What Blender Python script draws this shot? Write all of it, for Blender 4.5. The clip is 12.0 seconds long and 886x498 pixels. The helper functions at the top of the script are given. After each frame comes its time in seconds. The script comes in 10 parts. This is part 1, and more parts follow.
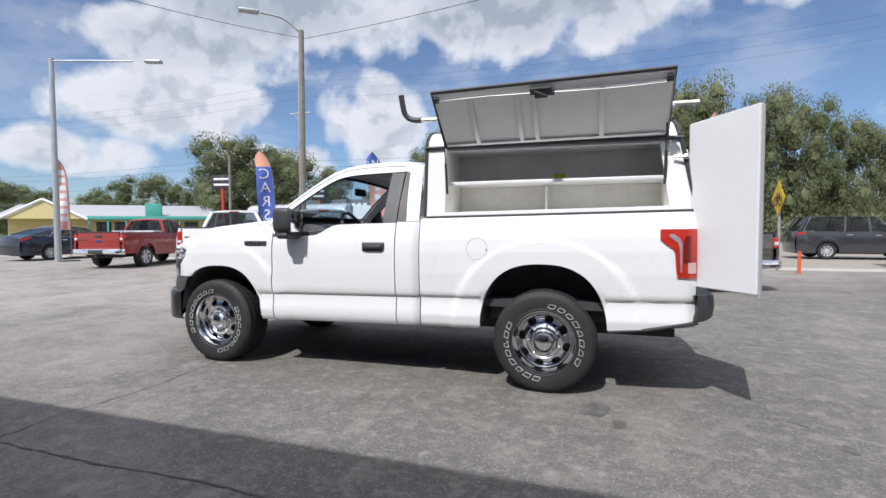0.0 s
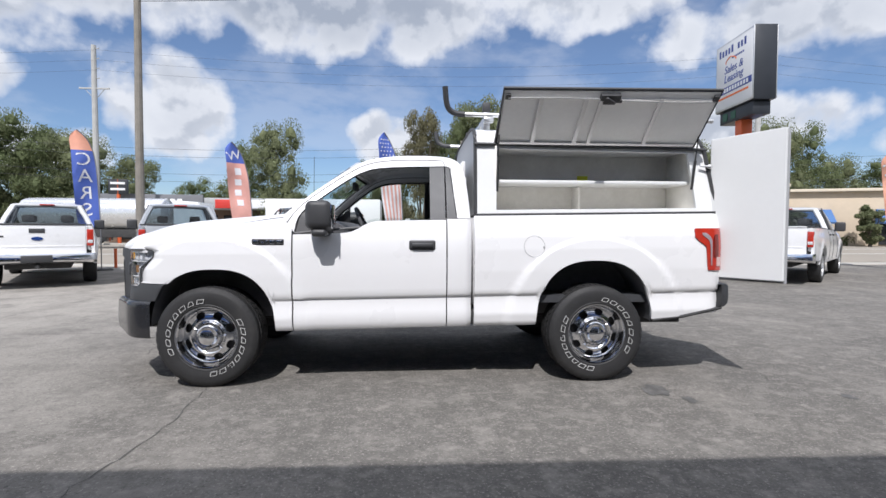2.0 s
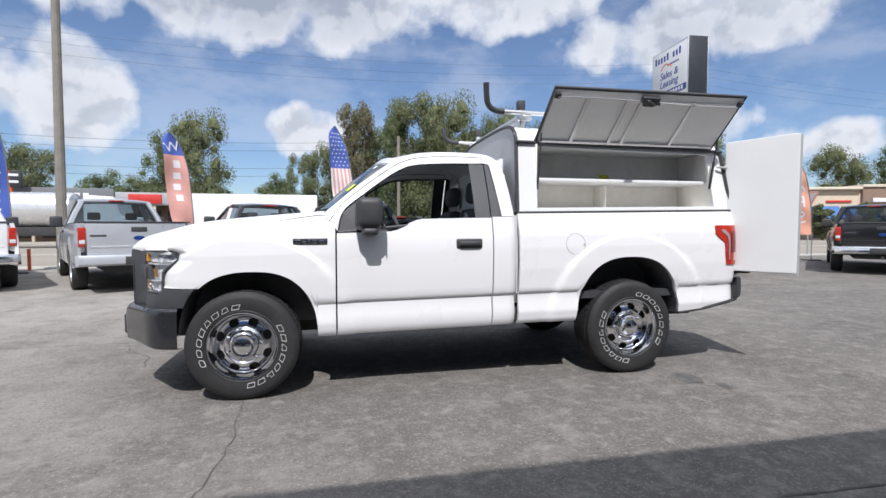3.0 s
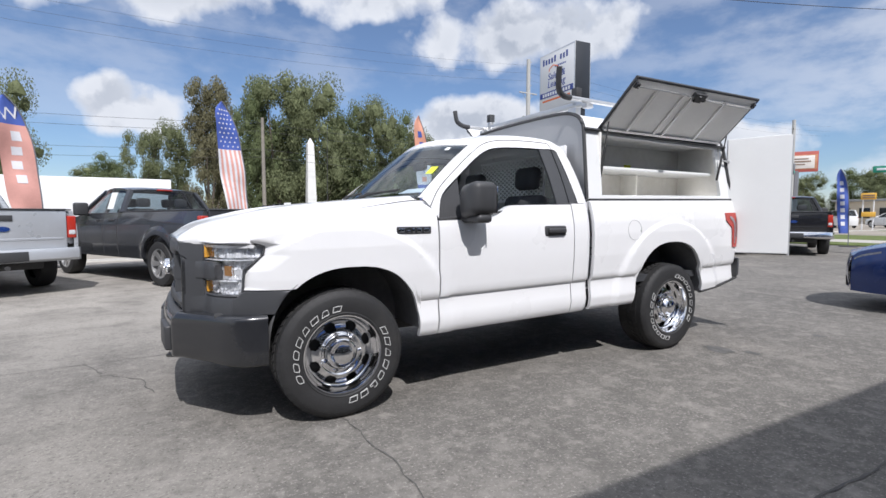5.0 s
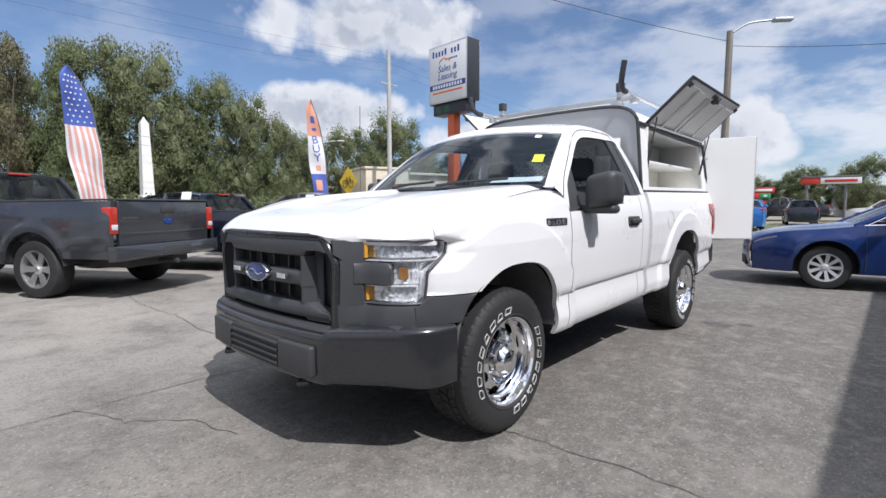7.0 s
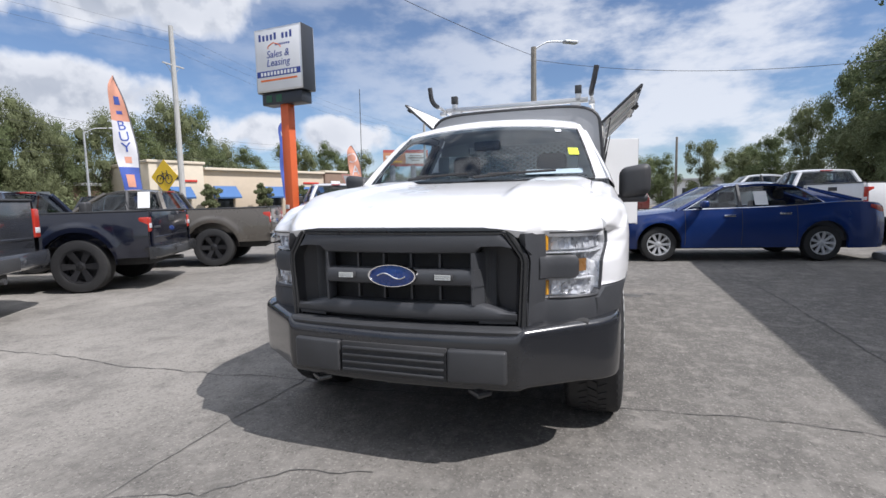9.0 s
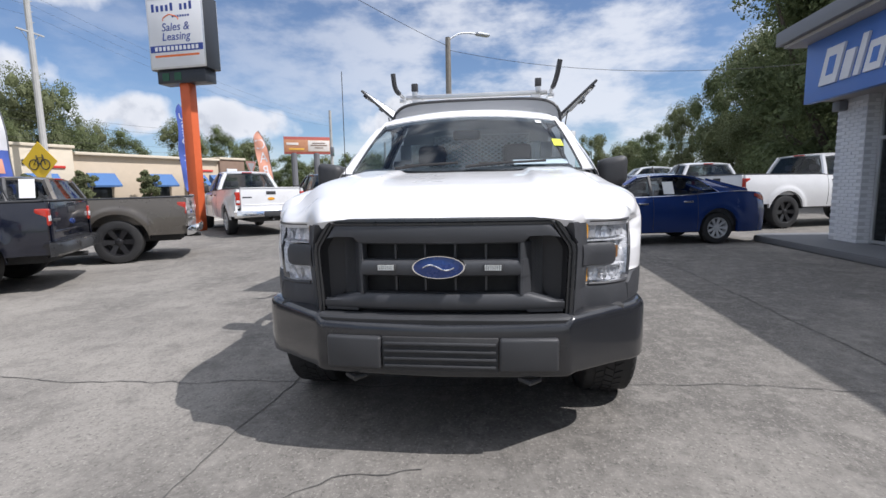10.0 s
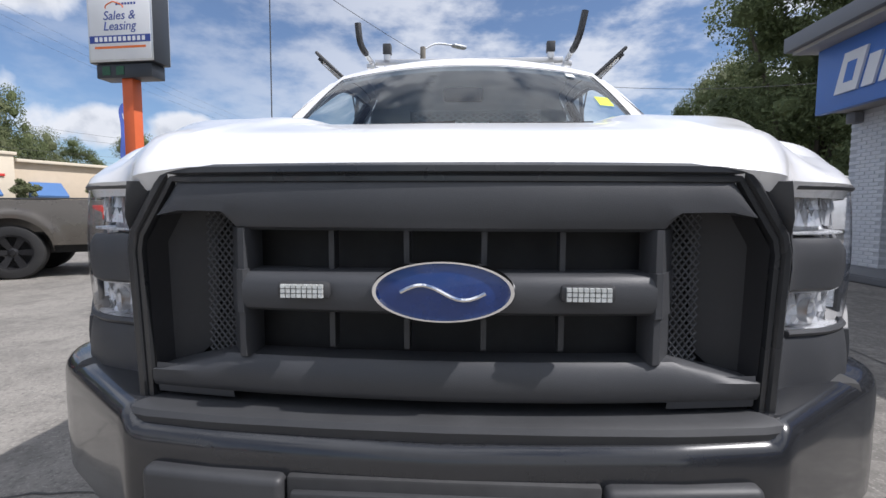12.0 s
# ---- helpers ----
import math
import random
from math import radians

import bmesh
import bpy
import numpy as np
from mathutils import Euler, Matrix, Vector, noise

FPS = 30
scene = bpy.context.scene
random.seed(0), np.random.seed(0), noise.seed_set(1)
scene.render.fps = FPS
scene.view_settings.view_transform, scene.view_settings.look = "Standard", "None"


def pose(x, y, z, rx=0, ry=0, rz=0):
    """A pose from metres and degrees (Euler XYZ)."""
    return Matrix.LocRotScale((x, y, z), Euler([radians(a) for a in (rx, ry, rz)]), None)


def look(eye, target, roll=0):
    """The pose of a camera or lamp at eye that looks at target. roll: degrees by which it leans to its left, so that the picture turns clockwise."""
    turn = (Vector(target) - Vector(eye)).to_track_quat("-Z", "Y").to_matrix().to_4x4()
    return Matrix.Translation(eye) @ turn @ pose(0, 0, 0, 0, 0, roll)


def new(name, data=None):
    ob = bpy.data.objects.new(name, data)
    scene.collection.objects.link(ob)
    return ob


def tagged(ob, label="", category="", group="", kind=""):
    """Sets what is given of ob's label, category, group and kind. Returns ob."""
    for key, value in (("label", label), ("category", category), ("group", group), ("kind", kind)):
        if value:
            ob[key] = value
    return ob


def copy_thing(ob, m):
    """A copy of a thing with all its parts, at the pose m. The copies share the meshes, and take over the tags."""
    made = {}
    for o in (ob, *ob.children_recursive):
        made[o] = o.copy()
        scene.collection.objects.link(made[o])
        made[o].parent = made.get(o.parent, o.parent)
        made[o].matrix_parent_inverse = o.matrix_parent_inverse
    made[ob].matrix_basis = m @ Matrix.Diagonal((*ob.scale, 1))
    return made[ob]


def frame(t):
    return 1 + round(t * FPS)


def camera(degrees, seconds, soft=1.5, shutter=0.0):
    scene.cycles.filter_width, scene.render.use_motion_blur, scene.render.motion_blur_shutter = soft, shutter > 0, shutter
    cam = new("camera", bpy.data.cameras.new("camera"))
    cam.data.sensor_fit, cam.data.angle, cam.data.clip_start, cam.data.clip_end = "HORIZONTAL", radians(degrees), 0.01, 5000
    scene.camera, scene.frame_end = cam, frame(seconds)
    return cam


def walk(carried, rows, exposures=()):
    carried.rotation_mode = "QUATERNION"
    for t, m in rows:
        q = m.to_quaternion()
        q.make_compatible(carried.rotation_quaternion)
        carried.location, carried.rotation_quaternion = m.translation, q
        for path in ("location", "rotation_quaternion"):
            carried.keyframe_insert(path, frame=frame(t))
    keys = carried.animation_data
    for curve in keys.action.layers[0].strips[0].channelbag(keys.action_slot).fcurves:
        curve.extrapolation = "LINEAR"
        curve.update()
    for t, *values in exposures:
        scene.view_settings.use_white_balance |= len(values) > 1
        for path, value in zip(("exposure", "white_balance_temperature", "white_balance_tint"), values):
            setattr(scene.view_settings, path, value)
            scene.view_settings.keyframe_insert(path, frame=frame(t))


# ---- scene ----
cam = camera(84.9, 12.0)
METRES, EYE, TILT, LEAN, TURN = 10.28, 1.273, 0.0, -0.5, 17.0
ROWS = [
    (0.0, 0.0, 0.0, 0.0, -0.03, -2.36, 0.72),
    (0.5, -0.0462, 0.0059, -0.0008, -5.38, -2.21, 0.69),
    (1.0, -0.0929, 0.0131, -0.0016, -10.88, -2.21, 0.59),
    (1.5, -0.1355, 0.0284, -0.0019, -15.86, -2.27, 0.53),
    (2.0, -0.1791, 0.0466, -0.0013, -21.35, -2.41, 0.28),
    (2.5, -0.2221, 0.0665, -0.0014, -26.37, -3.07, 0.26),
    (3.0, -0.2596, 0.0923, 0.0008, -30.06, -2.93, 0.45),
    (5.0, -0.38, 0.2179, 0.0003, -47.35, -4.34, 0.39),
    (5.5, -0.4021, 0.2553, 0.0008, -50.85, -5.92, 0.35),
    (6.0, -0.4248, 0.2941, 0.001, -56.34, -5.15, 0.5),
    (6.5, -0.4415, 0.3358, 0.0005, -60.82, -5.12, 0.47),
    (8.5, -0.4815, 0.508, 0.0016, -82.98, -6.04, 0.71),
    (9.0, -0.4802, 0.5454, 0.0003, -89.231, -6.226, 1.238),
    (9.5, -0.4777, 0.5784, 0.0009, -94.853, -6.918, 1.134),
    (10.0, -0.4711, 0.607, 0.0015, -100.6702, -7.6992, 1.0296),
    (10.5, -0.4534, 0.6109, -0.0006, -102.31, -6.25, 1.24),
    (11.0, -0.4185, 0.6028, -0.0052, -102.56, -6.28, 0.01),
    (11.5, -0.3811, 0.5979, -0.0135, -103.25, -6.93, -0.3),
    (12.0, -0.3437, 0.5905, -0.0203, -104.18, -5.14, -0.34),
]
walk(cam, [(t, pose(0, 0, EYE, TILT, LEAN, TURN) @ pose(METRES * x, METRES * y, METRES * z, 90 + pitch, roll, yaw)) for t, x, y, z, yaw, pitch, roll in ROWS], exposures=[(0, -0.03, 6160, 12.5), (5, -0.03, 6140, 12.5), (9, 0.0, 6180, 13), (12, 0.0, 6180, 13)])

# ---- light ----
SUN_DIR = Vector((0.13, 0.60, -0.79)).normalized()   # the way the light goes
CLOUD_AT = (3.1, 1.7, 0.4)
world = bpy.data.worlds.new("world")
scene.world = world
world.use_nodes = True
wn, wl = world.node_tree.nodes, world.node_tree.links
wn.clear()
w_out = wn.new("ShaderNodeOutputWorld")
sky = wn.new("ShaderNodeTexSky")
sky.sky_type = "NISHITA"
sky.sun_disc = False
sky.sun_elevation = math.asin(-SUN_DIR.z)
sky.sun_rotation = math.atan2(-SUN_DIR.x, -SUN_DIR.y)
sky.air_density, sky.dust_density, sky.ozone_density = 1.0, 0.25, 6.0
bg_sky = wn.new("ShaderNodeBackground")
bg_sky.inputs["Strength"].default_value = 0.107
bg_cloud = wn.new("ShaderNodeBackground")
mix_sky = wn.new("ShaderNodeMixShader")
tc = wn.new("ShaderNodeTexCoord")
sep = wn.new("ShaderNodeSeparateXYZ")
wl.new(tc.outputs["Generated"], sep.inputs[0])


def wmath(op, a, b=None, clamp=False):
    n = wn.new("ShaderNodeMath")
    n.operation, n.use_clamp = op, clamp
    for i, v in enumerate((a, b)):
        if v is None:
            continue
        if isinstance(v, (int, float)):
            n.inputs[i].default_value = v
        else:
            wl.new(v, n.inputs[i])
    return n.outputs[0]


def wnoise(vec, scale, detail, rough, off):
    m = wn.new("ShaderNodeMapping")
    m.inputs["Location"].default_value = off
    wl.new(vec, m.inputs[0])
    n = wn.new("ShaderNodeTexNoise")
    n.inputs["Scale"].default_value, n.inputs["Detail"].default_value, n.inputs["Roughness"].default_value = scale, detail, rough
    wl.new(m.outputs[0], n.inputs["Vector"])
    return n.outputs["Fac"]


def wramp(v, lo, hi):
    n = wn.new("ShaderNodeMapRange")
    n.interpolation_type = "SMOOTHSTEP"
    n.inputs["From Min"].default_value, n.inputs["From Max"].default_value = lo, hi
    wl.new(v, n.inputs["Value"])
    return n.outputs["Result"]


# cumulus heaps: each a soft oval round an azimuth and a height, broken up by noise
def wmix(f, a, b):
    return wmath("ADD", a, wmath("MULTIPLY", f, wmath("SUBTRACT", b, a)))


def wsum(a, b):
    return wmath("ADD", a, b)


comb = wn.new("ShaderNodeCombineXYZ")
wl.new(sep.outputs["X"], comb.inputs[0])
wl.new(sep.outputs["Y"], comb.inputs[1])
wl.new(wmath("MULTIPLY", sep.outputs["Z"], 2.4), comb.inputs[2])
azim = wmath("ARCTAN2", wsum(wmath("MULTIPLY", sep.outputs["X"], 0.866), wmath("MULTIPLY", sep.outputs["Y"], -0.5)), wsum(wmath("MULTIPLY", sep.outputs["X"], 0.5), wmath("MULTIPLY", sep.outputs["Y"], 0.866)))
azim = wsum(wmath("MULTIPLY", azim, 180 / math.pi), 30.0)
elev = wmath("MULTIPLY", wmath("ARCSINE", sep.outputs["Z"]), 180 / math.pi)
# azimuth, height, half width, half height, weight, greyness, all in degrees but the last two
HEAPS = ((-46, 12.6, 10, 4.4, 1.0, 0.0), (-44, 18.5, 13, 3.8, 0.9, 0.45), (-55, 7.4, 9, 2.4, 0.8, 0.15), (-36, 23, 15, 4.6, 1.0, 0.9), (-24.5, 12.2, 5.6, 4.8, 1.0, 0.0), (-36, 7.5, 7, 2.4, 0.9, 0.0), (-8, 23.5, 20, 4.8, 1.0, 0.6),
         (-1.6, 10.4, 5, 3.2, 1.0, 0.0), (40, 19.5, 13, 3.6, 0.95, 0.3), (20, 25, 14, 4, 0.8, 0.2), (34, 10.2, 10, 3.2, 1.0, 0.1), (79.5, 7.0, 5, 3.9, 1.0, 0.0), (51, 7.8, 5, 2.4, 0.9, 0.0), (61, 7.6, 6, 2.4, 0.9, 0.0))
near, grey = None, None
for a0, e0, wa, we, wt, gr_ in HEAPS:
    da = wmath("MULTIPLY", wsum(azim, -a0), 1 / wa)
    de = wmath("MULTIPLY", wsum(elev, -e0), 1 / we)
    f = wmath("SUBTRACT", wt, wsum(wmath("MULTIPLY", da, da), wmath("MULTIPLY", de, de)))
    near = f if near is None else wmath("MAXIMUM", near, f)
    if gr_ > 0:
        g_ = wmath("MULTIPLY", wmath("MAXIMUM", f, 0.0), gr_)
        grey = g_ if grey is None else wmath("MAXIMUM", grey, g_)
near = wmath("MAXIMUM", near, -1.6)
n_big = wnoise(tc.outputs["Generated"], 11.0, 9.0, 0.50, CLOUD_AT)
n_top = wnoise(tc.outputs["Generated"], 11.0, 9.0, 0.50, (CLOUD_AT[0], CLOUD_AT[1] - 0.012, CLOUD_AT[2] + 0.022))
n_wide = wnoise(tc.outputs["Generated"], 2.9, 8.0, 0.54, CLOUD_AT)
veil = wnoise(comb.outputs[0], 4.2, 8.0, 0.58, (7.3, 2.2, 5.0))
# behind and overhead, out of view, the heaps go on at random, thickened for fill
away = wmath("MAXIMUM", wramp(elev, 25.0, 34.0), wramp(wmath("ABSOLUTE", wsum(azim, -32.0)), 92.0, 112.0))
near = wmix(away, near, wmath("MULTIPLY", wsum(n_wide, -0.44), 7.0))
dens = wsum(wmath("MULTIPLY", near, 0.80), wmath("MULTIPLY", wsum(n_big, -0.5), 2.5))
mask = wramp(dens, -0.24, 0.42)
# a thin high sheet, thicker towards the east
east = wramp(azim, 50.0, 95.0)
thin = wmath("MULTIPLY", wramp(wsum(veil, wmath("MULTIPLY", east, 0.05)), 0.44, 0.64), wsum(0.22, wmath("MULTIPLY", east, 0.53)))
thin = wsum(thin, 0.05)
mask = wmath("MAXIMUM", mask, thin)
mask = wmath("MULTIPLY", mask, wramp(sep.outputs["Z"], -0.02, 0.05))
# undersides and thick bellies turn grey
relief = wmath("SUBTRACT", n_top, n_big)
shade = wsum(wmath("MULTIPLY", wramp(relief, -0.04, 0.09), 0.45), wmath("MULTIPLY", wramp(dens, 0.3, 1.3), 0.22))
shade = wsum(shade, wmath("MULTIPLY", grey, wsum(0.30, wmath("MULTIPLY", n_wide, 0.9))))
shade = wmath("MULTIPLY", wsum(shade, 0.12), wramp(dens, -0.05, 0.5), True)
cl = wn.new("ShaderNodeMix")
cl.data_type = "RGBA"
cl.inputs["A"].default_value = (0.97, 0.985, 1.0, 1)
cl.inputs["B"].default_value = (0.44, 0.49, 0.57, 1)
# unseen clouds overhead are brightened to add fill light to shaded sides
wl.new(wsum(0.92, wmath("MULTIPLY", wramp(elev, 27.0, 60.0), 0.75)), bg_cloud.inputs["Strength"])
wl.new(shade, cl.inputs["Factor"])
wl.new(cl.outputs["Result"], bg_cloud.inputs["Color"])
wl.new(sky.outputs[0], bg_sky.inputs["Color"])
wl.new(mask, mix_sky.inputs[0])
wl.new(bg_sky.outputs[0], mix_sky.inputs[1])
wl.new(bg_cloud.outputs[0], mix_sky.inputs[2])
wl.new(mix_sky.outputs[0], w_out.inputs["Surface"])

sun = new("sun", bpy.data.lights.new("sun", "SUN"))
sun.data.energy, sun.data.angle, sun.data.color = 4.75, radians(0.55), (1.0, 0.955, 0.90)
sun.matrix_world = look((0, 0, 40), Vector((0, 0, 40)) + SUN_DIR)


# ---- materials ----
def material(name, color, rough=0.5, metal=0.0, var=0.12, scale=6.0, fine=60.0, bump=0.0, bump_scale=80.0, coat=0.0, dirt=None, dirt_amount=0.0, spec=0.5, island=0.0):
    """A surface whose colour and gloss vary at two scales, with fine relief."""
    m = bpy.data.materials.new(name)
    m.use_nodes = True
    nt = m.node_tree
    b = nt.nodes["Principled BSDF"]
    b.inputs["Metallic"].default_value = metal
    b.inputs["Coat Weight"].default_value = coat
    b.inputs["Coat Roughness"].default_value = 0.04
    b.inputs["Specular IOR Level"].default_value = spec
    co = nt.nodes.new("ShaderNodeTexCoord")

    def noise_of(s, d=4.0, r=0.6):
        n = nt.nodes.new("ShaderNodeTexNoise")
        n.inputs["Scale"].default_value, n.inputs["Detail"].default_value, n.inputs["Roughness"].default_value = s, d, r
        nt.links.new(co.outputs["Object"], n.inputs["Vector"])
        return n.outputs["Fac"]

    def blend(f, a, bb, mode="MIX"):
        x = nt.nodes.new("ShaderNodeMix")
        x.data_type, x.blend_type = "RGBA", mode
        for key, v in (("Factor", f), ("A", a), ("B", bb)):
            if isinstance(v, (int, float)):
                x.inputs[key].default_value = v
            elif isinstance(v, tuple):
                x.inputs[key].default_value = v
            else:
                nt.links.new(v, x.inputs[key])
        return x.outputs["Result"]

    def ramp(v, lo, hi, a, z):
        n = nt.nodes.new("ShaderNodeMapRange")
        for k, q in (("From Min", lo), ("From Max", hi), ("To Min", a), ("To Max", z)):
            n.inputs[k].default_value = q
        nt.links.new(v, n.inputs["Value"])
        return n.outputs["Result"]

    c = tuple(color)
    lo = tuple(max(0, v * (1 - var)) for v in c) + (1,)
    hi = tuple(min(1, v * (1 + var)) for v in c) + (1,)
    big, small = noise_of(scale), noise_of(fine, 3.0)
    col = blend(ramp(big, 0.3, 0.7, 0, 1), lo, hi)
    col = blend(ramp(small, 0.3, 0.7, 0, 0.6), col, lo)
    if dirt:
        col = blend(ramp(noise_of(scale * 0.6, 6.0, 0.7), 0.52, 0.68, 0, dirt_amount), col, tuple(dirt) + (1,))
    if island:
        g = nt.nodes.new("ShaderNodeNewGeometry")
        col = blend(ramp(g.outputs["Random Per Island"], 0, 1, 0, island), col, tuple(min(1, v * 1.9) for v in c) + (1,))
    nt.links.new(col, b.inputs["Base Color"])
    nt.links.new(ramp(big, 0.2, 0.8, max(0.02, rough - 0.06), min(1, rough + 0.08)), b.inputs["Roughness"])
    if bump:
        bn = nt.nodes.new("ShaderNodeBump")
        bn.inputs["Strength"].default_value, bn.inputs["Distance"].default_value = bump, 0.01
        nt.links.new(noise_of(bump_scale, 5.0, 0.65), bn.inputs["Height"])
        nt.links.new(bn.outputs[0], b.inputs["Normal"])
    return m


def glass_material(name, tint, alpha_tint=0.75, rough=0.01, ior=1.5):
    """Thin car glass: it mirrors by Fresnel and lets tinted light through."""
    m = bpy.data.materials.new(name)
    m.use_nodes = True
    nt = m.node_tree
    nt.nodes.clear()
    out = nt.nodes.new("ShaderNodeOutputMaterial")
    tr = nt.nodes.new("ShaderNodeBsdfTransparent")
    tr.inputs[0].default_value = tuple(v * alpha_tint for v in tint) + (1,)
    gl = nt.nodes.new("ShaderNodeBsdfGlossy")
    gl.inputs["Roughness"].default_value = rough
    # the gloss grows towards grazing view, alike from both sides of the pane
    face = nt.nodes.new("ShaderNodeLayerWeight")
    face.inputs["Blend"].default_value = 0.5
    power = nt.nodes.new("ShaderNodeMath")
    power.operation = "POWER"
    power.inputs[1].default_value = 5.0
    nt.links.new(face.outputs["Facing"], power.inputs[0])
    f0 = ((ior - 1) / (ior + 1)) ** 2
    gloss = nt.nodes.new("ShaderNodeMath")
    gloss.operation = "MULTIPLY_ADD"
    gloss.inputs[1].default_value, gloss.inputs[2].default_value = 1 - f0, f0
    nt.links.new(power.outputs[0], gloss.inputs[0])
    mx = nt.nodes.new("ShaderNodeMixShader")
    nt.links.new(gloss.outputs[0], mx.inputs[0])
    nt.links.new(tr.outputs[0], mx.inputs[1])
    nt.links.new(gl.outputs[0], mx.inputs[2])
    nt.links.new(mx.outputs[0], out.inputs["Surface"])
    return m


def glow_material(name, color, strength):
    m = bpy.data.materials.new(name)
    m.use_nodes = True
    nt = m.node_tree
    b = nt.nodes["Principled BSDF"]
    b.inputs["Base Color"].default_value = tuple(color) + (1,)
    b.inputs["Emission Color"].default_value = tuple(color) + (1,)
    b.inputs["Emission Strength"].default_value = strength
    return m


def asphalt_material():
    """Old sealed asphalt: grey stone in a dark binder, patches bleached and stained."""
    m = material("asphalt_lot", (0.165, 0.161, 0.155), 0.88, var=0.20, scale=0.7, fine=38.0, bump=0.5, bump_scale=55.0, dirt=(0.275, 0.265, 0.25), dirt_amount=0.8, spec=0.25)
    nt = m.node_tree
    b = nt.nodes["Principled BSDF"]
    src = b.inputs["Base Color"].links[0].from_socket
    co = nt.nodes.new("ShaderNodeTexCoord")
    col = src
    # slabs further from the office are older and more bleached
    wob = nt.nodes.new("ShaderNodeTexNoise")
    wob.inputs["Scale"].default_value, wob.inputs["Detail"].default_value = 0.5, 5
    nt.links.new(co.outputs["Object"], wob.inputs["Vector"])
    ad = nt.nodes.new("ShaderNodeMath")
    ad.operation = "MULTIPLY_ADD"
    ad.inputs[1].default_value = 5.0
    nt.links.new(wob.outputs["Fac"], ad.inputs[0])
    sl = nt.nodes.new("ShaderNodeVectorMath")
    sl.operation = "DOT_PRODUCT"
    sl.inputs[1].default_value = (-0.5, 0.6, 0.0)
    nt.links.new(co.outputs["Object"], sl.inputs[0])
    nt.links.new(sl.outputs["Value"], ad.inputs[2])
    rg = nt.nodes.new("ShaderNodeMapRange")
    for k, q in (("From Min", 6.6), ("From Max", 10.6), ("To Min", 0.0), ("To Max", 0.75)):
        rg.inputs[k].default_value = q
    nt.links.new(ad.outputs[0], rg.inputs["Value"])
    bx = nt.nodes.new("ShaderNodeMix")
    bx.data_type = "RGBA"
    nt.links.new(rg.outputs["Result"], bx.inputs["Factor"])
    nt.links.new(col, bx.inputs["A"])
    bx.inputs["B"].default_value = (0.42, 0.405, 0.383, 1)
    col = bx.outputs["Result"]
    for scale, detail, lo, hi, tint, amount in ((0.16, 6, 0.50, 0.66, (0.25, 0.24, 0.225, 1), 0.6), (1.1, 9, 0.46, 0.70, (0.105, 0.103, 0.100, 1), 0.6), (0.5, 7, 0.55, 0.66, (0.30, 0.29, 0.275, 1), 0.5),
                                                (6.0, 8, 0.54, 0.68, (0.29, 0.28, 0.265, 1), 0.5), (55.0, 4, 0.54, 0.66, (0.42, 0.41, 0.39, 1), 0.6), (48.0, 4, 0.54, 0.66, (0.055, 0.054, 0.052, 1), 0.62), (18.0, 7, 0.53, 0.68, (0.09, 0.088, 0.085, 1), 0.45), (2.6, 10, 0.50, 0.66, (0.11, 0.108, 0.104, 1), 0.45), (3.7, 10, 0.52, 0.66, (0.30, 0.292, 0.278, 1), 0.45), (12.0, 8, 0.52, 0.64, (0.30, 0.292, 0.278, 1), 0.4)):
        n = nt.nodes.new("ShaderNodeTexNoise")
        n.inputs["Scale"].default_value, n.inputs["Detail"].default_value, n.inputs["Roughness"].default_value = scale, detail, 0.65
        nt.links.new(co.outputs["Object"], n.inputs["Vector"])
        r = nt.nodes.new("ShaderNodeMapRange")
        for k, q in (("From Min", lo), ("From Max", hi), ("To Min", 0), ("To Max", amount)):
            r.inputs[k].default_value = q
        nt.links.new(n.outputs["Fac"], r.inputs["Value"])
        x = nt.nodes.new("ShaderNodeMix")
        x.data_type = "RGBA"
        nt.links.new(r.outputs["Result"], x.inputs["Factor"])
        nt.links.new(col, x.inputs["A"])
        x.inputs["B"].default_value = tint
        col = x.outputs["Result"]
    wx = nt.nodes.new("ShaderNodeMix")
    wx.data_type, wx.blend_type = "RGBA", "MULTIPLY"
    wx.inputs["Factor"].default_value = 1.0
    nt.links.new(col, wx.inputs["A"])
    wx.inputs["B"].default_value = (0.93, 0.90, 0.855, 1)
    nt.links.new(wx.outputs["Result"], b.inputs["Base Color"])
    return m


M = {}
M["asphalt"] = asphalt_material()
M["road"] = material("asphalt_road", (0.30, 0.27, 0.23), 0.9, var=0.12, scale=0.3, fine=30, bump=0.3, bump_scale=60, spec=0.2)
M["line"] = material("road_paint", (0.72, 0.71, 0.66), 0.7, var=0.15, scale=3, fine=40)
M["concrete"] = material("concrete", (0.42, 0.40, 0.36), 0.9, var=0.15, scale=2, fine=50, bump=0.3)
M["grass"] = material("grass", (0.13, 0.16, 0.06), 0.95, var=0.35, scale=1.5, fine=40, bump=0.8, bump_scale=40, spec=0.1)
M["white"] = material("white_car_paint", (0.79, 0.79, 0.795), 0.28, var=0.012, scale=1.5, fine=20, coat=0.6)
M["white2"] = material("white_painted_panel", (0.78, 0.79, 0.79), 0.42, var=0.02, scale=3, fine=30)
M["black_plastic"] = material("dark_grey_plastic", (0.047, 0.048, 0.051), 0.5, var=0.12, scale=8, fine=150, bump=0.12, bump_scale=400)
M["grey_plastic"] = material("grey_plastic", (0.052, 0.054, 0.059), 0.46, var=0.08, scale=6, fine=150, bump=0.1, bump_scale=400)
M["gloss_black"] = material("gloss_black_paint", (0.028, 0.029, 0.031), 0.28, var=0.15, scale=5, fine=60, coat=0.3)
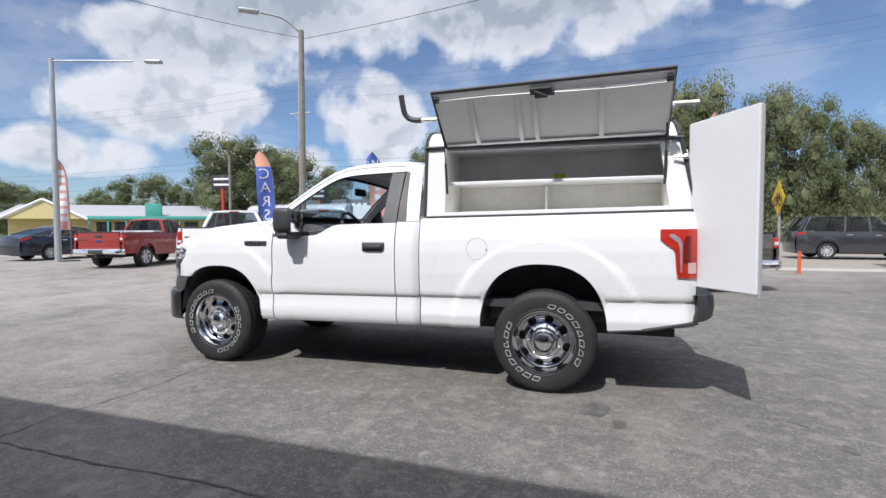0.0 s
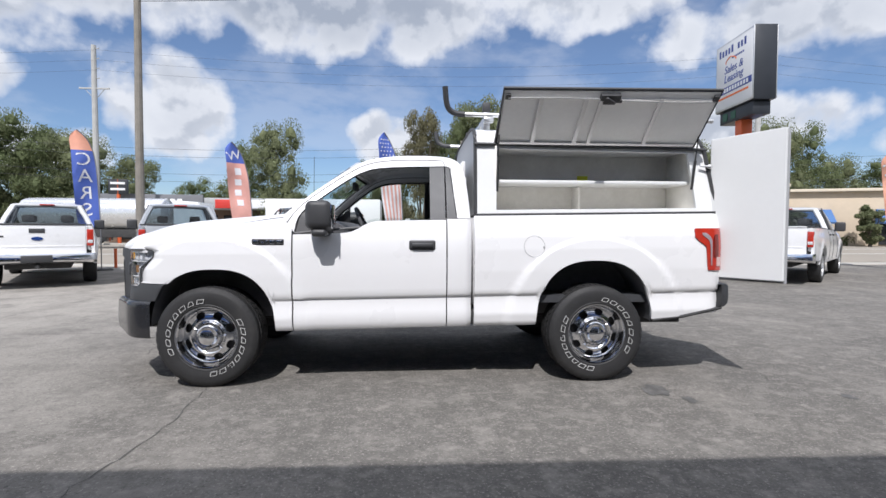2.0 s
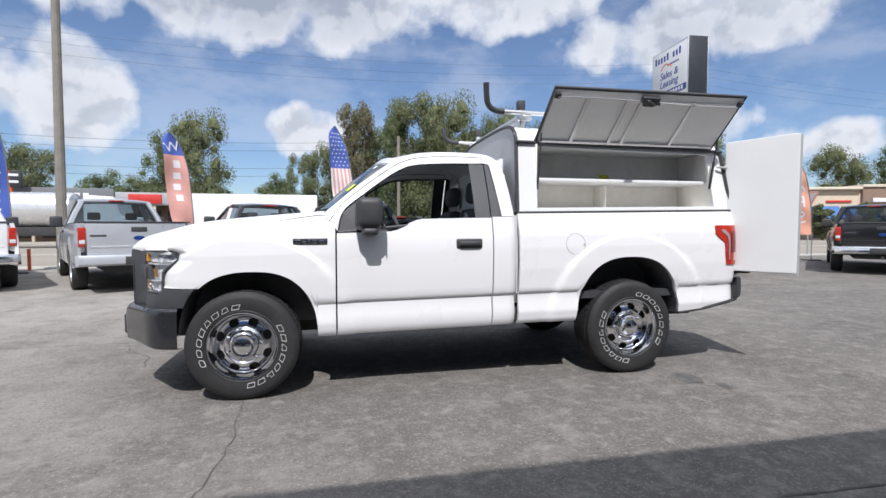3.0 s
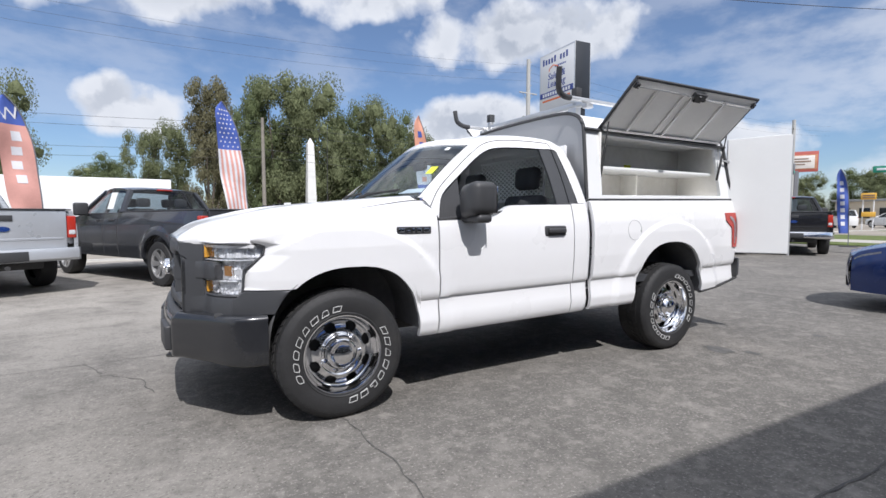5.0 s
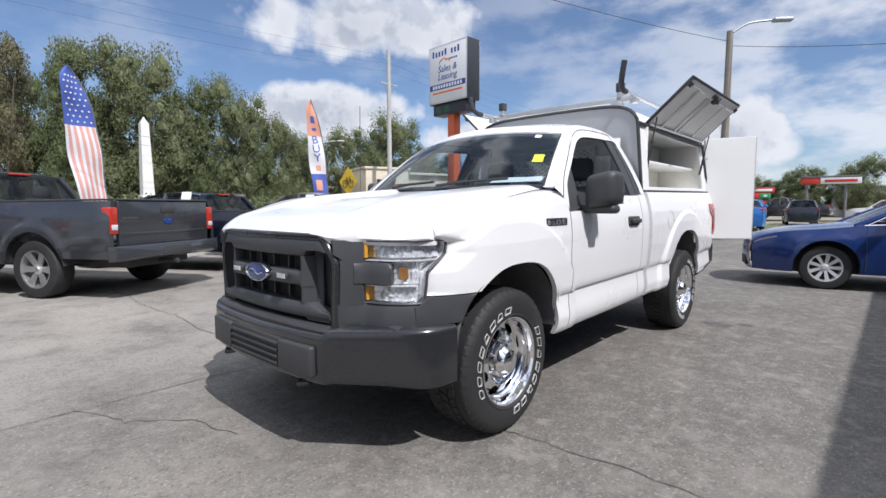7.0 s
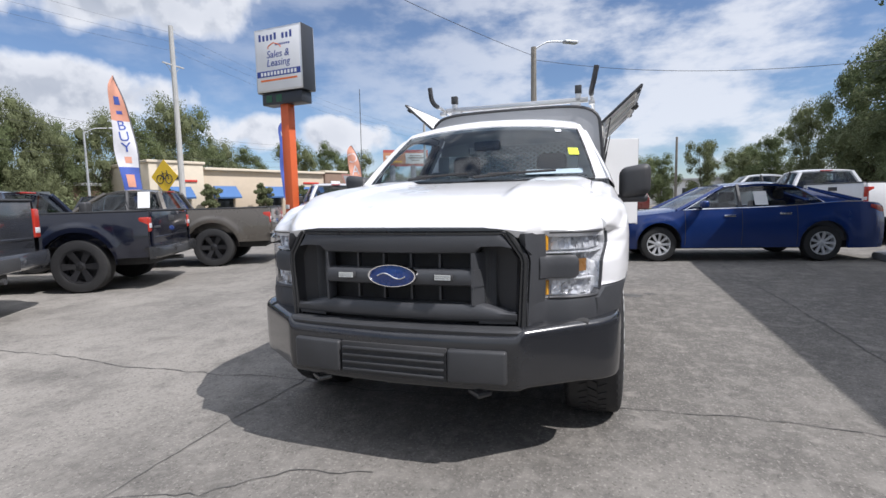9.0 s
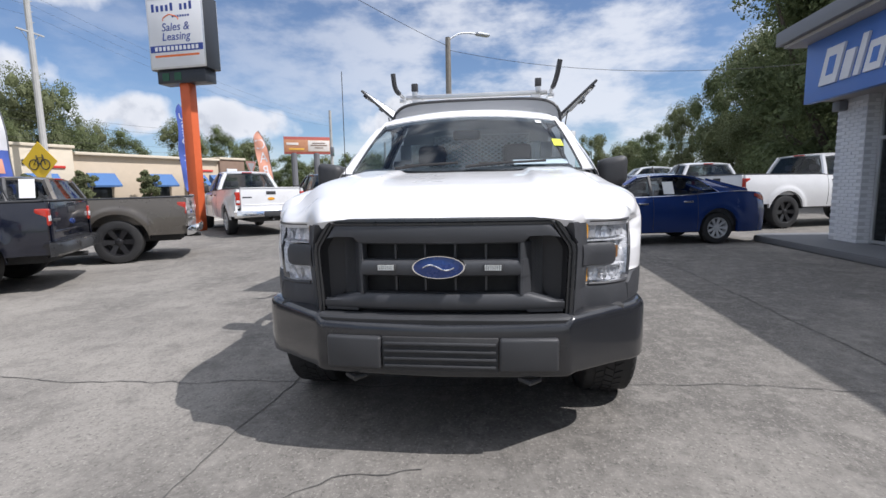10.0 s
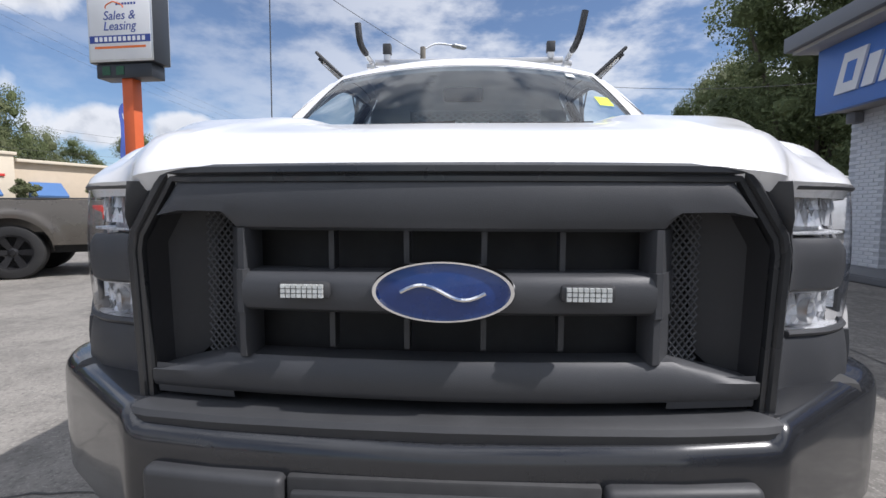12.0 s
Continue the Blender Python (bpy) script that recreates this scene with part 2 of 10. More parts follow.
M["bumper_black"] = material("bumper_black_paint", (0.021, 0.022, 0.025), 0.20, var=0.12, scale=4, fine=50, coat=0.5)
M["dark"] = material("underbody_black", (0.045, 0.045, 0.046), 0.8, var=0.3, scale=5, fine=30)
M["arch_liner"] = material("arch_liner", (0.17, 0.17, 0.175), 0.85, var=0.25, scale=5, fine=30)
M["rubber"] = material("tyre_rubber", (0.023, 0.023, 0.024), 0.66, var=0.25, scale=6, fine=60, bump=0.15, bump_scale=90, dirt=(0.05, 0.047, 0.043), dirt_amount=0.3)
# near-black for the grille's side recesses, darker than its grey bars
M["recess"] = material("recess_near_black", (0.022, 0.022, 0.024), 0.6, var=0.2, scale=8, fine=80)
M["letter"] = material("tyre_white_rubber", (0.56, 0.56, 0.55), 0.7, var=0.08, scale=20)
M["chrome"] = material("chrome", (0.90, 0.90, 0.91), 0.09, metal=1.0, var=0.03, scale=10)
M["alu"] = material("aluminium", (0.72, 0.72, 0.72), 0.32, metal=0.85, var=0.08, scale=5, fine=80)
M["alu_grey"] = material("grey_painted_sheet", (0.46, 0.465, 0.475), 0.45, metal=0.25, var=0.05, scale=3, fine=60)
M["cream"] = material("cream_liner", (0.90, 0.885, 0.84), 0.6, var=0.07, scale=3, fine=20, dirt=(0.60, 0.57, 0.50), dirt_amount=0.3)
M["liner"] = material("flap_liner", (0.93, 0.92, 0.89), 0.55, var=0.06, scale=2, fine=30)
M["interior"] = material("dark_cloth", (0.085, 0.087, 0.094), 0.85, var=0.2, scale=8, fine=90)
M["dash"] = material("dash_plastic", (0.10, 0.10, 0.108), 0.6, var=0.1, scale=8)
M["glass"] = glass_material("clear_glass", (0.74, 0.88, 0.97), 0.86, ior=1.75)
M["glass_side"] = glass_material("side_glass", (0.93, 0.97, 0.96), 0.88, ior=1.5)
M["glass_tint"] = glass_material("tinted_glass", (0.75, 0.82, 0.85), 0.48, ior=1.6)
M["lens_clear"] = glass_material("lamp_lens", (0.97, 0.98, 1.0), 0.99, ior=1.5)
M["red_lens"] = material("red_lens", (0.43, 0.030, 0.016), 0.15, var=0.15, scale=10, coat=0.5)
M["lamp_guide"] = material("lamp_light_guide", (0.30, 0.25, 0.27), 0.3, var=0.1, scale=20)
M["dark_red"] = material("dark_red_lens", (0.16, 0.014, 0.010), 0.2, var=0.2, scale=20, coat=0.5)
M["clear_pink"] = material("reversing_lens", (0.62, 0.42, 0.40), 0.2, var=0.15, scale=30, coat=0.5)
M["amber"] = material("amber_lens", (0.75, 0.36, 0.03), 0.2, var=0.15, scale=30, coat=0.5)
M["lamp_white"] = material("lamp_reflector", (0.80, 0.81, 0.83), 0.28, metal=0.3, var=0.15, scale=30)
M["amber_dull"] = material("dull_amber_lens", (0.30, 0.15, 0.05), 0.3, var=0.2, scale=30)
M["led"] = material("led_face", (0.66, 0.68, 0.66), 0.3, var=0.2, scale=90)
M["emblem_blue"] = material("emblem_blue", (0.009, 0.040, 0.19), 0.25, var=0.08, scale=20, coat=0.6)
M["sticker"] = material("yellow_sticker", (0.72, 0.78, 0.05), 0.6, var=0.05, scale=30)
M["partition_white"] = material("partition_paint", (0.92, 0.93, 0.93), 0.5, var=0.03, scale=10)
M["mesh_grey"] = material("mesh_grey", (0.11, 0.112, 0.117), 0.5, var=0.1, scale=20)
M["paper"] = material("paper", (0.76, 0.77, 0.76), 0.8, var=0.04, scale=20)


# ---- helpers of this place ----
def link(name, bm, mat, parent=None, label="", smooth=True, category="", group="", kind="", loc=None):
    me = bpy.data.meshes.new(name)
    bm.normal_update()
    bm.to_mesh(me)
    bm.free()
    ob = new(name, me)
    mats = mat if isinstance(mat, (list, tuple)) else [mat]
    for q in mats:
        me.materials.append(q)
    if smooth:
        for p in me.polygons:
            p.use_smooth = True
        me.set_sharp_from_angle(angle=radians(35))
    if parent:
        ob.parent = parent
    if loc is not None:
        ob.matrix_basis = loc
    return tagged(ob, label, category, group, kind)


def part(name, bm, mat, parent, label="", smooth=True):
    return link(name, bm, mat, parent, label, smooth)


def empty(name, m, label, category, group="", kind=""):
    ob = new(name)
    ob.empty_display_size = 0.2
    ob.matrix_basis = m
    return tagged(ob, label, category, group, kind)


def add_box(bm, lo, hi, bevel=0.0, m=None, seg=2):
    made = bmesh.ops.create_cube(bm, size=1.0)
    vs = made["verts"]
    c = [(a + b) / 2 for a, b in zip(lo, hi)]
    s = [abs(b - a) for a, b in zip(lo, hi)]
    for v in vs:
        v.co = Vector((c[i] + v.co[i] * s[i] for i in range(3)))
    if bevel:
        es = list({e for v in vs for e in v.link_edges})
        r = bmesh.ops.bevel(bm, geom=es, offset=min(bevel, min(s) * 0.45), segments=seg, affect="EDGES", profile=0.5)
        vs = list({v for f in r["faces"] for v in f.verts} | {v for v in vs if v.is_valid})
    if m is not None:
        bmesh.ops.transform(bm, matrix=m, verts=vs)
    return vs


def box_bm(lo, hi, bevel=0.01, m=None):
    bm = bmesh.new()
    add_box(bm, lo, hi, bevel, m)
    return bm


def tube(bm, pts, radius, n=8, cap=True, radii=None):
    """A round bar along a line of points."""
    pts = [Vector(p) for p in pts]
    rings = []
    for i, p in enumerate(pts):
        d = (pts[min(i + 1, len(pts) - 1)] - pts[max(i - 1, 0)]).normalized()
        up = Vector((0, 0, 1)) if abs(d.z) < 0.9 else Vector((1, 0, 0))
        a = d.cross(up).normalized()
        b = a.cross(d)
        r = radii[i] if radii else radius
        rings.append([bm.verts.new(p + a * math.cos(t) * r + b * math.sin(t) * r) for t in [2 * math.pi * k / n for k in range(n)]])
    for r0, r1 in zip(rings, rings[1:]):
        for k in range(n):
            bm.faces.new((r0[k], r0[(k + 1) % n], r1[(k + 1) % n], r1[k]))
    if cap:
        bm.faces.new(list(reversed(rings[0])))
        bm.faces.new(rings[-1])


def tube_bm(pts, radius, n=8):
    bm = bmesh.new()
    tube(bm, pts, radius, n)
    return bm


def grid(bm, rows):
    """Quads over a list of equally long rows of points."""
    vs = [[bm.verts.new(p) for p in r] for r in rows]
    for a, b in zip(vs, vs[1:]):
        for k in range(len(a) - 1):
            try:
                bm.faces.new((a[k], a[k + 1], b[k + 1], b[k]))
            except ValueError:
                pass
    return vs


def rim(bm, off):
    """Turns the open edges of a sheet inwards, so that it has depth."""
    es = [e for e in bm.edges if len(e.link_faces) == 1]
    r = bmesh.ops.extrude_edge_only(bm, edges=es)
    for v in r["geom"]:
        if isinstance(v, bmesh.types.BMVert):
            v.co += Vector(off)


def prism(bm, outline, a, b, axis="y"):
    """A flat outline drawn out from a to b along an axis."""
    def at(p, d):
        return {"x": (d, p[0], p[1]), "y": (p[0], d, p[1]), "z": (p[0], p[1], d)}[axis]
    va = [bm.verts.new(at(p, a)) for p in outline]
    vb = [bm.verts.new(at(p, b)) for p in outline]
    n = len(outline)
    fs = [bm.faces.new(va), bm.faces.new(list(reversed(vb)))]
    for k in range(n):
        fs.append(bm.faces.new((va[k], vb[k], vb[(k + 1) % n], va[(k + 1) % n])))
    bmesh.ops.recalc_face_normals(bm, faces=fs)
    return va + vb


def lathe(bm, profile, n=48, m=None):
    """Turns a profile of (radius, y) round the y axis."""
    rows = []
    for r, y in profile:
        rows.append([bm.verts.new((r * math.cos(2 * math.pi * k / n), y, r * math.sin(2 * math.pi * k / n))) for k in range(n)])
    fs = []
    for a, b in zip(rows, rows[1:]):
        for k in range(n):
            fs.append(bm.faces.new((a[k], a[(k + 1) % n], b[(k + 1) % n], b[k])))
    if m is not None:
        bmesh.ops.transform(bm, matrix=m, verts=[v for r in rows for v in r])
    return rows, fs


def interp(x, pts):
    if x <= pts[0][0]:
        return pts[0][1]
    for (a, p), (b, q) in zip(pts, pts[1:]):
        if x <= b:
            return p + (q - p) * (x - a) / (b - a)
    return pts[-1][1]


def smooth_interp(x, pts):
    """Catmull-Rom through (x, value) pairs."""
    if x <= pts[0][0]:
        return pts[0][1]
    if x >= pts[-1][0]:
        return pts[-1][1]
    for i in range(len(pts) - 1):
        a, p = pts[i]
        b, q = pts[i + 1]
        if x <= b:
            m0 = (q - pts[i - 1][1]) / (b - pts[i - 1][0]) if i > 0 else (q - p) / (b - a)
            m1 = (pts[i + 2][1] - p) / (pts[i + 2][0] - a) if i + 2 < len(pts) else (q - p) / (b - a)
            t = (x - a) / (b - a)
            h = b - a
            return (2 * t ** 3 - 3 * t ** 2 + 1) * p + (t ** 3 - 2 * t ** 2 + t) * h * m0 + (-2 * t ** 3 + 3 * t ** 2) * q + (t ** 3 - t ** 2) * h * m1
    return pts[-1][1]


def resample(poly, n):
    """n points at even steps along a line."""
    d = [0.0]
    for p, q in zip(poly, poly[1:]):
        d.append(d[-1] + math.dist(p, q))
    out = []
    for k in range(n):
        s = d[-1] * k / (n - 1)
        i = max(j for j in range(len(d)) if d[j] <= s + 1e-9)
        i = min(i, len(poly) - 2)
        t = (s - d[i]) / max(1e-9, d[i + 1] - d[i])
        out.append(tuple(a + (b - a) * t for a, b in zip(poly[i], poly[i + 1])))
    return out


def spline(poly, per=6):
    """A rounded line through points of any dimension."""
    out = []
    n = len(poly)
    for i in range(n - 1):
        p0, p1, p2, p3 = poly[max(i - 1, 0)], poly[i], poly[i + 1], poly[min(i + 2, n - 1)]
        for k in range(per):
            t = k / per
            out.append(tuple(0.5 * (2 * b + (c - a) * t + (2 * a - 5 * b + 4 * c - d) * t * t + (3 * b - a - 3 * c + d) * t ** 3) for a, b, c, d in zip(p0, p1, p2, p3)))
    out.append(tuple(poly[-1]))
    return out


def frange(a, b, step):
    n = max(1, round((b - a) / step))
    return [a + (b - a) * k / n for k in range(n + 1)]


def facing_out(bm, inside):
    """Turns the faces of an open sheet away from a point."""
    bm.normal_update()
    fs = [f for f in bm.faces if f.normal.dot(f.calc_center_median() - Vector(inside)) < 0]
    bmesh.ops.reverse_faces(bm, faces=fs)
    return bm


# ---- ground ----
def flat(name, pts, z, mat, label, category, kind="structure"):
    bm = bmesh.new()
    bm.faces.new([bm.verts.new((x, y, z)) for x, y in pts])
    return link(name, bm, mat, None, label, False, category, kind=kind)


flat("ground", [(-2500, -2500), (2500, -2500), (2500, 2500), (-2500, 2500)], -0.03, M["grass"], "flat green and brown land to the horizon", "ground")
flat("car_park", [(-34, -60), (19.5, -60), (19.5, 16.8), (-34, 16.8)], 0.0, M["asphalt"], "old grey cracked asphalt of the sales lot", "asphalt")
flat("road", [(-900, 17.3), (900, 17.3), (900, 40.0), (-900, 40.0)], -0.015, M["road"], "wide pale brown asphalt road", "road")
flat("side_road", [(31, -900), (44, -900), (44, 17.3), (31, 17.3)], -0.012, M["road"], "side road beyond the lot", "road")
flat("corner_car_park", [(46, -60), (110, -60), (110, 40.0), (46, 40.0)], -0.008, M["road"], "paved forecourts beyond the side road", "asphalt")
flat("far_car_park", [(-80, 41.5), (80, 41.5), (80, 62), (-80, 62)], -0.01, M["road"], "paved forecourt across the road", "asphalt")
# kerbs and painted lines
for k, (y0, y1, z) in enumerate(((16.8, 17.3, 0.03), (40.0, 40.4, 0.12))):
    bm = bmesh.new()
    add_box(bm, (-300, y0, -0.03), (300, y1, z), 0.03)
    link("kerb", bm, M["concrete"], None, "pale concrete kerb along the road", False, "kerb", kind="structure")
for y in (17.9, 21.4, 25.0, 25.5, 31.5, 32.0, 35.8, 39.4):
    solid = y in (17.9, 25.0, 25.5, 31.5, 32.0, 39.4)
    bm = bmesh.new()
    x = -240.0
    while x < 240:
        ln = 480.0 if solid else 3.0
        bm.faces.new([bm.verts.new(p) for p in ((x, y, -0.009), (x + ln, y, -0.009), (x + ln, y + 0.14, -0.009), (x, y + 0.14, -0.009))])
        x += 480.0 if solid else 12.0
    link("road_line", bm, M["line"], None, "worn white line painted on the road", False, "road marking", "road lines", "structure")
# grass strips
for lo, hi in (((19.5, -60), (21.6, 16.5)), ((24.6, -60), (31, 16.5)), ((44, -60), (46, 15.5)), ((-60, 40.4), (120, 41.5))):
    bm = bmesh.new()
    add_box(bm, (lo[0], lo[1], -0.02), (hi[0], hi[1], 0.06), 0.03)
    link("verge", bm, M["grass"], None, "mown grass verge", False, "grass", kind="structure")

bm = bmesh.new()
add_box(bm, (21.6, -60, -0.02), (24.6, 16.6, 0.055), 0.02)
link("footway", bm, M["concrete"], None, "pale concrete footway beside the side road", False, "pavement", kind="structure")

# cracks in the asphalt: thin dark sunken ribbons
rnd = random.Random(11)
M["crack"] = material("crack_filler", (0.095, 0.092, 0.087), 0.95, var=0.3, scale=10)


def crack(pts, w=0.012, wob=0.03):
    bm = bmesh.new()
    line = []
    for p, q in zip(pts, pts[1:]):
        n = max(2, int(math.dist(p, q) / 0.06))
        for k in range(n):
            t = k / n
            line.append((p[0] + (q[0] - p[0]) * t, p[1] + (q[1] - p[1]) * t))
    line.append(pts[-1])
    ox = oy = 0.0
    rows = []
    for i, (x, y) in enumerate(line):
        ox = 0.8 * ox + rnd.uniform(-wob, wob) * 0.5
        oy = 0.8 * oy + rnd.uniform(-wob, wob) * 0.5
        ww = w * rnd.uniform(0.25, 1.2) * 0.5
        a, b = line[max(i - 1, 0)], line[min(i + 1, len(line) - 1)]
        d = Vector((b[0] - a[0], b[1] - a[1])).normalized()
        rows.append([(x + ox - d.y * ww, y + oy + d.x * ww, 0.004), (x + ox + d.y * ww, y + oy - d.x * ww, 0.004)])
    grid(bm, rows)
    link("crack", bm, M["crack"], None, "dark crack across the asphalt", False, "crack", "cracks", "structure")


crack([(-3.5, -4.0), (-3.5, 2.3), (-3.46, 2.9), (-3.45, 3.7), (-3.55, 5.0), (-3.58, 6.3), (-3.6, 8.3), (-3.5, 12.0)], 0.010, 0.05)
crack([(-9.0, 1.98), (-3.4, 1.95), (-2.3, 1.92), (-0.5, 1.9), (3.5, 1.88)], 0.018, 0.02)
crack([(-8.5, 5.95), (-4.2, 5.92), (-3.6, 5.87), (-1.0, 5.9), (3.0, 5.95)], 0.009, 0.015)
crack([(-7.5, 2.0), (-7.52, 5.9), (-7.5, 9.8)], 0.007, 0.03)
crack([(-5.0, 5.92), (-4.85, 5.5), (-4.60, 5.25), (-4.45, 4.9)], 0.008, 0.05)
crack([(0.9, 4.2), (1.15, 3.95), (1.1, 3.7), (1.35, 3.55)], 0.007, 0.05)
# oil stains
M["oil"] = material("oil_stain", (0.115, 0.112, 0.107), 0.8, var=0.4, scale=9, fine=50)
for x, y, r in ((0.03, 3.52, 0.14), (0.19, 3.30, 0.07), (1.42, 3.28, 0.06)):
    bm = bmesh.new()
    n = 26
    vs = []
    for k in range(n):
        a = 2 * math.pi * k / n
        rr = r * (0.75 + 0.45 * noise.noise(Vector((math.cos(a) * 1.6 + x * 7, math.sin(a) * 1.6, y))))
        vs.append(bm.verts.new((x + rr * math.cos(a), y + rr * 1.25 * math.sin(a), 0.003)))
    bm.faces.new(vs)
    link("oil_stain", bm, M["oil"], None, "dark oil stain soaked into the asphalt", False, "stain", "oil stains", "structure")


# ---- the white pickup truck ----
RAKE = 0.015
DOOR_LEVELS = (0.402, 0.43, 0.46, 0.50, 0.55, 0.60, 0.625, 0.644, 0.648, 0.654, 0.660, 0.672, 0.69, 0.73, 0.78, 0.85, 0.92, 0.98, 1.02, 1.07, 1.12)
ANT, ANT_H = (0.46, 0.86, 1.255), 0.80
TRUCK = pose(-3.44, 4.80, 0.03, 0, 0, -0.7)
SIDE = [(0.40, 0.955), (0.43, 0.978), (0.50, 0.992), (0.60, 0.980), (0.648, 0.978), (0.660, 0.994), (0.69, 1.004), (0.85, 1.016), (1.02, 1.017), (1.12, 1.008), (1.20, 0.99), (1.29, 0.962), (1.4, 0.92)]


def half_width(x, z):
    """Half the body's width at a height."""
    z0 = z - RAKE * x
    y = interp(z0, SIDE)
    if x < -0.15:
        y -= 0.31 * ((-0.15 - x) / 0.65) ** 2
    for cx in (0.04, 3.10):
        r = math.hypot(x - cx, (z - 0.42))
        k = min(1, max(0, (0.755 - r) / 0.035))
        y += 0.020 * k * k * (3 - 2 * k)
    return y


def arch(x, cx, a, top):
    d = abs((x - cx) / a)
    return 0.40 + (top - 0.40) * (1 - d ** 2.5) ** (1 / 2.5) if d < 1 else 0.0


def hood_mid(x):
    return smooth_interp(x, [(-0.88, 1.10), (-0.75, 1.155), (-0.6, 1.20), (-0.4, 1.25), (-0.2, 1.283), (0.1, 1.313), (0.35, 1.335), (0.65, 1.36)])


def hood_z(x, y):
    a = abs(y)
    if a > 0.5:
        # the dome narrows towards the nose
        a += 0.11 * min(1.0, max(0.0, (-0.36 - x) / 0.25)) * min(1.0, (a - 0.5) / 0.08)
    fade = min(1.0, max(0.0, (x + 0.72) / 0.40))
    dome = smooth_interp(a, [(0.0, 0.020), (0.38, 0.022), (0.425, 0.018), (0.465, 0.0), (0.58, 0.002), (0.70, 0.006), (0.76, 0.020), (0.82, 0.062), (0.87, 0.090), (0.97, 0.110)])
    # the shoulder swells again towards the cab
    soft = 1.0 - 0.45 * min(1.0, max(0.0, (x - 0.05) / 0.45))
    return hood_mid(x) - (dome * soft if a > 0.5 else 0.004 + (dome - 0.004) * fade)


def cab_y(z, x=1.5):
    return smooth_interp(z, [(1.16, 0.992), (1.29, 0.962), (1.5, 0.872), (1.68, 0.775), (1.78, 0.715), (1.86, 0.655)])


def section_panel(columns, ring):
    """A body sheet: ring(u) gives the points of one upright section."""
    bm = bmesh.new()
    grid(bm, [ring(u) for u in columns])
    return bm


def mirrored(pts, s):
    return [(p[0], p[1] * s, p[2]) for p in pts]


def finish_sheet(bm, s, inward=0.03):
    rim(bm, (0, -s * inward, 0))
    bmesh.ops.recalc_face_normals(bm, faces=bm.faces)
    return bm


def even_columns(a, b, marks, step=0.03):
    """Columns from a to b, close together at the ends of the wheel arches."""
    xs = set(round(v, 4) for v in frange(a, b, step))
    for m in marks:
        for d in (-0.02, -0.012, -0.006, -0.002, 0.0, 0.002, 0.006, 0.012, 0.02):
            if a < m + d < b:
                xs.add(round(m + d, 4))
    return sorted(xs)


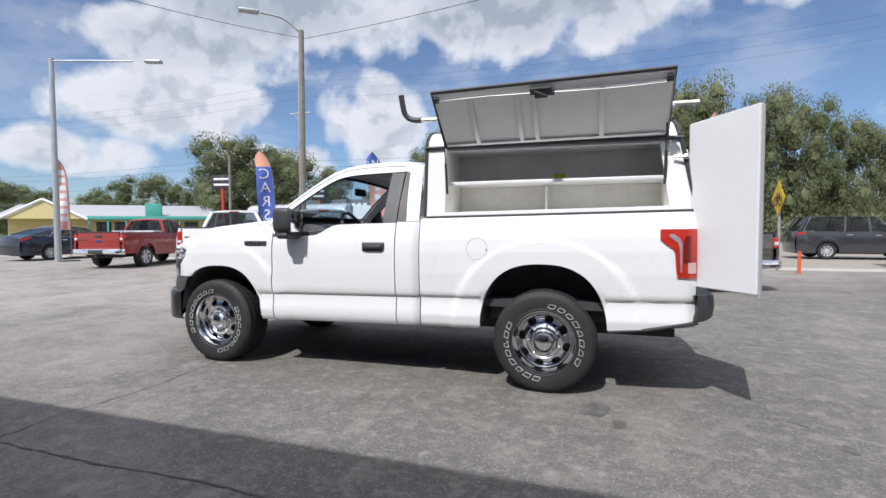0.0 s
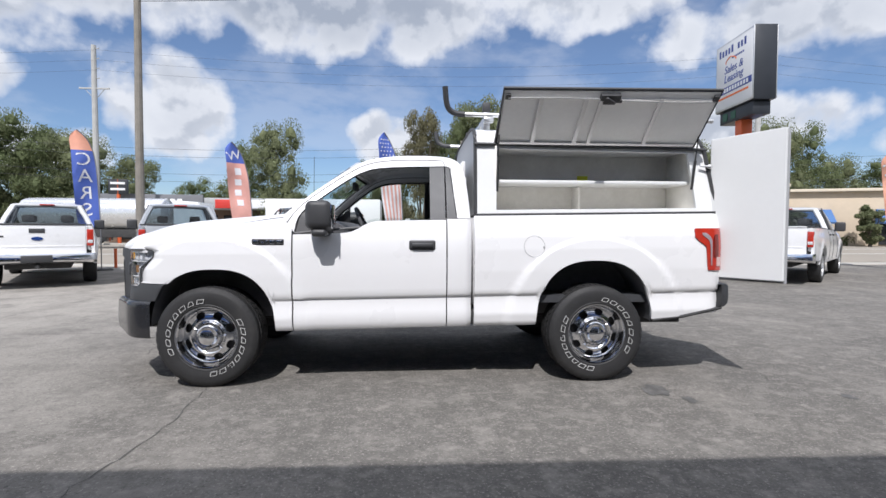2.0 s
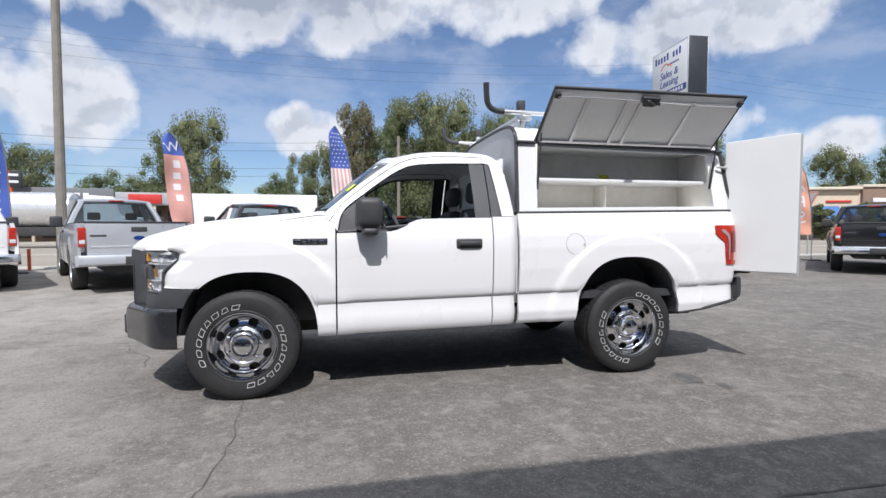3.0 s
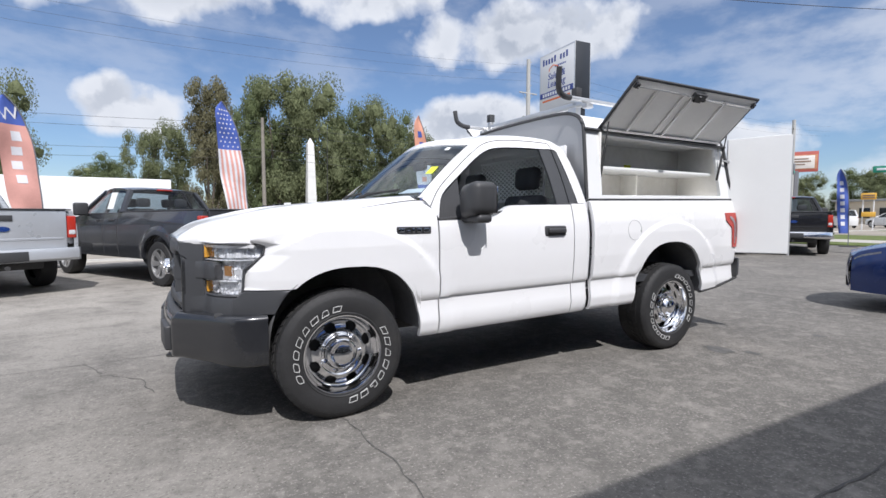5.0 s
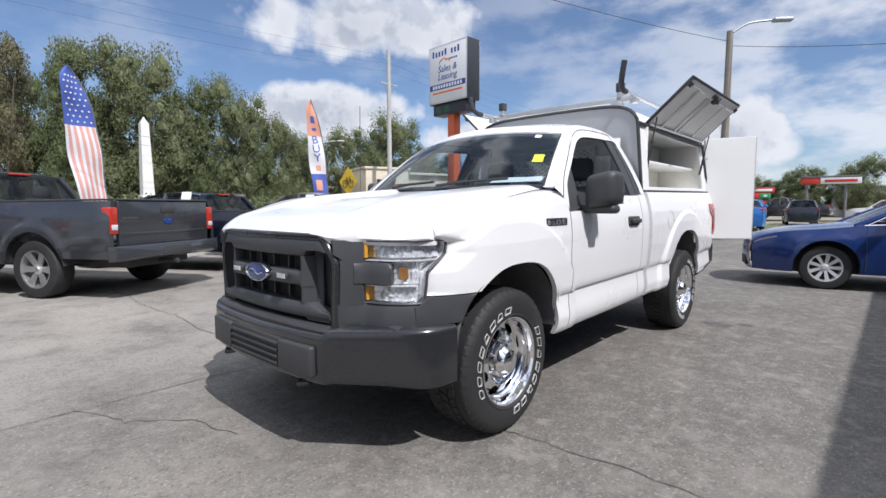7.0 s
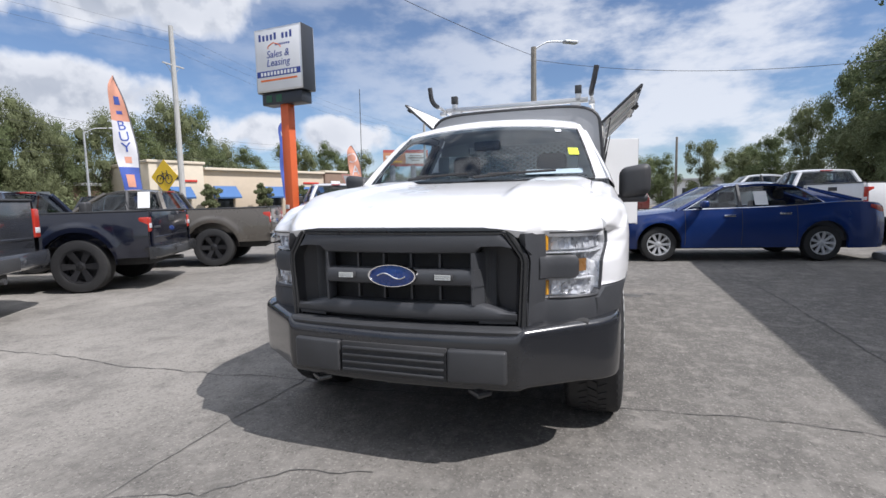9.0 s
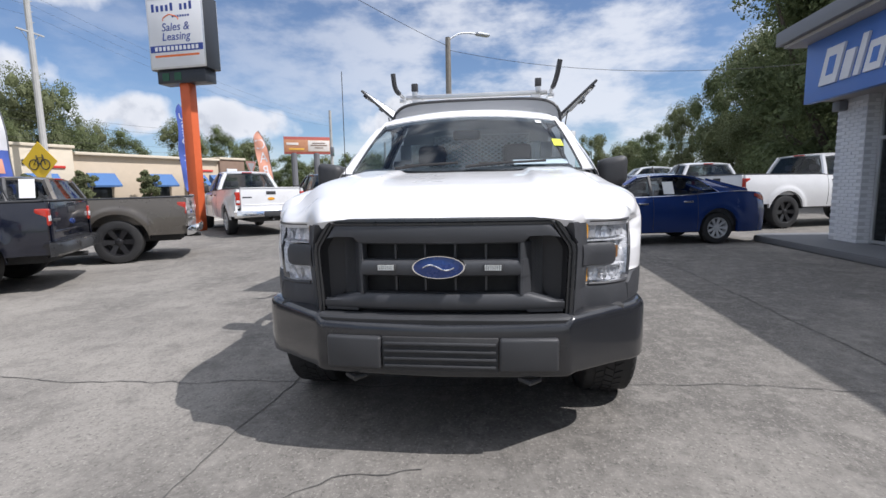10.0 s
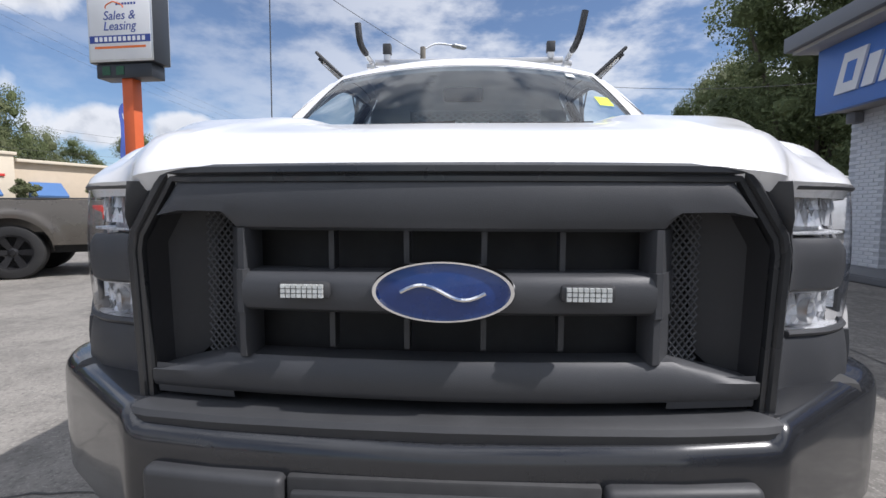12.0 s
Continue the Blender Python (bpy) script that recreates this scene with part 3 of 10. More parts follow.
def build_wheel(parent, x, y, s, turn=0):
    """A tyre on a chromed steel wheel, outer face to the side s; built once for each side."""
    face = pose(x, y, 0.369, 0, turn, 0 if s < 0 else 180) @ Matrix.Diagonal((1.0, 1.13, 1.0, 1))
    bm = bmesh.new()
    lathe(bm, [(0.02, -0.02), (0.205, -0.02), (0.205, 0.03), (0.02, 0.03)], 32)
    hub = link("wheel", bm, M["dark"], parent, "black outlined-letter tyre on chrome steel wheel", loc=face)
    bm = bmesh.new()
    lathe(bm, [(0.225, 0.10), (0.25, 0.125), (0.30, 0.134), (0.345, 0.130), (0.378, 0.118), (0.392, 0.104), (0.393, 0.0), (0.392, -0.104), (0.378, -0.118), (0.362, -0.1275), (0.355, -0.1300), (0.345, -0.1320), (0.30, -0.1360), (0.262, -0.1300), (0.256, -0.1330), (0.250, -0.128), (0.236, -0.115), (0.225, -0.10)], 72)
    part("tyre", bm, M["rubber"], hub)
    # tread blocks in five rows and the shoulder lugs
    bm = bmesh.new()
    rr = random.Random(4)
    cols = ((-0.112, -0.070, 0.386), (-0.062, -0.026, 0.393), (-0.020, 0.020, 0.394), (0.026, 0.062, 0.393), (0.070, 0.112, 0.386))
    n = 46
    for ci, (y0, y1, r0) in enumerate(cols):
        for k in range(n):
            a0 = 2 * math.pi * (k + 0.37 * (ci % 2)) / n
            w = 2 * math.pi / n * (0.74 + 0.1 * rr.random())
            sk = 0.025 * (1 if ci % 2 else -1)
            q = []
            for rad in (r0 - 0.004, r0 + 0.006):
                for a, yy in ((a0 - sk, y0), (a0 + w - sk, y0), (a0 + w + sk, y1), (a0 + sk, y1)):
                    rd = rad - (0.008 if abs(yy) > 0.1 else 0)
                    q.append(bm.verts.new((rd * math.cos(a), yy, rd * math.sin(a))))
            for f in ((4, 5, 6, 7), (0, 1, 5, 4), (1, 2, 6, 5), (2, 3, 7, 6), (3, 0, 4, 7)):
                bm.faces.new([q[i] for i in f])
    for side in (-1, 1):
        for k in range(n):
            a0 = 2 * math.pi * (k + 0.2) / n
            w = 2 * math.pi / n * 0.6
            q = [bm.verts.new((r * math.cos(a), side * yy, r * math.sin(a))) for a in (a0, a0 + w) for r, yy in ((0.393, 0.100), (0.390, 0.112), (0.371, 0.1245), (0.356, 0.1305), (0.356, 0.127))]
            for i in range(4):
                bm.faces.new((q[i], q[i + 1], q[i + 6], q[i + 5]))
    bmesh.ops.recalc_face_normals(bm, faces=bm.faces)
    part("tread", bm, M["rubber"], hub, smooth=False)
    # raised white outlines of plain slanted shapes where the maker's words stand
    shapes = (((-0.5, -0.5), (0.5, -0.5), (0.5, 0.5), (-0.5, 0.5)), ((-0.5, -0.35), (-0.3, -0.5), (0.3, -0.5), (0.5, -0.35), (0.5, 0.35), (0.3, 0.5), (-0.3, 0.5), (-0.5, 0.35)), ((-0.5, -0.5), (0.5, -0.5), (0.28, 0.5), (-0.28, 0.5)), ((-0.5, -0.5), (0.5, -0.5), (0.5, -0.1), (0.05, -0.1), (0.05, 0.5), (-0.5, 0.5)))
    for mid, order in ((150, (1, 1, 1, 0, 2, 0, 2, 0)), (-27, (0, 0, 2, 0, 1, 3, 0, 0))):
        for k, kind_ in enumerate(order):
            bm = bmesh.new()
            a0 = math.radians(mid) - math.radians(104) * (k / 7 - 0.5)
            loop = resample(list(shapes[kind_]) + [shapes[kind_][0]], 25)[:-1]
            rings = []
            for grow, yy in ((1.0, -0.130), (1.0, -0.1384), (0.72, -0.1384), (0.72, -0.130)):
                ring = []
                for u, v in loop:
                    u2, v2 = u * (grow if grow == 1 else 0.87), v * (grow if grow == 1 else 0.82)
                    r = 0.287 + 0.034 * v2
                    a = a0 - (0.052 * u2 + 0.012 * v2) / 0.287
                    ring.append((r * math.cos(a), yy, r * math.sin(a)))
                rings.append(ring + ring[:1])
            grid(bm, rings)
            bmesh.ops.remove_doubles(bm, verts=bm.verts, dist=1e-5)
            bmesh.ops.recalc_face_normals(bm, faces=bm.faces)
            part("tyre_mark", bm, M["letter"], hub, "raised white outlined shape", smooth=False)
    # chromed wheel with eight windows
    bm = bmesh.new()
    nseg = 96
    prof = [(0.228, -0.10), (0.234, -0.122), (0.231, -0.129), (0.224, -0.128), (0.219, -0.118), (0.212, -0.085), (0.205, -0.065), (0.196, -0.058), (0.190, -0.060), (0.182, -0.066), (0.172, -0.072), (0.160, -0.077), (0.148, -0.081), (0.140, -0.083), (0.130, -0.086), (0.118, -0.080), (0.106, -0.068), (0.098, -0.066)]
    rows, _ = lathe(bm, prof, nseg)
    doomed = []
    for i, (p, q) in enumerate(zip(prof, prof[1:])):
        mid = (p[0] + q[0]) / 2
        if 0.141 < mid < 0.193:
            t = (mid - 0.166) / 0.027
            half = 2.6 * math.sqrt(max(0, 1 - t * t)) + 0.4
            for k in range(nseg):
                d = (k + 0.5) % (nseg / 8) - nseg / 16
                if abs(d) < half:
                    fs = set(rows[i][k].link_faces) & set(rows[i + 1][(k + 1) % nseg].link_faces)
                    doomed += list(fs)
    bmesh.ops.delete(bm, geom=list(set(doomed)), context="FACES")
    rim(bm, (0, 0.022, 0))
    bmesh.ops.recalc_face_normals(bm, faces=bm.faces)
    part("rim", bm, M["chrome"], hub, "chrome wheel with eight windows").matrix_basis = Matrix.Diagonal((1.05, 1, 1.05, 1))
    bm = bmesh.new()
    lathe(bm, [(0.100, -0.060), (0.098, -0.088), (0.092, -0.100), (0.084, -0.104), (0.078, -0.100), (0.070, -0.108), (0.060, -0.126), (0.040, -0.134), (0.001, -0.137)], 40)
    part("hub_cap", bm, M["chrome"], hub)
    for k in range(7):
        a = 2 * math.pi * k / 7
        bm = bmesh.new()
        lathe(bm, [(0.001, -0.092), (0.008, -0.090), (0.010, -0.06)], 8, Matrix.Translation((0.112 * math.cos(a), 0, 0.112 * math.sin(a))))
        part("lug_nut", bm, M["chrome"], hub)
    return hub


def build_truck():
    T = empty("pickup_truck", TRUCK, "white regular-cab work pickup truck with chrome wheels", "pickup truck")
    for s in (-1, 1):
        # front wing
        def wing(u):
            xb, xt, xl = -0.575 + (0.655 + 0.575) * u, -0.500 + (0.655 + 0.500) * u, -0.428 + (0.655 + 0.428) * u
            zt = hood_z(xt, 0.82) - 0.006
            zb = max(arch(xb, 0.05, 0.475, 0.905), 0.412 if xb > 0.3 else 0.792)
            if xb <= -0.575 + 1e-6:
                zb = 0.79
            pts = []
            rz = 0.10 - 0.045 * (1 - min(1, u / 0.22))
            for k in range(45):
                z = zb + (zt - rz - zb) * k / 44
                x = interp(z, [(0.79, xb + 0.030 * (1 - u)), (0.900, xb + 0.042 * (1 - u)), (0.985, xl), (1.030, xl), (1.050, xl + (xt - xl) * 0.15), (1.058, xt)]) if u < 0.5 else xb + (xt - xb) * min(1, max(0, (z - 0.78) / 0.27))
                if 0.2 < u < 0.5:
                    w_ = (u - 0.2) / 0.3
                    x += w_ * (xb + (xt - xb) * min(1, max(0, (z - 0.78) / 0.27)) - x)
                lead = interp(z, [(0.79, -0.545), (0.900, -0.533), (0.985, -0.428), (1.05, -0.44), (1.06, -0.50)])
                tuck = 0.045 * max(0.0, 1 - (x - lead) / 0.14) ** 2 * min(1, max(0, (z - 0.78) / 0.02)) * min(1, max(0, (1.075 - z) / 0.04))
                pts.append((x, s * (half_width(x, z) - tuck), z))
            y0 = half_width(xt, zt - rz)
            for k in range(1, 8):
                a = math.pi / 2 * k / 7
                pts.append((xt, s * (0.82 + (y0 - 0.82) * math.cos(a)), zt - rz + rz * math.sin(a)))
            return pts
        us = [(x + 0.575) / 1.23 for x in even_columns(-0.575, 0.655, (-0.423, 0.525), 0.025)]
        part("front_wing", finish_sheet(section_panel(us, wing), s), M["white"], T)

        # dark cladding below the lamp, ahead of the wheel
        def clad(u):
            x = -0.60 + (-0.268 + 0.60) * u
            zb = max(arch(x, 0.05, 0.475, 0.905), 0.655)
            zt = max(interp(x, [(-0.80, 0.742), (-0.585, 0.742), (-0.54, 0.786), (-0.27, 0.786)]), zb + 0.001)
            return [(x, s * (half_width(x, 0.74) + 0.004 + 0.004 * math.sin(math.pi * k / 5)), zb + (zt - zb) * k / 5) for k in range(6)]
        part("wing_cladding", finish_sheet(section_panel([k / 24 for k in range(25)], clad), s, 0.05), M["grey_plastic"], T, "dark grey plastic cladding")

        # door
        def sill(x):
            return interp(x, [(0.66, 1.165), (1.06, 1.17), (1.14, 1.185), (1.24, 1.245), (1.30, 1.263), (1.9, 1.268)]) + RAKE * x

        def door(x):
            zt = sill(x)
            zs = [v + RAKE * x for v in DOOR_LEVELS] + [1.12 + RAKE * x + (zt - 1.12 - RAKE * x) * k / 4 for k in range(1, 5)]
            pts = [(x, s * half_width(x, z), z) for z in zs]
            return pts + [(x, s * (pts[-1][1] * s - 0.03), zt + 0.004)]
        part("door", finish_sheet(section_panel(frange(0.667, 1.872, 0.05), door), s), M["white"], T)
        part("cab_corner", finish_sheet(section_panel(frange(1.882, 2.078, 0.02), lambda x: [(x, s * (half_width(x, z) - (0.035 * max(0, (x - 2.02) / 0.058) ** 2)), z) for z in [v + RAKE * x for v in DOOR_LEVELS + (1.16, 1.20, 1.24, 1.275)]]), s), M["white"], T)

        # bed side
        def bed(x):
            base = 0.405 if x < 3.0 else interp(x, [(3.55, 0.43), (4.165, 0.475)])
            zb = max(arch(x, 3.09, 0.485, 0.972), base + RAKE * x)
            zt = 1.298 + RAKE * x
            pts = []
            for k in range(61):
                z = zb + (zt - 0.03 - zb) * k / 60
                pts.append((x, s * (half_width(x, z) - 0.04 * max(0, (x - 4.08) / 0.085) ** 2), z))
            y0 = abs(pts[-1][1])
            return pts + [(x, s * (y0 - 0.006), zt - 0.012), (x, s * (y0 - 0.02), zt), (x, s * (y0 - 0.08), zt)]
        part("bed_side", finish_sheet(section_panel(even_columns(2.100, 4.165, (2.605, 3.575), 0.03), bed), s), M["white"], T)

        # black liners inside the arches
        for cx, a, top in ((0.05, 0.475, 0.905), (3.09, 0.485, 0.972)):
            bm = bmesh.new()
            xs = [cx - a * math.cos(math.pi * k / 24) * 0.999 for k in range(25)]
            grid(bm, [[(x, s * yy, max(0.42, arch(x, cx, a, top)) + dz) for yy, dz in ((0.985, 0.0), (0.96, 0.02), (0.60, 0.02))] for x in xs])
            f = [bm.verts.new((x, s * 0.60, max(0.42, arch(x, cx, a, top)) + 0.02)) for x in xs]
            bm.faces.new(f)
            part("wheel_liner", bm, M["arch_liner"], T)

        # cab frame round the side window
        outer = spline([(0.575, 1.325), (0.66, 1.40), (0.90, 1.595), (1.12, 1.750), (1.24, 1.808), (1.42, 1.842), (1.66, 1.852), (1.88, 1.842), (1.975, 1.808), (2.03, 1.73), (2.055, 1.55), (2.072, 1.31)], 5)
        inner = spline([(0.672, 1.195), (0.715, 1.345), (0.88, 1.485), (1.06, 1.618), (1.18, 1.69), (1.30, 1.728), (1.50, 1.745), (1.75, 1.752), (1.905, 1.752), (1.925, 1.70), (1.945, 1.50), (1.965, 1.31)], 5)
        n = 60
        ro, ri = resample(outer, n), resample(inner, n)
        bm = bmesh.new()
        rows = []
        for (xo, zo), (xi, zi) in zip(ro, ri):
            row = []
            for k in range(5):
                t = k / 4
                x, z = xo + (xi - xo) * t, zo + (zi - zo) * t
                row.append((x, s * (cab_y(z) + (0.004 if 0 < k else -0.012)), z))
            row.append((xi, s * (cab_y(zi) - 0.035), zi))
            rows.append(row)
        grid(bm, rows)
        bmesh.ops.recalc_face_normals(bm, faces=bm.faces)
        part("window_frame", bm, M["white"], T)
        # dark joint between the door's frame and the cab
        bm = bmesh.new()
        seam = [(xo + (xi - xo) * 0.42, zo + (zi - zo) * 0.42) for (xo, zo), (xi, zi) in zip(ro, ri)]
        seam = [(x, z) for x, z in seam if x < 1.86]
        tube(bm, [(x, s * (cab_y(z) + 0.0045), z) for x, z in seam] + [(1.876, s * (cab_y(1.76) + 0.002), 1.76)], 0.0036, 5, False)
        part("door_joint", bm, M["dark"], T)
        # seal line round the glass
        bm = bmesh.new()
        loop = [(x, s * (cab_y(z) - 0.008), z) for x, z in ri] + [(x, s * (half_width(x, sill(x)) - 0.018), sill(x) + 0.010) for x in frange(1.93, 0.68, 0.05)]
        tube(bm, loop + loop[:1], 0.011, 6, False)
        part("window_seal", bm, M["black_plastic"], T)
        # grey B-pillar panel in two leaves
        for xa, xb in ((1.745, 1.868), (1.880, 1.955)):
            bm = bmesh.new()
            def px(x, z):
                return x + (0.02 if x > 1.9 else 0.0) * (1.75 - z) / 0.45
            grid(bm, [[(px(xa + (xb - xa) * k / 4 - (0.03 if xb > 1.9 and k == 4 else 0) * (z - 1.29) / 0.46, z), s * (cab_y(z) - 0.004), z) for k in range(5)] for z in frange(1.295, 1.748, 0.04)])
            part("pillar_panel", finish_sheet(bm, s, 0.02), M["grey_plastic"], T, "satin grey pillar panel")
        # side glass, lowered edge hidden in the door
        bm = bmesh.new()
        rows = []
        top = [(0.70, 1.33), (0.88, 1.48), (1.06, 1.612), (1.18, 1.685), (1.30, 1.722), (1.50, 1.738), (1.745, 1.745)]
        for x in frange(0.70, 1.745, 0.06):
            zt, zb = interp(x, top), sill(x) + 0.002
            rows.append([(x, s * (cab_y(zb + (zt - zb) * k / 6) - 0.028), zb + (zt - zb) * k / 6) for k in range(7)])
        grid(bm, rows)
        facing_out(bm, (1.4, 0, 1.2))
        if s < 0:
            # the driver's window is wound down: only its top edge stands out of the door
            for v in bm.verts:
                v.co.z = sill(v.co.x) - 0.02 + 0.05 * (v.co.z - sill(v.co.x)) / 0.5
                v.co.y = s * (half_width(v.co.x, sill(v.co.x)) - 0.035)
        g = part("side_glass", bm, M["glass_side"], T)
        g.visible_shadow = False
        # black corner piece that carries the mirror
        bm = bmesh.new()
        prism(bm, [(0.675, 1.185), (0.86, 1.19), (0.88, 1.47), (0.715, 1.335)], s * 0.0, s * 0.018, "y")
        for v in bm.verts:
            v.co.y += s * (cab_y(v.co.z) - 0.024)
        part("mirror_sail", bm, M["black_plastic"], T)
        # mirror: shell, glass and arm
        mm = pose(0.905, s * 1.115, 1.312)
        bm = bmesh.new()
        add_box(bm, (-0.108, -0.106, -0.108), (0.092, 0.106, 0.112), 0.050, seg=4)
        for v in bm.verts:
            if v.co.x < 0:
                v.co.x *= 0.85 + 0.3 * (0.104 - abs(v.co.y)) / 0.104
            v.co.z += -0.02 * (v.co.y * -s) / 0.125
        mir = link("mirror", bm, M["black_plastic"], T, "dark grey plastic door mirror", loc=mm)
        bm = bmesh.new()
        add_box(bm, (0.086, -0.088, -0.088), (0.096, 0.088, 0.092), 0.03)
        part("mirror_glass", bm, M["chrome"], mir)
        bm = bmesh.new()
        add_box(bm, (-0.060, -s * 0.27, -0.150), (0.055, s * 0.09, -0.092), 0.025, seg=3)
        part("mirror_arm", bm, M["black_plastic"], mir)
        # handle with its grip
        bm = bmesh.new()
        add_box(bm, (1.575, -0.014, 1.055), (1.785, 0.016, 1.132), 0.02, seg=3)
        for v in bm.verts:
            v.co.y = v.co.y + s * half_width(v.co.x, 1.09)
        h = part("door_handle", bm, M["black_plastic"], T, "black plastic door handle")
        bm = bmesh.new()
        add_box(bm, (1.595, -0.010, 1.078), (1.765, 0.012, 1.112), 0.012, seg=3)
        for v in bm.verts:
            v.co.y = v.co.y + s * (half_width(v.co.x, 1.09) + 0.028)
        part("grip", bm, M["black_plastic"], h)
        # wing badge: chrome plate with dark bars, no letters
        bm = bmesh.new()
        add_box(bm, (0.355, -0.006, 1.092), (0.600, 0.008, 1.140), 0.006)
        for v in bm.verts:
            v.co.y += s * half_width(v.co.x, 1.11)
        bd = part("badge", bm, M["gloss_black"], T, "dark badge plate with chrome bars")
        bm = bmesh.new()
        for k, (xa, xb) in enumerate(((0.366, 0.408), (0.424, 0.450), (0.462, 0.480), (0.492, 0.530), (0.543, 0.590))):
            add_box(bm, (xa, -0.004, 1.100), (xb, 0.006, 1.130 if k != 1 else 1.118), 0.003)
        for v in bm.verts:
            v.co.y += s * (half_width(v.co.x, 1.11) + 0.006)
        part("badge_bars", bm, M["chrome"], bd)
        # tail lamp that wraps the corner, in layers that follow the body
        def lamp_layer(low, top, x0, x1, proud):
            bm = bmesh.new()
            rows = []
            for k in range(29):
                x = x0 + (x1 - x0) * k / 28
                zb, zt = interp(x, low), interp(x, top)
                rows.append([(x, s * (half_width(x, z) - 0.04 * max(0, (x - 4.08) / 0.085) ** 2 + proud), z) for z in [zb + (zt - zb) * q / 8 for q in range(9)]])
            grid(bm, rows)
            return finish_sheet(bm, s, 0.03)
        tl = part("tail_lamp", lamp_layer([(3.925, 1.165), (3.945, 1.142), (4.012, 1.092), (4.022, 1.06), (4.032, 0.892), (4.168, 0.888)], [(3.925, 1.228), (3.935, 1.236), (4.168, 1.238)], 3.925, 4.168, 0.010), M["red_lens"], T, "red tail lamp with clear reversing window")
        part("lamp_inset", lamp_layer([(3.985, 1.182), (4.038, 1.140), (4.050, 1.10), (4.056, 0.930), (4.066, 0.930)], [(3.985, 1.200), (4.015, 1.200), (4.050, 1.172), (4.066, 1.140)], 3.985, 4.066, 0.014), M["lamp_guide"], tl, "pale grey light guide")
        part("lamp_core", lamp_layer([(4.074, 1.00), (4.125, 0.985)], [(4.074, 1.140), (4.090, 1.185), (4.125, 1.188)], 4.074, 4.125, 0.013), M["dark_red"], tl, "dark red lamp core")
        part("reverse_lamp", lamp_layer([(4.105, 0.925), (4.160, 0.925)], [(4.105, 1.00), (4.160, 1.00)], 4.105, 4.160, 0.014), M["clear_pink"], tl, "clear reversing window")
        # fuel door, left only: a thin ring joint
        if s < 0:
            bm = bmesh.new()
            pts = [(2.585 + 0.085 * math.cos(a), 0, 1.085 + 0.085 * math.sin(a)) for a in [2 * math.pi * k / 40 for k in range(41)]]
            tube(bm, [(p[0], s * (half_width(p[0], p[2]) + 0.0004), p[2]) for p in pts], 0.0022, 5, False)
            part("fuel_door", bm, M["alu_grey"], T)
            bm = bmesh.new()
            add_box(bm, (2.655, -0.004, 1.07), (2.672, 0.003, 1.088), 0.004)
            for v in bm.verts:
                v.co.y += s * half_width(v.co.x, 1.08)
            part("fuel_door_catch", bm, M["alu_grey"], T)
        # head lamp: fluted housing, amber corners, bowls, clear cover and the grey clamp round it
        plan = spline([(-0.850, 0.582), (-0.725, 0.655), (-0.675, 0.777), (-0.597, 0.866), (-0.503, 0.897), (-0.415, 0.915)], 8)
        np_ = len(plan) - 1

        def lp(t, z, d):
            """A point of the lamp's front at t across, raised by d."""
            f = min(max(t, 0.0), 1.25) * np_ * 0.8
            i = min(int(f), np_ - 1)
            p, q = plan[i], plan[i + 1]
            n = Vector((-(q[1] - p[1]), q[0] - p[0])).normalized()
            u = f - i
            bow = 0.012 * math.sin(math.pi * min(1, max(0, (z - 0.72) / 0.36)))
            x, y = p[0] + (q[0] - p[0]) * u, p[1] + (q[1] - p[1]) * u
            return (x + n.x * (d + bow), s * (y + n.y * (d + bow)), z)

        def lamp_sheet(ts, z0, z1, depth, nz=6, flute=0.0):
            bm = bmesh.new()
            rows = []
            for t in ts:
                za, zb = (z0(t) if callable(z0) else z0), (z1(t) if callable(z1) else z1)
                dd = depth + flute * math.sin(t * 170.0)
                rows.append([lp(t, za + (zb - za) * k / nz, dd) for k in range(nz + 1)])
            grid(bm, rows)
            return facing_out(bm, (0, 0, 0.9))

        def steps(a, z, n):
            return [a + (z - a) * k / n for k in range(n + 1)]
        low_dn = lambda t: interp(t, [(0.86, 0.755), (0.89, 0.770), (0.915, 0.905), (1.17, 0.985), (1.20, 1.02)])
        hl = part("head_lamp", lamp_sheet(steps(0.245, 1.20, 70), low_dn, 1.055, -0.058, 6, 0.0), M["lamp_white"], T, "clear head lamp with amber corners")
        # faceted reflectors of the chambers
        rf = random.Random(17)

        def facets(t0, t1, z0, z1, nt, nz, depth, jit):
            bm = bmesh.new()
            for a in range(nt):
                for b in range(nz):
                    ta, tb = t0 + (t1 - t0) * a / nt, t0 + (t1 - t0) * (a + 1) / nt
                    za, zb = [max(z0 + (z1 - z0) * q / nz, 0) for q in (b, b + 1)]
                    d4 = [depth + jit * rf.uniform(-1, 1) for _ in range(4)]
                    bm.faces.new([bm.verts.new(lp(t, z, d)) for (t, z), d in zip(((ta, za), (tb, za), (tb, zb), (ta, zb)), d4)])
            return facing_out(bm, (0, 0, 0.9))
        part("lamp_reflector", facets(0.33, 1.13, 0.972, 1.040, 30, 2, -0.036, 0.007), M["lamp_white"], hl, smooth=False)
        part("lamp_reflector", facets(0.54, 0.86, 0.846, 0.955, 9, 4, -0.046, 0.007), M["lamp_white"], hl, smooth=False)
        part("lamp_reflector", facets(0.34, 0.84, 0.764, 0.830, 14, 3, -0.036, 0.007), M["lamp_white"], hl, smooth=False)
        # bright wall round the lower and outer edge of the housing
        bm = bmesh.new()
        grid(bm, [[lp(t, low_dn(t), -0.062), lp(t, low_dn(t) + 0.001, -0.002)] for t in steps(0.245, 1.20, 60)] + [[lp(1.20, 1.055, -0.062), lp(1.20, 1.055, -0.002)]])
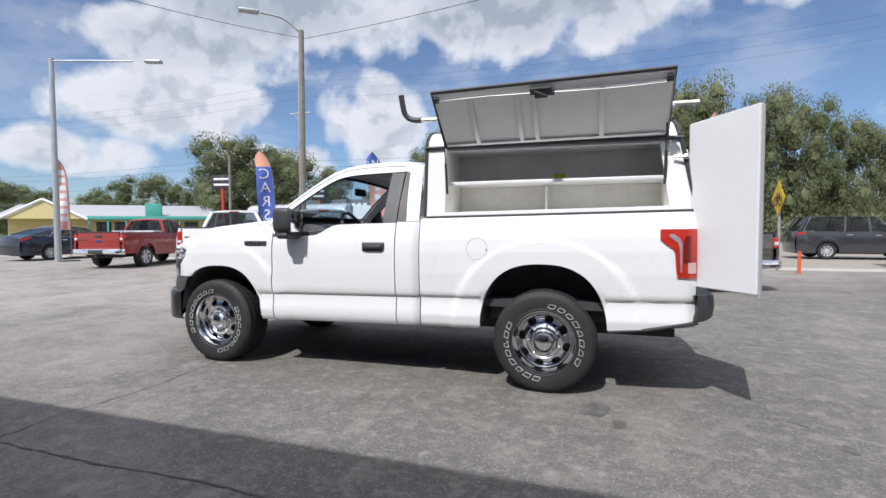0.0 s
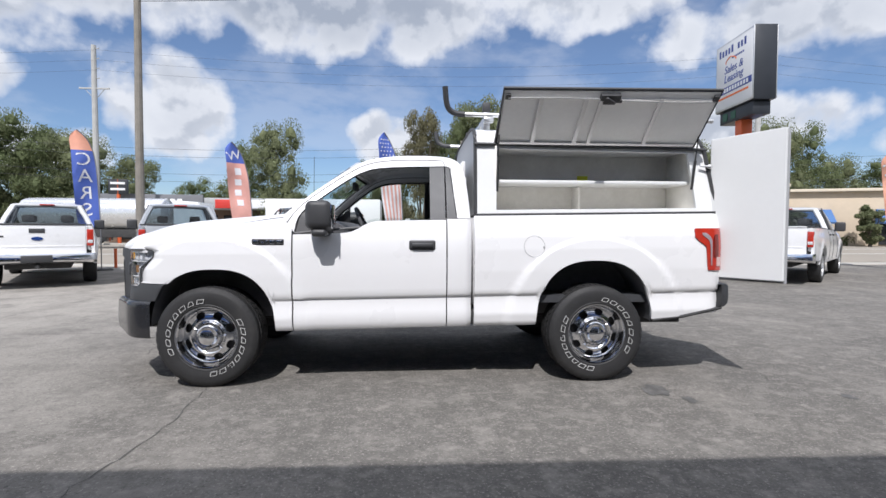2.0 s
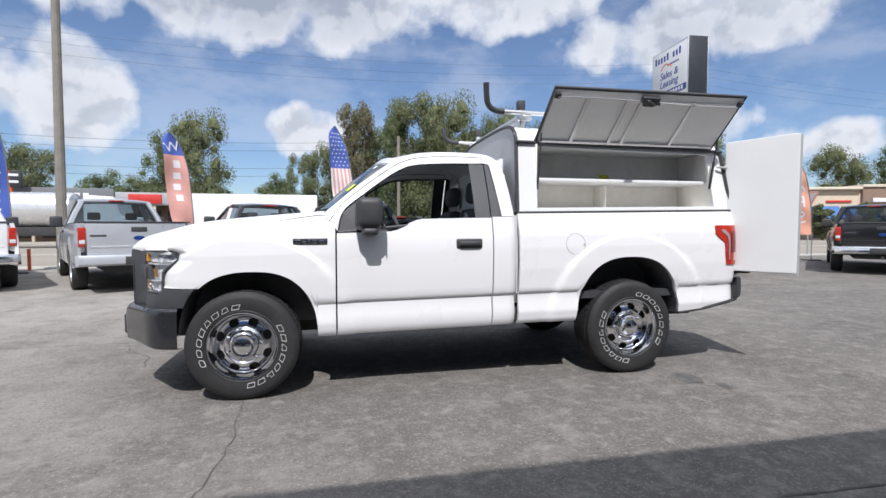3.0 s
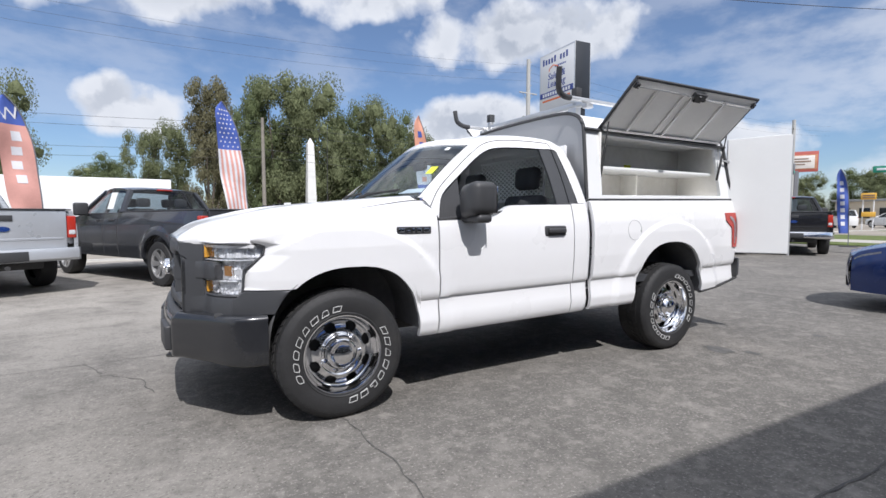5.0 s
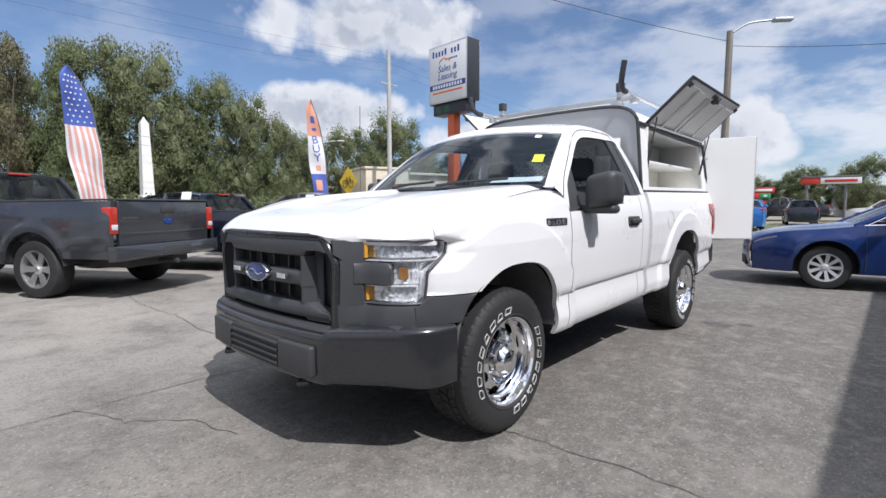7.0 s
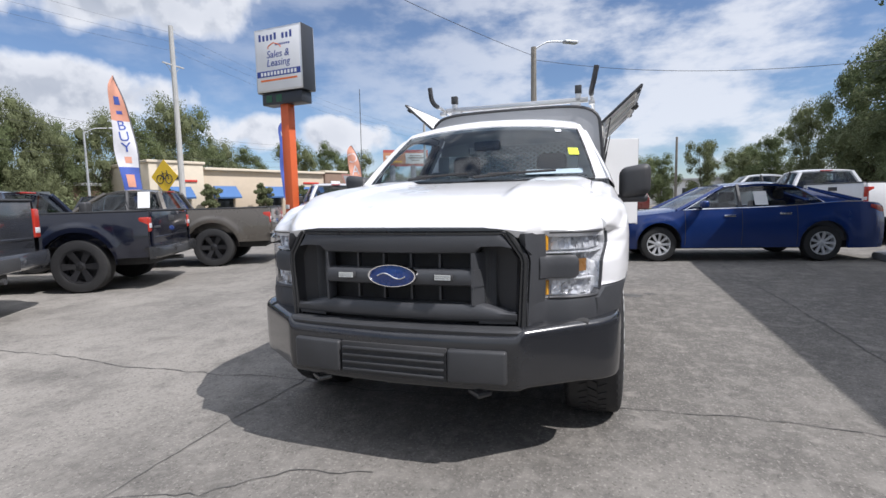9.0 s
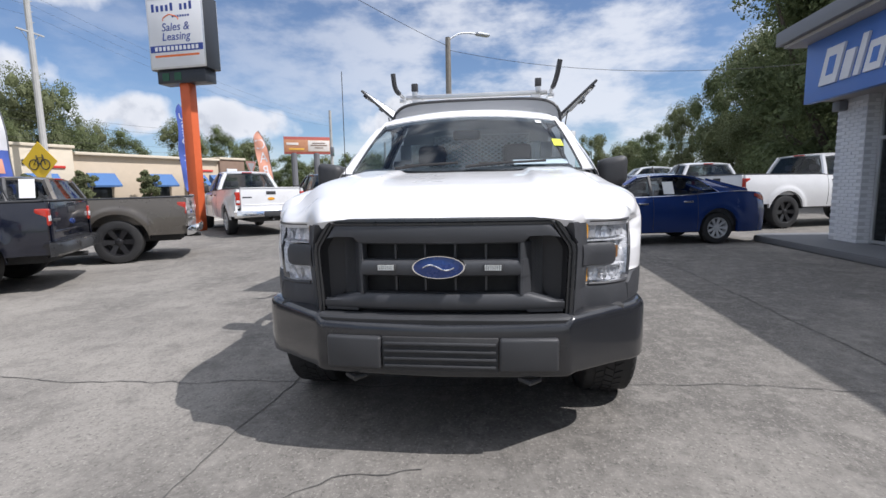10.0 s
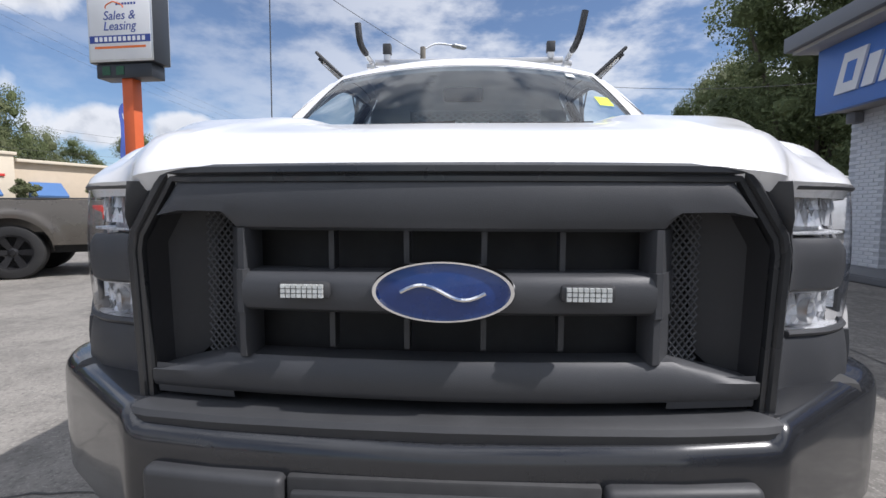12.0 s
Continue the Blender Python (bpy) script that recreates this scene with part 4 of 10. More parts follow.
        part("lamp_wall", bm, M["lamp_white"], hl)
        # thin bright shelves between the chambers
        for zs, t0, t1 in ((0.958, 0.26, 1.08), (0.838, 0.26, 0.82)):
            bm = bmesh.new()
            grid(bm, [[lp(t, zs + dz, d) for d, dz in ((-0.055, -0.003), (-0.016, -0.002), (-0.016, 0.002), (-0.055, 0.003))] for t in steps(t0, t1, 20)])
            bmesh.ops.recalc_face_normals(bm, faces=bm.faces)
            part("lamp_shelf", bm, M["lamp_white"], hl)
        for t0, z0, z1 in ((0.275, 0.970, 1.042), (0.284, 0.768, 0.830)):
            p0, p1 = lp(t0, z0, -0.006), lp(t0 + 0.012, z0, -0.054)
            bm = bmesh.new()
            grid(bm, [[(q[0], q[1] + s * 0.008 * math.sin(9 * u), z) for z in (z0, (z0 + z1) / 2, z1)] for u, q in [(k / 6, Vector(p0).lerp(Vector(p1) + Vector((0.02, s * 0.012, 0)), k / 6)) for k in range(7)]])
            rim(bm, (0, -s * 0.008, 0))
            bmesh.ops.recalc_face_normals(bm, faces=bm.faces)
            part("turn_signal", bm, M["amber"], hl)
        bm = lamp_sheet(steps(0.60, 0.70, 5), 0.868, 0.925, -0.036, 3)
        rim(bm, (0.02, -s * 0.015, 0))
        bmesh.ops.recalc_face_normals(bm, faces=bm.faces)
        part("side_marker", bm, M["amber_dull"], hl)
        for t0, zc, rr in ((0.47, 0.795, 0.027),):
            bm = bmesh.new()
            lathe(bm, [(rr, 0.0), (rr * 0.9, 0.015), (rr * 0.6, 0.026), (rr * 0.25, 0.022), (0.002, 0.006)], 18)
            bowl = part("lamp_bowl", bm, M["alu"], hl)
            x, y, z = lp(t0, zc, -0.024)
            bowl.matrix_basis = pose(x, y, z, 0, 0, -48 if s < 0 else -132)
        g = part("lamp_cover", lamp_sheet(steps(0.245, 1.20, 60), low_dn, 1.055, 0.0, 6), M["lens_clear"], hl)
        g.visible_shadow = False
        # column between the grille's frame and the lamp, one sheet with rounded returns
        bm = bmesh.new()
        rows = []
        for z in (0.640, 0.655, 0.70, 0.76, 0.82, 0.88, 0.935, 0.960, 0.99, 1.02, 1.045, 1.054):
            yf = interp(z, [(0.632, 0.594), (0.935, 0.609), (0.955, 0.607), (1.064, 0.535)])
            xf = -0.885 + 0.055 * (yf / 0.6) ** 2
            row = [(xf + 0.06, s * yf, z), (xf + 0.012, s * yf, z), (xf + 0.007, s * (yf + 0.005), z)]
            row += [q for q in [lp(t, z, 0.004) for t in steps(0.02, 0.26, 14)] if abs(q[1]) > yf + 0.012]
            row = row[:3] + [tuple(Vector(row[3]).lerp(Vector(row[-1]), k / 8)) if len(row) < 6 else row[3 + int(k * (len(row) - 4) / 8 + 0.5)] for k in range(9)]
            row += [lp(0.265, z, -0.002), lp(0.268, z, -0.05)]
            rows.append(row)
        rows.insert(0, [(q[0] + 0.05, q[1], q[2]) for q in rows[0]])
        rows.append([(q[0] + 0.05, q[1], q[2] + 0.002) for q in rows[-1]])
        grid(bm, rows)
        bmesh.ops.recalc_face_normals(bm, faces=bm.faces)
        part("lamp_surround", bm, M["grey_plastic"], T, "grey plastic lamp surround")
        # arm that reaches into the lamp, rounded at its tip
        bm = bmesh.new()
        rows = []
        for t in steps(0.18, 0.545, 20):
            h = 0.054 * (1 - 0.30 * max(0.0, (t - 0.50) / 0.045) ** 3)
            rows.append([lp(t, 0.896 + h * f, d) for f, d in ((-1, -0.05), (-1, -0.002), (-0.86, 0.008), (0.0, 0.010), (0.72, 0.009), (0.97, 0.002), (1, -0.05))])
        vs = grid(bm, rows)
        bm.faces.new(vs[-1])
        bmesh.ops.recalc_face_normals(bm, faces=bm.faces)
        part("lamp_arm", bm, M["grey_plastic"], T, "grey arm across the lamp")
        # swelling sill that carries the lamp
        bm = bmesh.new()
        rows = []
        for t in steps(0.06, 1.0, 32):
            k = min(1.0, max(0.0, (t - 0.10) / 0.25)) * min(1.0, 0.3 + 0.7 * (1.0 - t) / 0.2)
            rows.append([lp(t, z, d0 + d1 * k) for z, d0, d1 in ((0.640, -0.06, 0), (0.640, 0.0, 0.010), (0.646, 0.003, 0.014), (0.665, 0.004, 0.013), (0.69, 0.005, 0.011), (0.715, 0.005, 0.008), (0.735, 0.004, 0.004), (0.748, 0.002, 0.001), (0.753, -0.006, 0), (0.753, -0.05, 0))])
        vs = grid(bm, rows)
        bm.faces.new(vs[-1])
        bmesh.ops.recalc_face_normals(bm, faces=bm.faces)
        part("lamp_sill", bm, M["grey_plastic"], T, "grey plastic sill under the lamp")
        # dark edging behind the lamp
        bm = bmesh.new()
        tube(bm, [lp(t, low_dn(t) + 0.002, 0.0) for t in steps(0.30, 1.20, 60)] + [lp(1.20, 1.044, 0.0)] + [lp(t, 1.052, 0.0) for t in steps(1.18, 0.3, 14)], 0.0075, 6)
        part("lamp_edge", bm, M["grey_plastic"], hl)
        # tow hook
        bm = bmesh.new()
        tube(bm, [(-0.80, s * 0.36, 0.40), (-0.90, s * 0.36, 0.355), (-0.925, s * 0.40, 0.348), (-0.90, s * 0.44, 0.355), (-0.80, s * 0.44, 0.40)], 0.014, 8)
        part("tow_hook", bm, M["gloss_black"], T)

    # bonnet
    outline = [(0.0, -0.882), (0.30, -0.872), (0.50, -0.858), (0.57, -0.850), (0.615, -0.802), (0.665, -0.735), (0.78, -0.688), (0.86, -0.612), (0.908, -0.502)]
    rows = []
    nv = 91
    for k in range(nv):
        v = -1 + 2 * k / (nv - 1)
        yf = 0.908 * v
        xf = smooth_interp(abs(yf), outline)
        yb = 0.826 * v
        xb = 0.60 - 0.11 * (1 - v * v)
        row = []
        for i in range(30):
            t = (i / 29) ** 1.5
            x = xf + (xb - xf) * t
            y = yb + (yf - yb) * (1 - t) ** 3
            z = hood_z(x, y)
            ze = interp(abs(yf), [(0, 1.082), (0.47, 1.078), (0.60, 1.062), (0.96, 1.056)])
            t_round = 0.10 - 0.045 * min(1, max(0, (abs(yf) - 0.5) / 0.2))
            if t < t_round:
                q = t / t_round
                z = ze + (z - ze) * math.sqrt(max(0, 1 - (1 - q) ** 2))
            row.append((x, y, z))
        rows.append(row)
    bm = bmesh.new()
    grid(bm, rows)
    rim(bm, (0.02, 0, -0.03))
    bmesh.ops.recalc_face_normals(bm, faces=bm.faces)
    part("bonnet", bm, M["white"], T)
    # shut line between the bonnet and each wing
    for edge in (rows[0], rows[-1]):
        bm = bmesh.new()
        tube(bm, [(p[0], p[1], p[2] - 0.002) for p in edge[9:]], 0.0034, 5, False)
        part("shut_line", bm, M["dark"], T)

    # cowl and wipers
    bm = bmesh.new()
    grid(bm, [[(0.49 + 0.11 * v * v - 0.03, 0.79 * v, 1.325), (0.54 + 0.09 * v * v, 0.79 * v, 1.345), (0.70 + 0.05 * v * v, 0.79 * v, 1.37)] for v in [k / 10 - 1 for k in range(21)]])
    part("cowl", bm, M["black_plastic"], T)
    # thin whip antenna on the right wing
    bm = bmesh.new()
    tube(bm, [ANT, (ANT[0], ANT[1], ANT[2] + 0.03)], 0.014, 8)
    an = part("antenna", bm, M["dark"], T, "thin black whip antenna")
    bm = bmesh.new()
    tube(bm, [(ANT[0], ANT[1], ANT[2] + 0.02), (ANT[0] + 0.01, ANT[1], ANT[2] + ANT_H)], 0.0028, 6)
    part("mast", bm, M["dark"], an)

    # roof and windscreen
    def roof_edge(x):
        return smooth_interp(x, [(1.12, 1.750), (1.24, 1.808), (1.42, 1.842), (1.66, 1.852), (1.88, 1.842), (1.975, 1.808), (2.03, 1.73)])
    bm = bmesh.new()
    rows = []
    for x in frange(1.14, 2.03, 0.045):
        ze = roof_edge(x)
        ye = cab_y(ze) - 0.010
        fr = min(1, max(0, (x - 1.14) / 0.12))
        rows.append([(x - 0.10 * (1 - v * v) * (1 - fr), ye * v, ze + 0.056 * (1 - abs(v) ** 2.6) - 0.004) for v in [k / 12 - 1 for k in range(25)]])
    grid(bm, rows)
    rim(bm, (0, 0, -0.03))
    bmesh.ops.recalc_face_normals(bm, faces=bm.faces)
    part("roof", bm, M["white"], T)
    def screen_pt(t, v):
        xb, xt = 0.60 - 0.125 * (1 - v * v), 1.15 - 0.10 * (1 - v * v)
        return (xb + (xt - xb) * t, v * (0.905 + (0.722 - 0.905) * t), 1.335 + (1.772 - 1.335) * t + 0.06 * t * (1 - v * v) + 0.02 * math.sin(math.pi * t))
    T_TOP, V_SIDE = 0.875, 0.935
    # two wipers parked low on the glass, each an arm with its blade
    for path in (((0.02, 0.55), (0.055, 0.36), (0.075, 0.04)), ((0.02, -0.02), (0.06, -0.30), (0.085, -0.66))):
        pts = [Vector(screen_pt(*q)) + Vector((-0.016, 0, 0.016)) for q in path]
        bm = bmesh.new()
        tube(bm, pts[:2], 0.012, 6)
        wp_ = part("wiper", bm, M["dark"], T, "black windscreen wiper")
        bm = bmesh.new()
        tube(bm, [pts[0].lerp(pts[1], 0.4) + Vector((0, 0, 0.012)), pts[1], pts[2]], 0.010, 6)
        part("blade", bm, M["dark"], wp_)
    bm = bmesh.new()
    rows = [[screen_pt(T_TOP * i / 12, V_SIDE * (k / 12 - 1)) for k in range(25)] for i in range(13)]
    grid(bm, rows)
    facing_out(bm, (2.0, 0, 1.0))
    ws = part("windscreen", bm, M["glass"], T)
    ws.visible_shadow = False
    # white header above the glass and the two front pillars
    bm = bmesh.new()
    grid(bm, [[screen_pt(T_TOP + (1.02 - T_TOP) * i / 4, k / 12 - 1) for k in range(25)] for i in range(5)])
    rim(bm, (0.02, 0, -0.02))
    bmesh.ops.recalc_face_normals(bm, faces=bm.faces)
    part("header", bm, M["white"], T)
    for s in (-1, 1):
        bm = bmesh.new()
        grid(bm, [[screen_pt(T_TOP * i / 12, s * (V_SIDE + (1.03 - V_SIDE) * k / 3)) for k in range(4)] for i in range(13)])
        rim(bm, (0.03, 0, -0.01))
        bmesh.ops.recalc_face_normals(bm, faces=bm.faces)
        part("front_pillar", bm, M["white"], T)
    bm = bmesh.new()
    border = [Vector(p) for p in rows[0]] + [Vector(r[-1]) for r in rows] + [Vector(p) for p in reversed(rows[-1])] + [Vector(r[0]) for r in reversed(rows)]
    tube(bm, [p + Vector((0.012, 0, 0)) for p in border + border[:1]], 0.009, 6, False)
    part("windscreen_seal", bm, M["dark"], ws)
    for nm, t, v, w, h, mt in (("sticker", 0.40, -0.83, 0.070, 0.070, "sticker"), ("sticker", 0.80, -0.74, 0.05, 0.035, "paper")):
        bm = bmesh.new()
        def wp(t, v):
            xb, xt = 0.60 - 0.125 * (1 - v * v), 1.15 - 0.10 * (1 - v * v)
            return Vector((xb + (xt - xb) * t - 0.006, v * (0.905 + (0.722 - 0.905) * t), 1.339 + (1.772 - 1.335) * t + 0.06 * t * (1 - v * v) + 0.02 * math.sin(math.pi * t)))
        grid(bm, [[wp(t + a * h / 0.6, v + b * w / 0.82) for b in (-0.5, 0, 0.5)] for a in (-0.5, 0, 0.5)])
        rim(bm, (0.003, 0, 0))
        part(nm, bm, M[mt], ws, "square paper sticker")
    # back wall of the cab with its window
    bm = bmesh.new()
    for lo, hi in (((2.03, -0.93, 0.45), (2.07, 0.93, 1.36)), ((2.02, -0.74, 1.66), (2.05, 0.74, 1.80)), ((2.025, -0.85, 1.36), (2.055, -0.66, 1.50)), ((2.025, 0.66, 1.36), (2.055, 0.85, 1.50)), ((2.025, -0.775, 1.50), (2.055, -0.66, 1.66)), ((2.025, 0.66, 1.50), (2.055, 0.775, 1.66))):
        add_box(bm, lo, hi, 0.008)
    part("cab_back", bm, M["white"], T)
    g = part("rear_glass", box_bm((2.035, -0.66, 1.36), (2.041, 0.66, 1.66), 0.0), M["glass_side"], T)
    g.visible_shadow = False

    # cabin: dash, wheel, seats, white wire partition
    bm = bmesh.new()
    prism(bm, [(0.60, 1.30), (0.95, 1.29), (1.06, 1.22), (1.08, 1.05), (0.95, 0.80), (0.60, 0.78)], -0.85, 0.85, "y")
    bmesh.ops.bevel(bm, geom=list(bm.edges), offset=0.02, segments=2, affect="EDGES")
    part("dashboard", bm, M["dash"], T)
    bm = bmesh.new()
    ring = [(0.0, 0.185 * math.cos(a), 0.185 * math.sin(a)) for a in [2 * math.pi * k / 28 for k in range(29)]]
    tube(bm, ring, 0.016, 7, False)
    add_box(bm, (-0.02, -0.06, -0.05), (0.03, 0.06, 0.05), 0.02)
    for a in (0.2, math.pi - 0.2, -math.pi / 2):
        tube(bm, [(0, 0, 0), (0, 0.18 * math.cos(a), 0.18 * math.sin(a))], 0.014, 6)
    sw = link("steering_wheel", bm, M["interior"], T, loc=pose(1.17, -0.40, 1.24, 0, -25, 0))
    for yy in (-0.42, 0.42):
        bm = bmesh.new()
        add_box(bm, (1.30, yy - 0.26, 0.80), (1.82, yy + 0.26, 0.97), 0.06, seg=3)
        seat = part("seat", bm, M["interior"], T, "dark cloth seat")
        bm = bmesh.new()
        add_box(bm, (-0.09, -0.25, 0.0), (0.08, 0.25, 0.47), 0.07, pose(1.82, yy, 0.92, 0, 9, 0), 3)
        part("backrest", bm, M["interior"], seat)
        bm = bmesh.new()
        add_box(bm, (-0.06, -0.14, 0.0), (0.06, 0.14, 0.20), 0.055, pose(1.88, yy, 1.435, 0, 6, 0), 3)
        part("headrest", bm, M["interior"], seat)
    bm = bmesh.new()
    add_box(bm, (1.30, -0.12, 0.80), (1.80, 0.12, 1.05), 0.05)
    part("centre_console", bm, M["interior"], T)
    bm = bmesh.new()
    add_box(bm, (1.02, -0.10, 1.60), (1.06, 0.12, 1.68), 0.02)
    part("inner_mirror", bm, M["dark"], T)
    # white expanded-metal partition: diamonds of flat strands in a frame
    bm = bmesh.new()
    y0, y1, z0, z1, pw, ph = -0.54, 0.42, 1.345, 1.73, 0.066, 0.040
    for fam in (-1, 1):
        k = -20
        while k < 40:
            # the strand's line y = base + fam * (z - z0) * pw / ph, cut to the frame
            base = y0 + k * pw
            za, zb = z0, z1
            ya, yb = base, base + fam * (z1 - z0) * pw / ph
            if fam > 0:
                if ya < y0:
                    za, ya = z0 + (y0 - base) * ph / pw, y0
                if yb > y1:
                    zb, yb = z0 + (y1 - base) * ph / pw, y1
            else:
                if ya > y1:
                    za, ya = z0 + (base - y1) * ph / pw, y1
                if yb < y0:
                    zb, yb = z0 + (base - y0) * ph / pw, y0
            if zb - za > 0.01 and y0 - 0.001 <= ya <= y1 + 0.001 and y0 - 0.001 <= yb <= y1 + 0.001:
                tube(bm, [(1.972, ya, za), (1.972, yb, zb)], 0.0075, 4, False)
            k += 1
    link("wire_partition", bm, M["partition_white"], T, "white expanded-metal partition behind the seats", kind="stuff")
    bm = bmesh.new()
    tube(bm, [(1.972, y0, z0), (1.972, y1, z0), (1.972, y1, z1), (1.972, y0, z1), (1.972, y0, z0)], 0.014, 6, False)
    part("partition_frame", bm, M["partition_white"], T)
    bm = bmesh.new()
    add_box(bm, (-0.05, -0.20, -0.003), (0.05, 0.20, 0.003), 0.001, pose(0.72, -0.56, 1.395, 0, -22, 4))
    part("paper_sheet", bm, M["paper"], T, "sheet of paper on the dash")

    # floor, frame rails, axles, exhaust
    bm = bmesh.new()
    add_box(bm, (-0.55, -0.58, 0.44), (4.10, 0.58, 0.62), 0.02)
    add_box(bm, (0.60, -0.92, 0.44), (2.55, 0.92, 0.56), 0.02)
    for yy in (-0.45, 0.45):
        add_box(bm, (-0.75, yy - 0.05, 0.36), (4.1, yy + 0.05, 0.50), 0.01)
    tube(bm, [(3.109, -0.75, 0.40), (3.109, 0.75, 0.40)], 0.05, 10)
    tube(bm, [(0.0, -0.75, 0.38), (0.0, 0.75, 0.38)], 0.05, 10)
    tube(bm, [(0.9, 0.20, 0.37), (2.6, 0.25, 0.37), (3.6, 0.55, 0.45), (4.0, 0.75, 0.45)], 0.035, 8)
    lathe(bm, [(0.001, -0.16), (0.15, -0.12), (0.15, 0.12), (0.001, 0.16)], 16, Matrix.Translation((3.109, 0, 0.40)))
    part("underbody", bm, M["dark"], T)
    part("bed_floor", box_bm((2.10, -0.94, 0.62), (4.16, 0.94, 0.68), 0.0), M["grey_plastic"], T)
    part("bed_front", box_bm((2.10, -0.93, 0.60), (2.13, 0.93, 1.32), 0.004), M["white"], T)
    part("tailgate", box_bm((4.125, -0.80, 0.60), (4.165, 0.80, 1.33), 0.01), M["white"], T)

    # rear bumper
    bm = bmesh.new()
    sec = [(-0.02, 0.575), (0.10, 0.578), (0.155, 0.60), (0.165, 0.66), (0.16, 0.745), (0.13, 0.765), (-0.02, 0.765)]
    rows = []
    for y, dx in ((-1.0, -0.01), (-0.985, 0.06), (-0.94, 0.11), (-0.80, 0.165), (-0.4, 0.20), (0.4, 0.20), (0.80, 0.165), (0.94, 0.11), (0.985, 0.06), (1.0, -0.01)):
        rows.append([(4.165 + max(0.0, px) * (dx + 0.02) / 0.2 + (px if px < 0 else 0), y, pz + 0.005) for px, pz in sec])
    grid(bm, rows)
    bmesh.ops.holes_fill(bm, edges=[e for e in bm.edges if len(e.link_faces) == 1])
    bmesh.ops.recalc_face_normals(bm, faces=bm.faces)
    part("rear_bumper", bm, M["black_plastic"], T)
    bm = bmesh.new()
    tube(bm, [(3.58, -0.99, 0.475), (3.85, -0.99, 0.505), (4.18, -0.985, 0.575)], 0.014, 6)
    part("lower_trim", bm, M["dark"], T)

    # front bumper in steel, with its lower grille and two blank covers
    plan_b = resample(spline([(-0.43, 0.992), (-0.54, 0.978), (-0.63, 0.925), (-0.72, 0.815)], 4)[:-1] + [(-0.72, 0.815), (-0.886, 0.596), (-0.900, 0.576), (-0.907, 0.548), (-0.926, 0.40), (-0.936, 0.2), (-0.940, 0.0)], 110)
    plan_b = plan_b + [(x, -y) for x, y in reversed(plan_b[:-1])]
    def bump_bottom(y):
        return interp(abs(y), [(0, 0.365), (0.57, 0.372), (0.61, 0.382), (0.82, 0.378), (0.95, 0.366), (1.0, 0.362)])

    def bump_top(y):
        return interp(abs(y), [(0, 0.612), (0.56, 0.620), (0.594, 0.644), (0.80, 0.652), (1.0, 0.655)])
    bm = bmesh.new()
    rows = []
    for i, (x, y) in enumerate(plan_b):
        a, b = plan_b[max(i - 1, 0)], plan_b[min(i + 1, len(plan_b) - 1)]
        d = Vector((b[0] - a[0], b[1] - a[1])).normalized()
        n = Vector((-d.y, d.x))
        if n.x * -1 + n.y * y < 0:
            n = -n
        zb, zt = bump_bottom(y), bump_top(y)
        row = []
        for out, z in ((-0.10, zb - 0.012), (-0.026, zb - 0.004), (-0.012, zb), (-0.004, zb + 0.006), (0.0, zb + 0.016), (0.003, zb + 0.10), (0.003, zt - 0.06), (0.002, zt - 0.034), (-0.001, zt - 0.022), (-0.007, zt - 0.012), (-0.017, zt - 0.004), (-0.030, zt), (-0.13, zt + 0.004)):
            row.append((x + n.x * out, y + n.y * out, z))
        rows.append(row)
    grid(bm, rows)
    bmesh.ops.recalc_face_normals(bm, faces=bm.faces)
    fb = part("front_bumper", bm, M["bumper_black"], T, "satin black steel front bumper")
    def bump_x(y):
        ys = sorted((abs(q), p) for p, q in plan_b)
        return interp(abs(y), ys)
    for s in (-1, 1):
        bm = bmesh.new()
        add_box(bm, (-0.030, -0.130, 0.405), (0.02, 0.130, 0.556), 0.014, seg=3)
        for v in bm.verts:
            v.co.y += s * 0.395
            v.co.x += bump_x(v.co.y)
        part("blank_cover", bm, M["black_plastic"], fb, "dark plastic blanking cover")
    bm = bmesh.new()
    add_box(bm, (-0.016, -0.262, 0.400), (0.02, 0.262, 0.556), 0.006)
    for v in bm.verts:
        v.co.x += bump_x(v.co.y)
    lg = part("lower_grille", bm, M["dark"], fb)
    for k in range(4):
        bm = bmesh.new()
        add_box(bm, (-0.028, -0.252, 0.418 + 0.034 * k), (-0.008, 0.252, 0.432 + 0.034 * k), 0.005)
        for v in bm.verts:
            v.co.x += bump_x(v.co.y)
        part("bar", bm, M["black_plastic"], lg)
    # step pad above the bumper
    bm = bmesh.new()
    rows = []
    for v in [k / 16 - 1 for k in range(33)]:
        y = 0.62 * v
        x = bump_x(y)
        rows.append([(x + 0.16, y, 0.650), (x + 0.10, y, 0.646), (x + 0.035, y, 0.644), (x + 0.020, y, 0.638), (x + 0.014, y, 0.628), (x + 0.02, y, 0.60)])
    grid(bm, rows)
    bmesh.ops.recalc_face_normals(bm, faces=bm.faces)
    part("step_pad", bm, M["black_plastic"], T)
    bm = bmesh.new()
    add_box(bm, (-0.70, -0.86, 0.44), (-0.45, 0.86, 0.66), 0.03)
    add_box(bm, (-0.765, -0.56, 0.62), (-0.55, 0.56, 1.045), 0.02)
    part("radiator_support", bm, M["dark"], T)

    # grille
    def gx(y):
        return -0.885 + 0.055 * (y / 0.6) ** 2
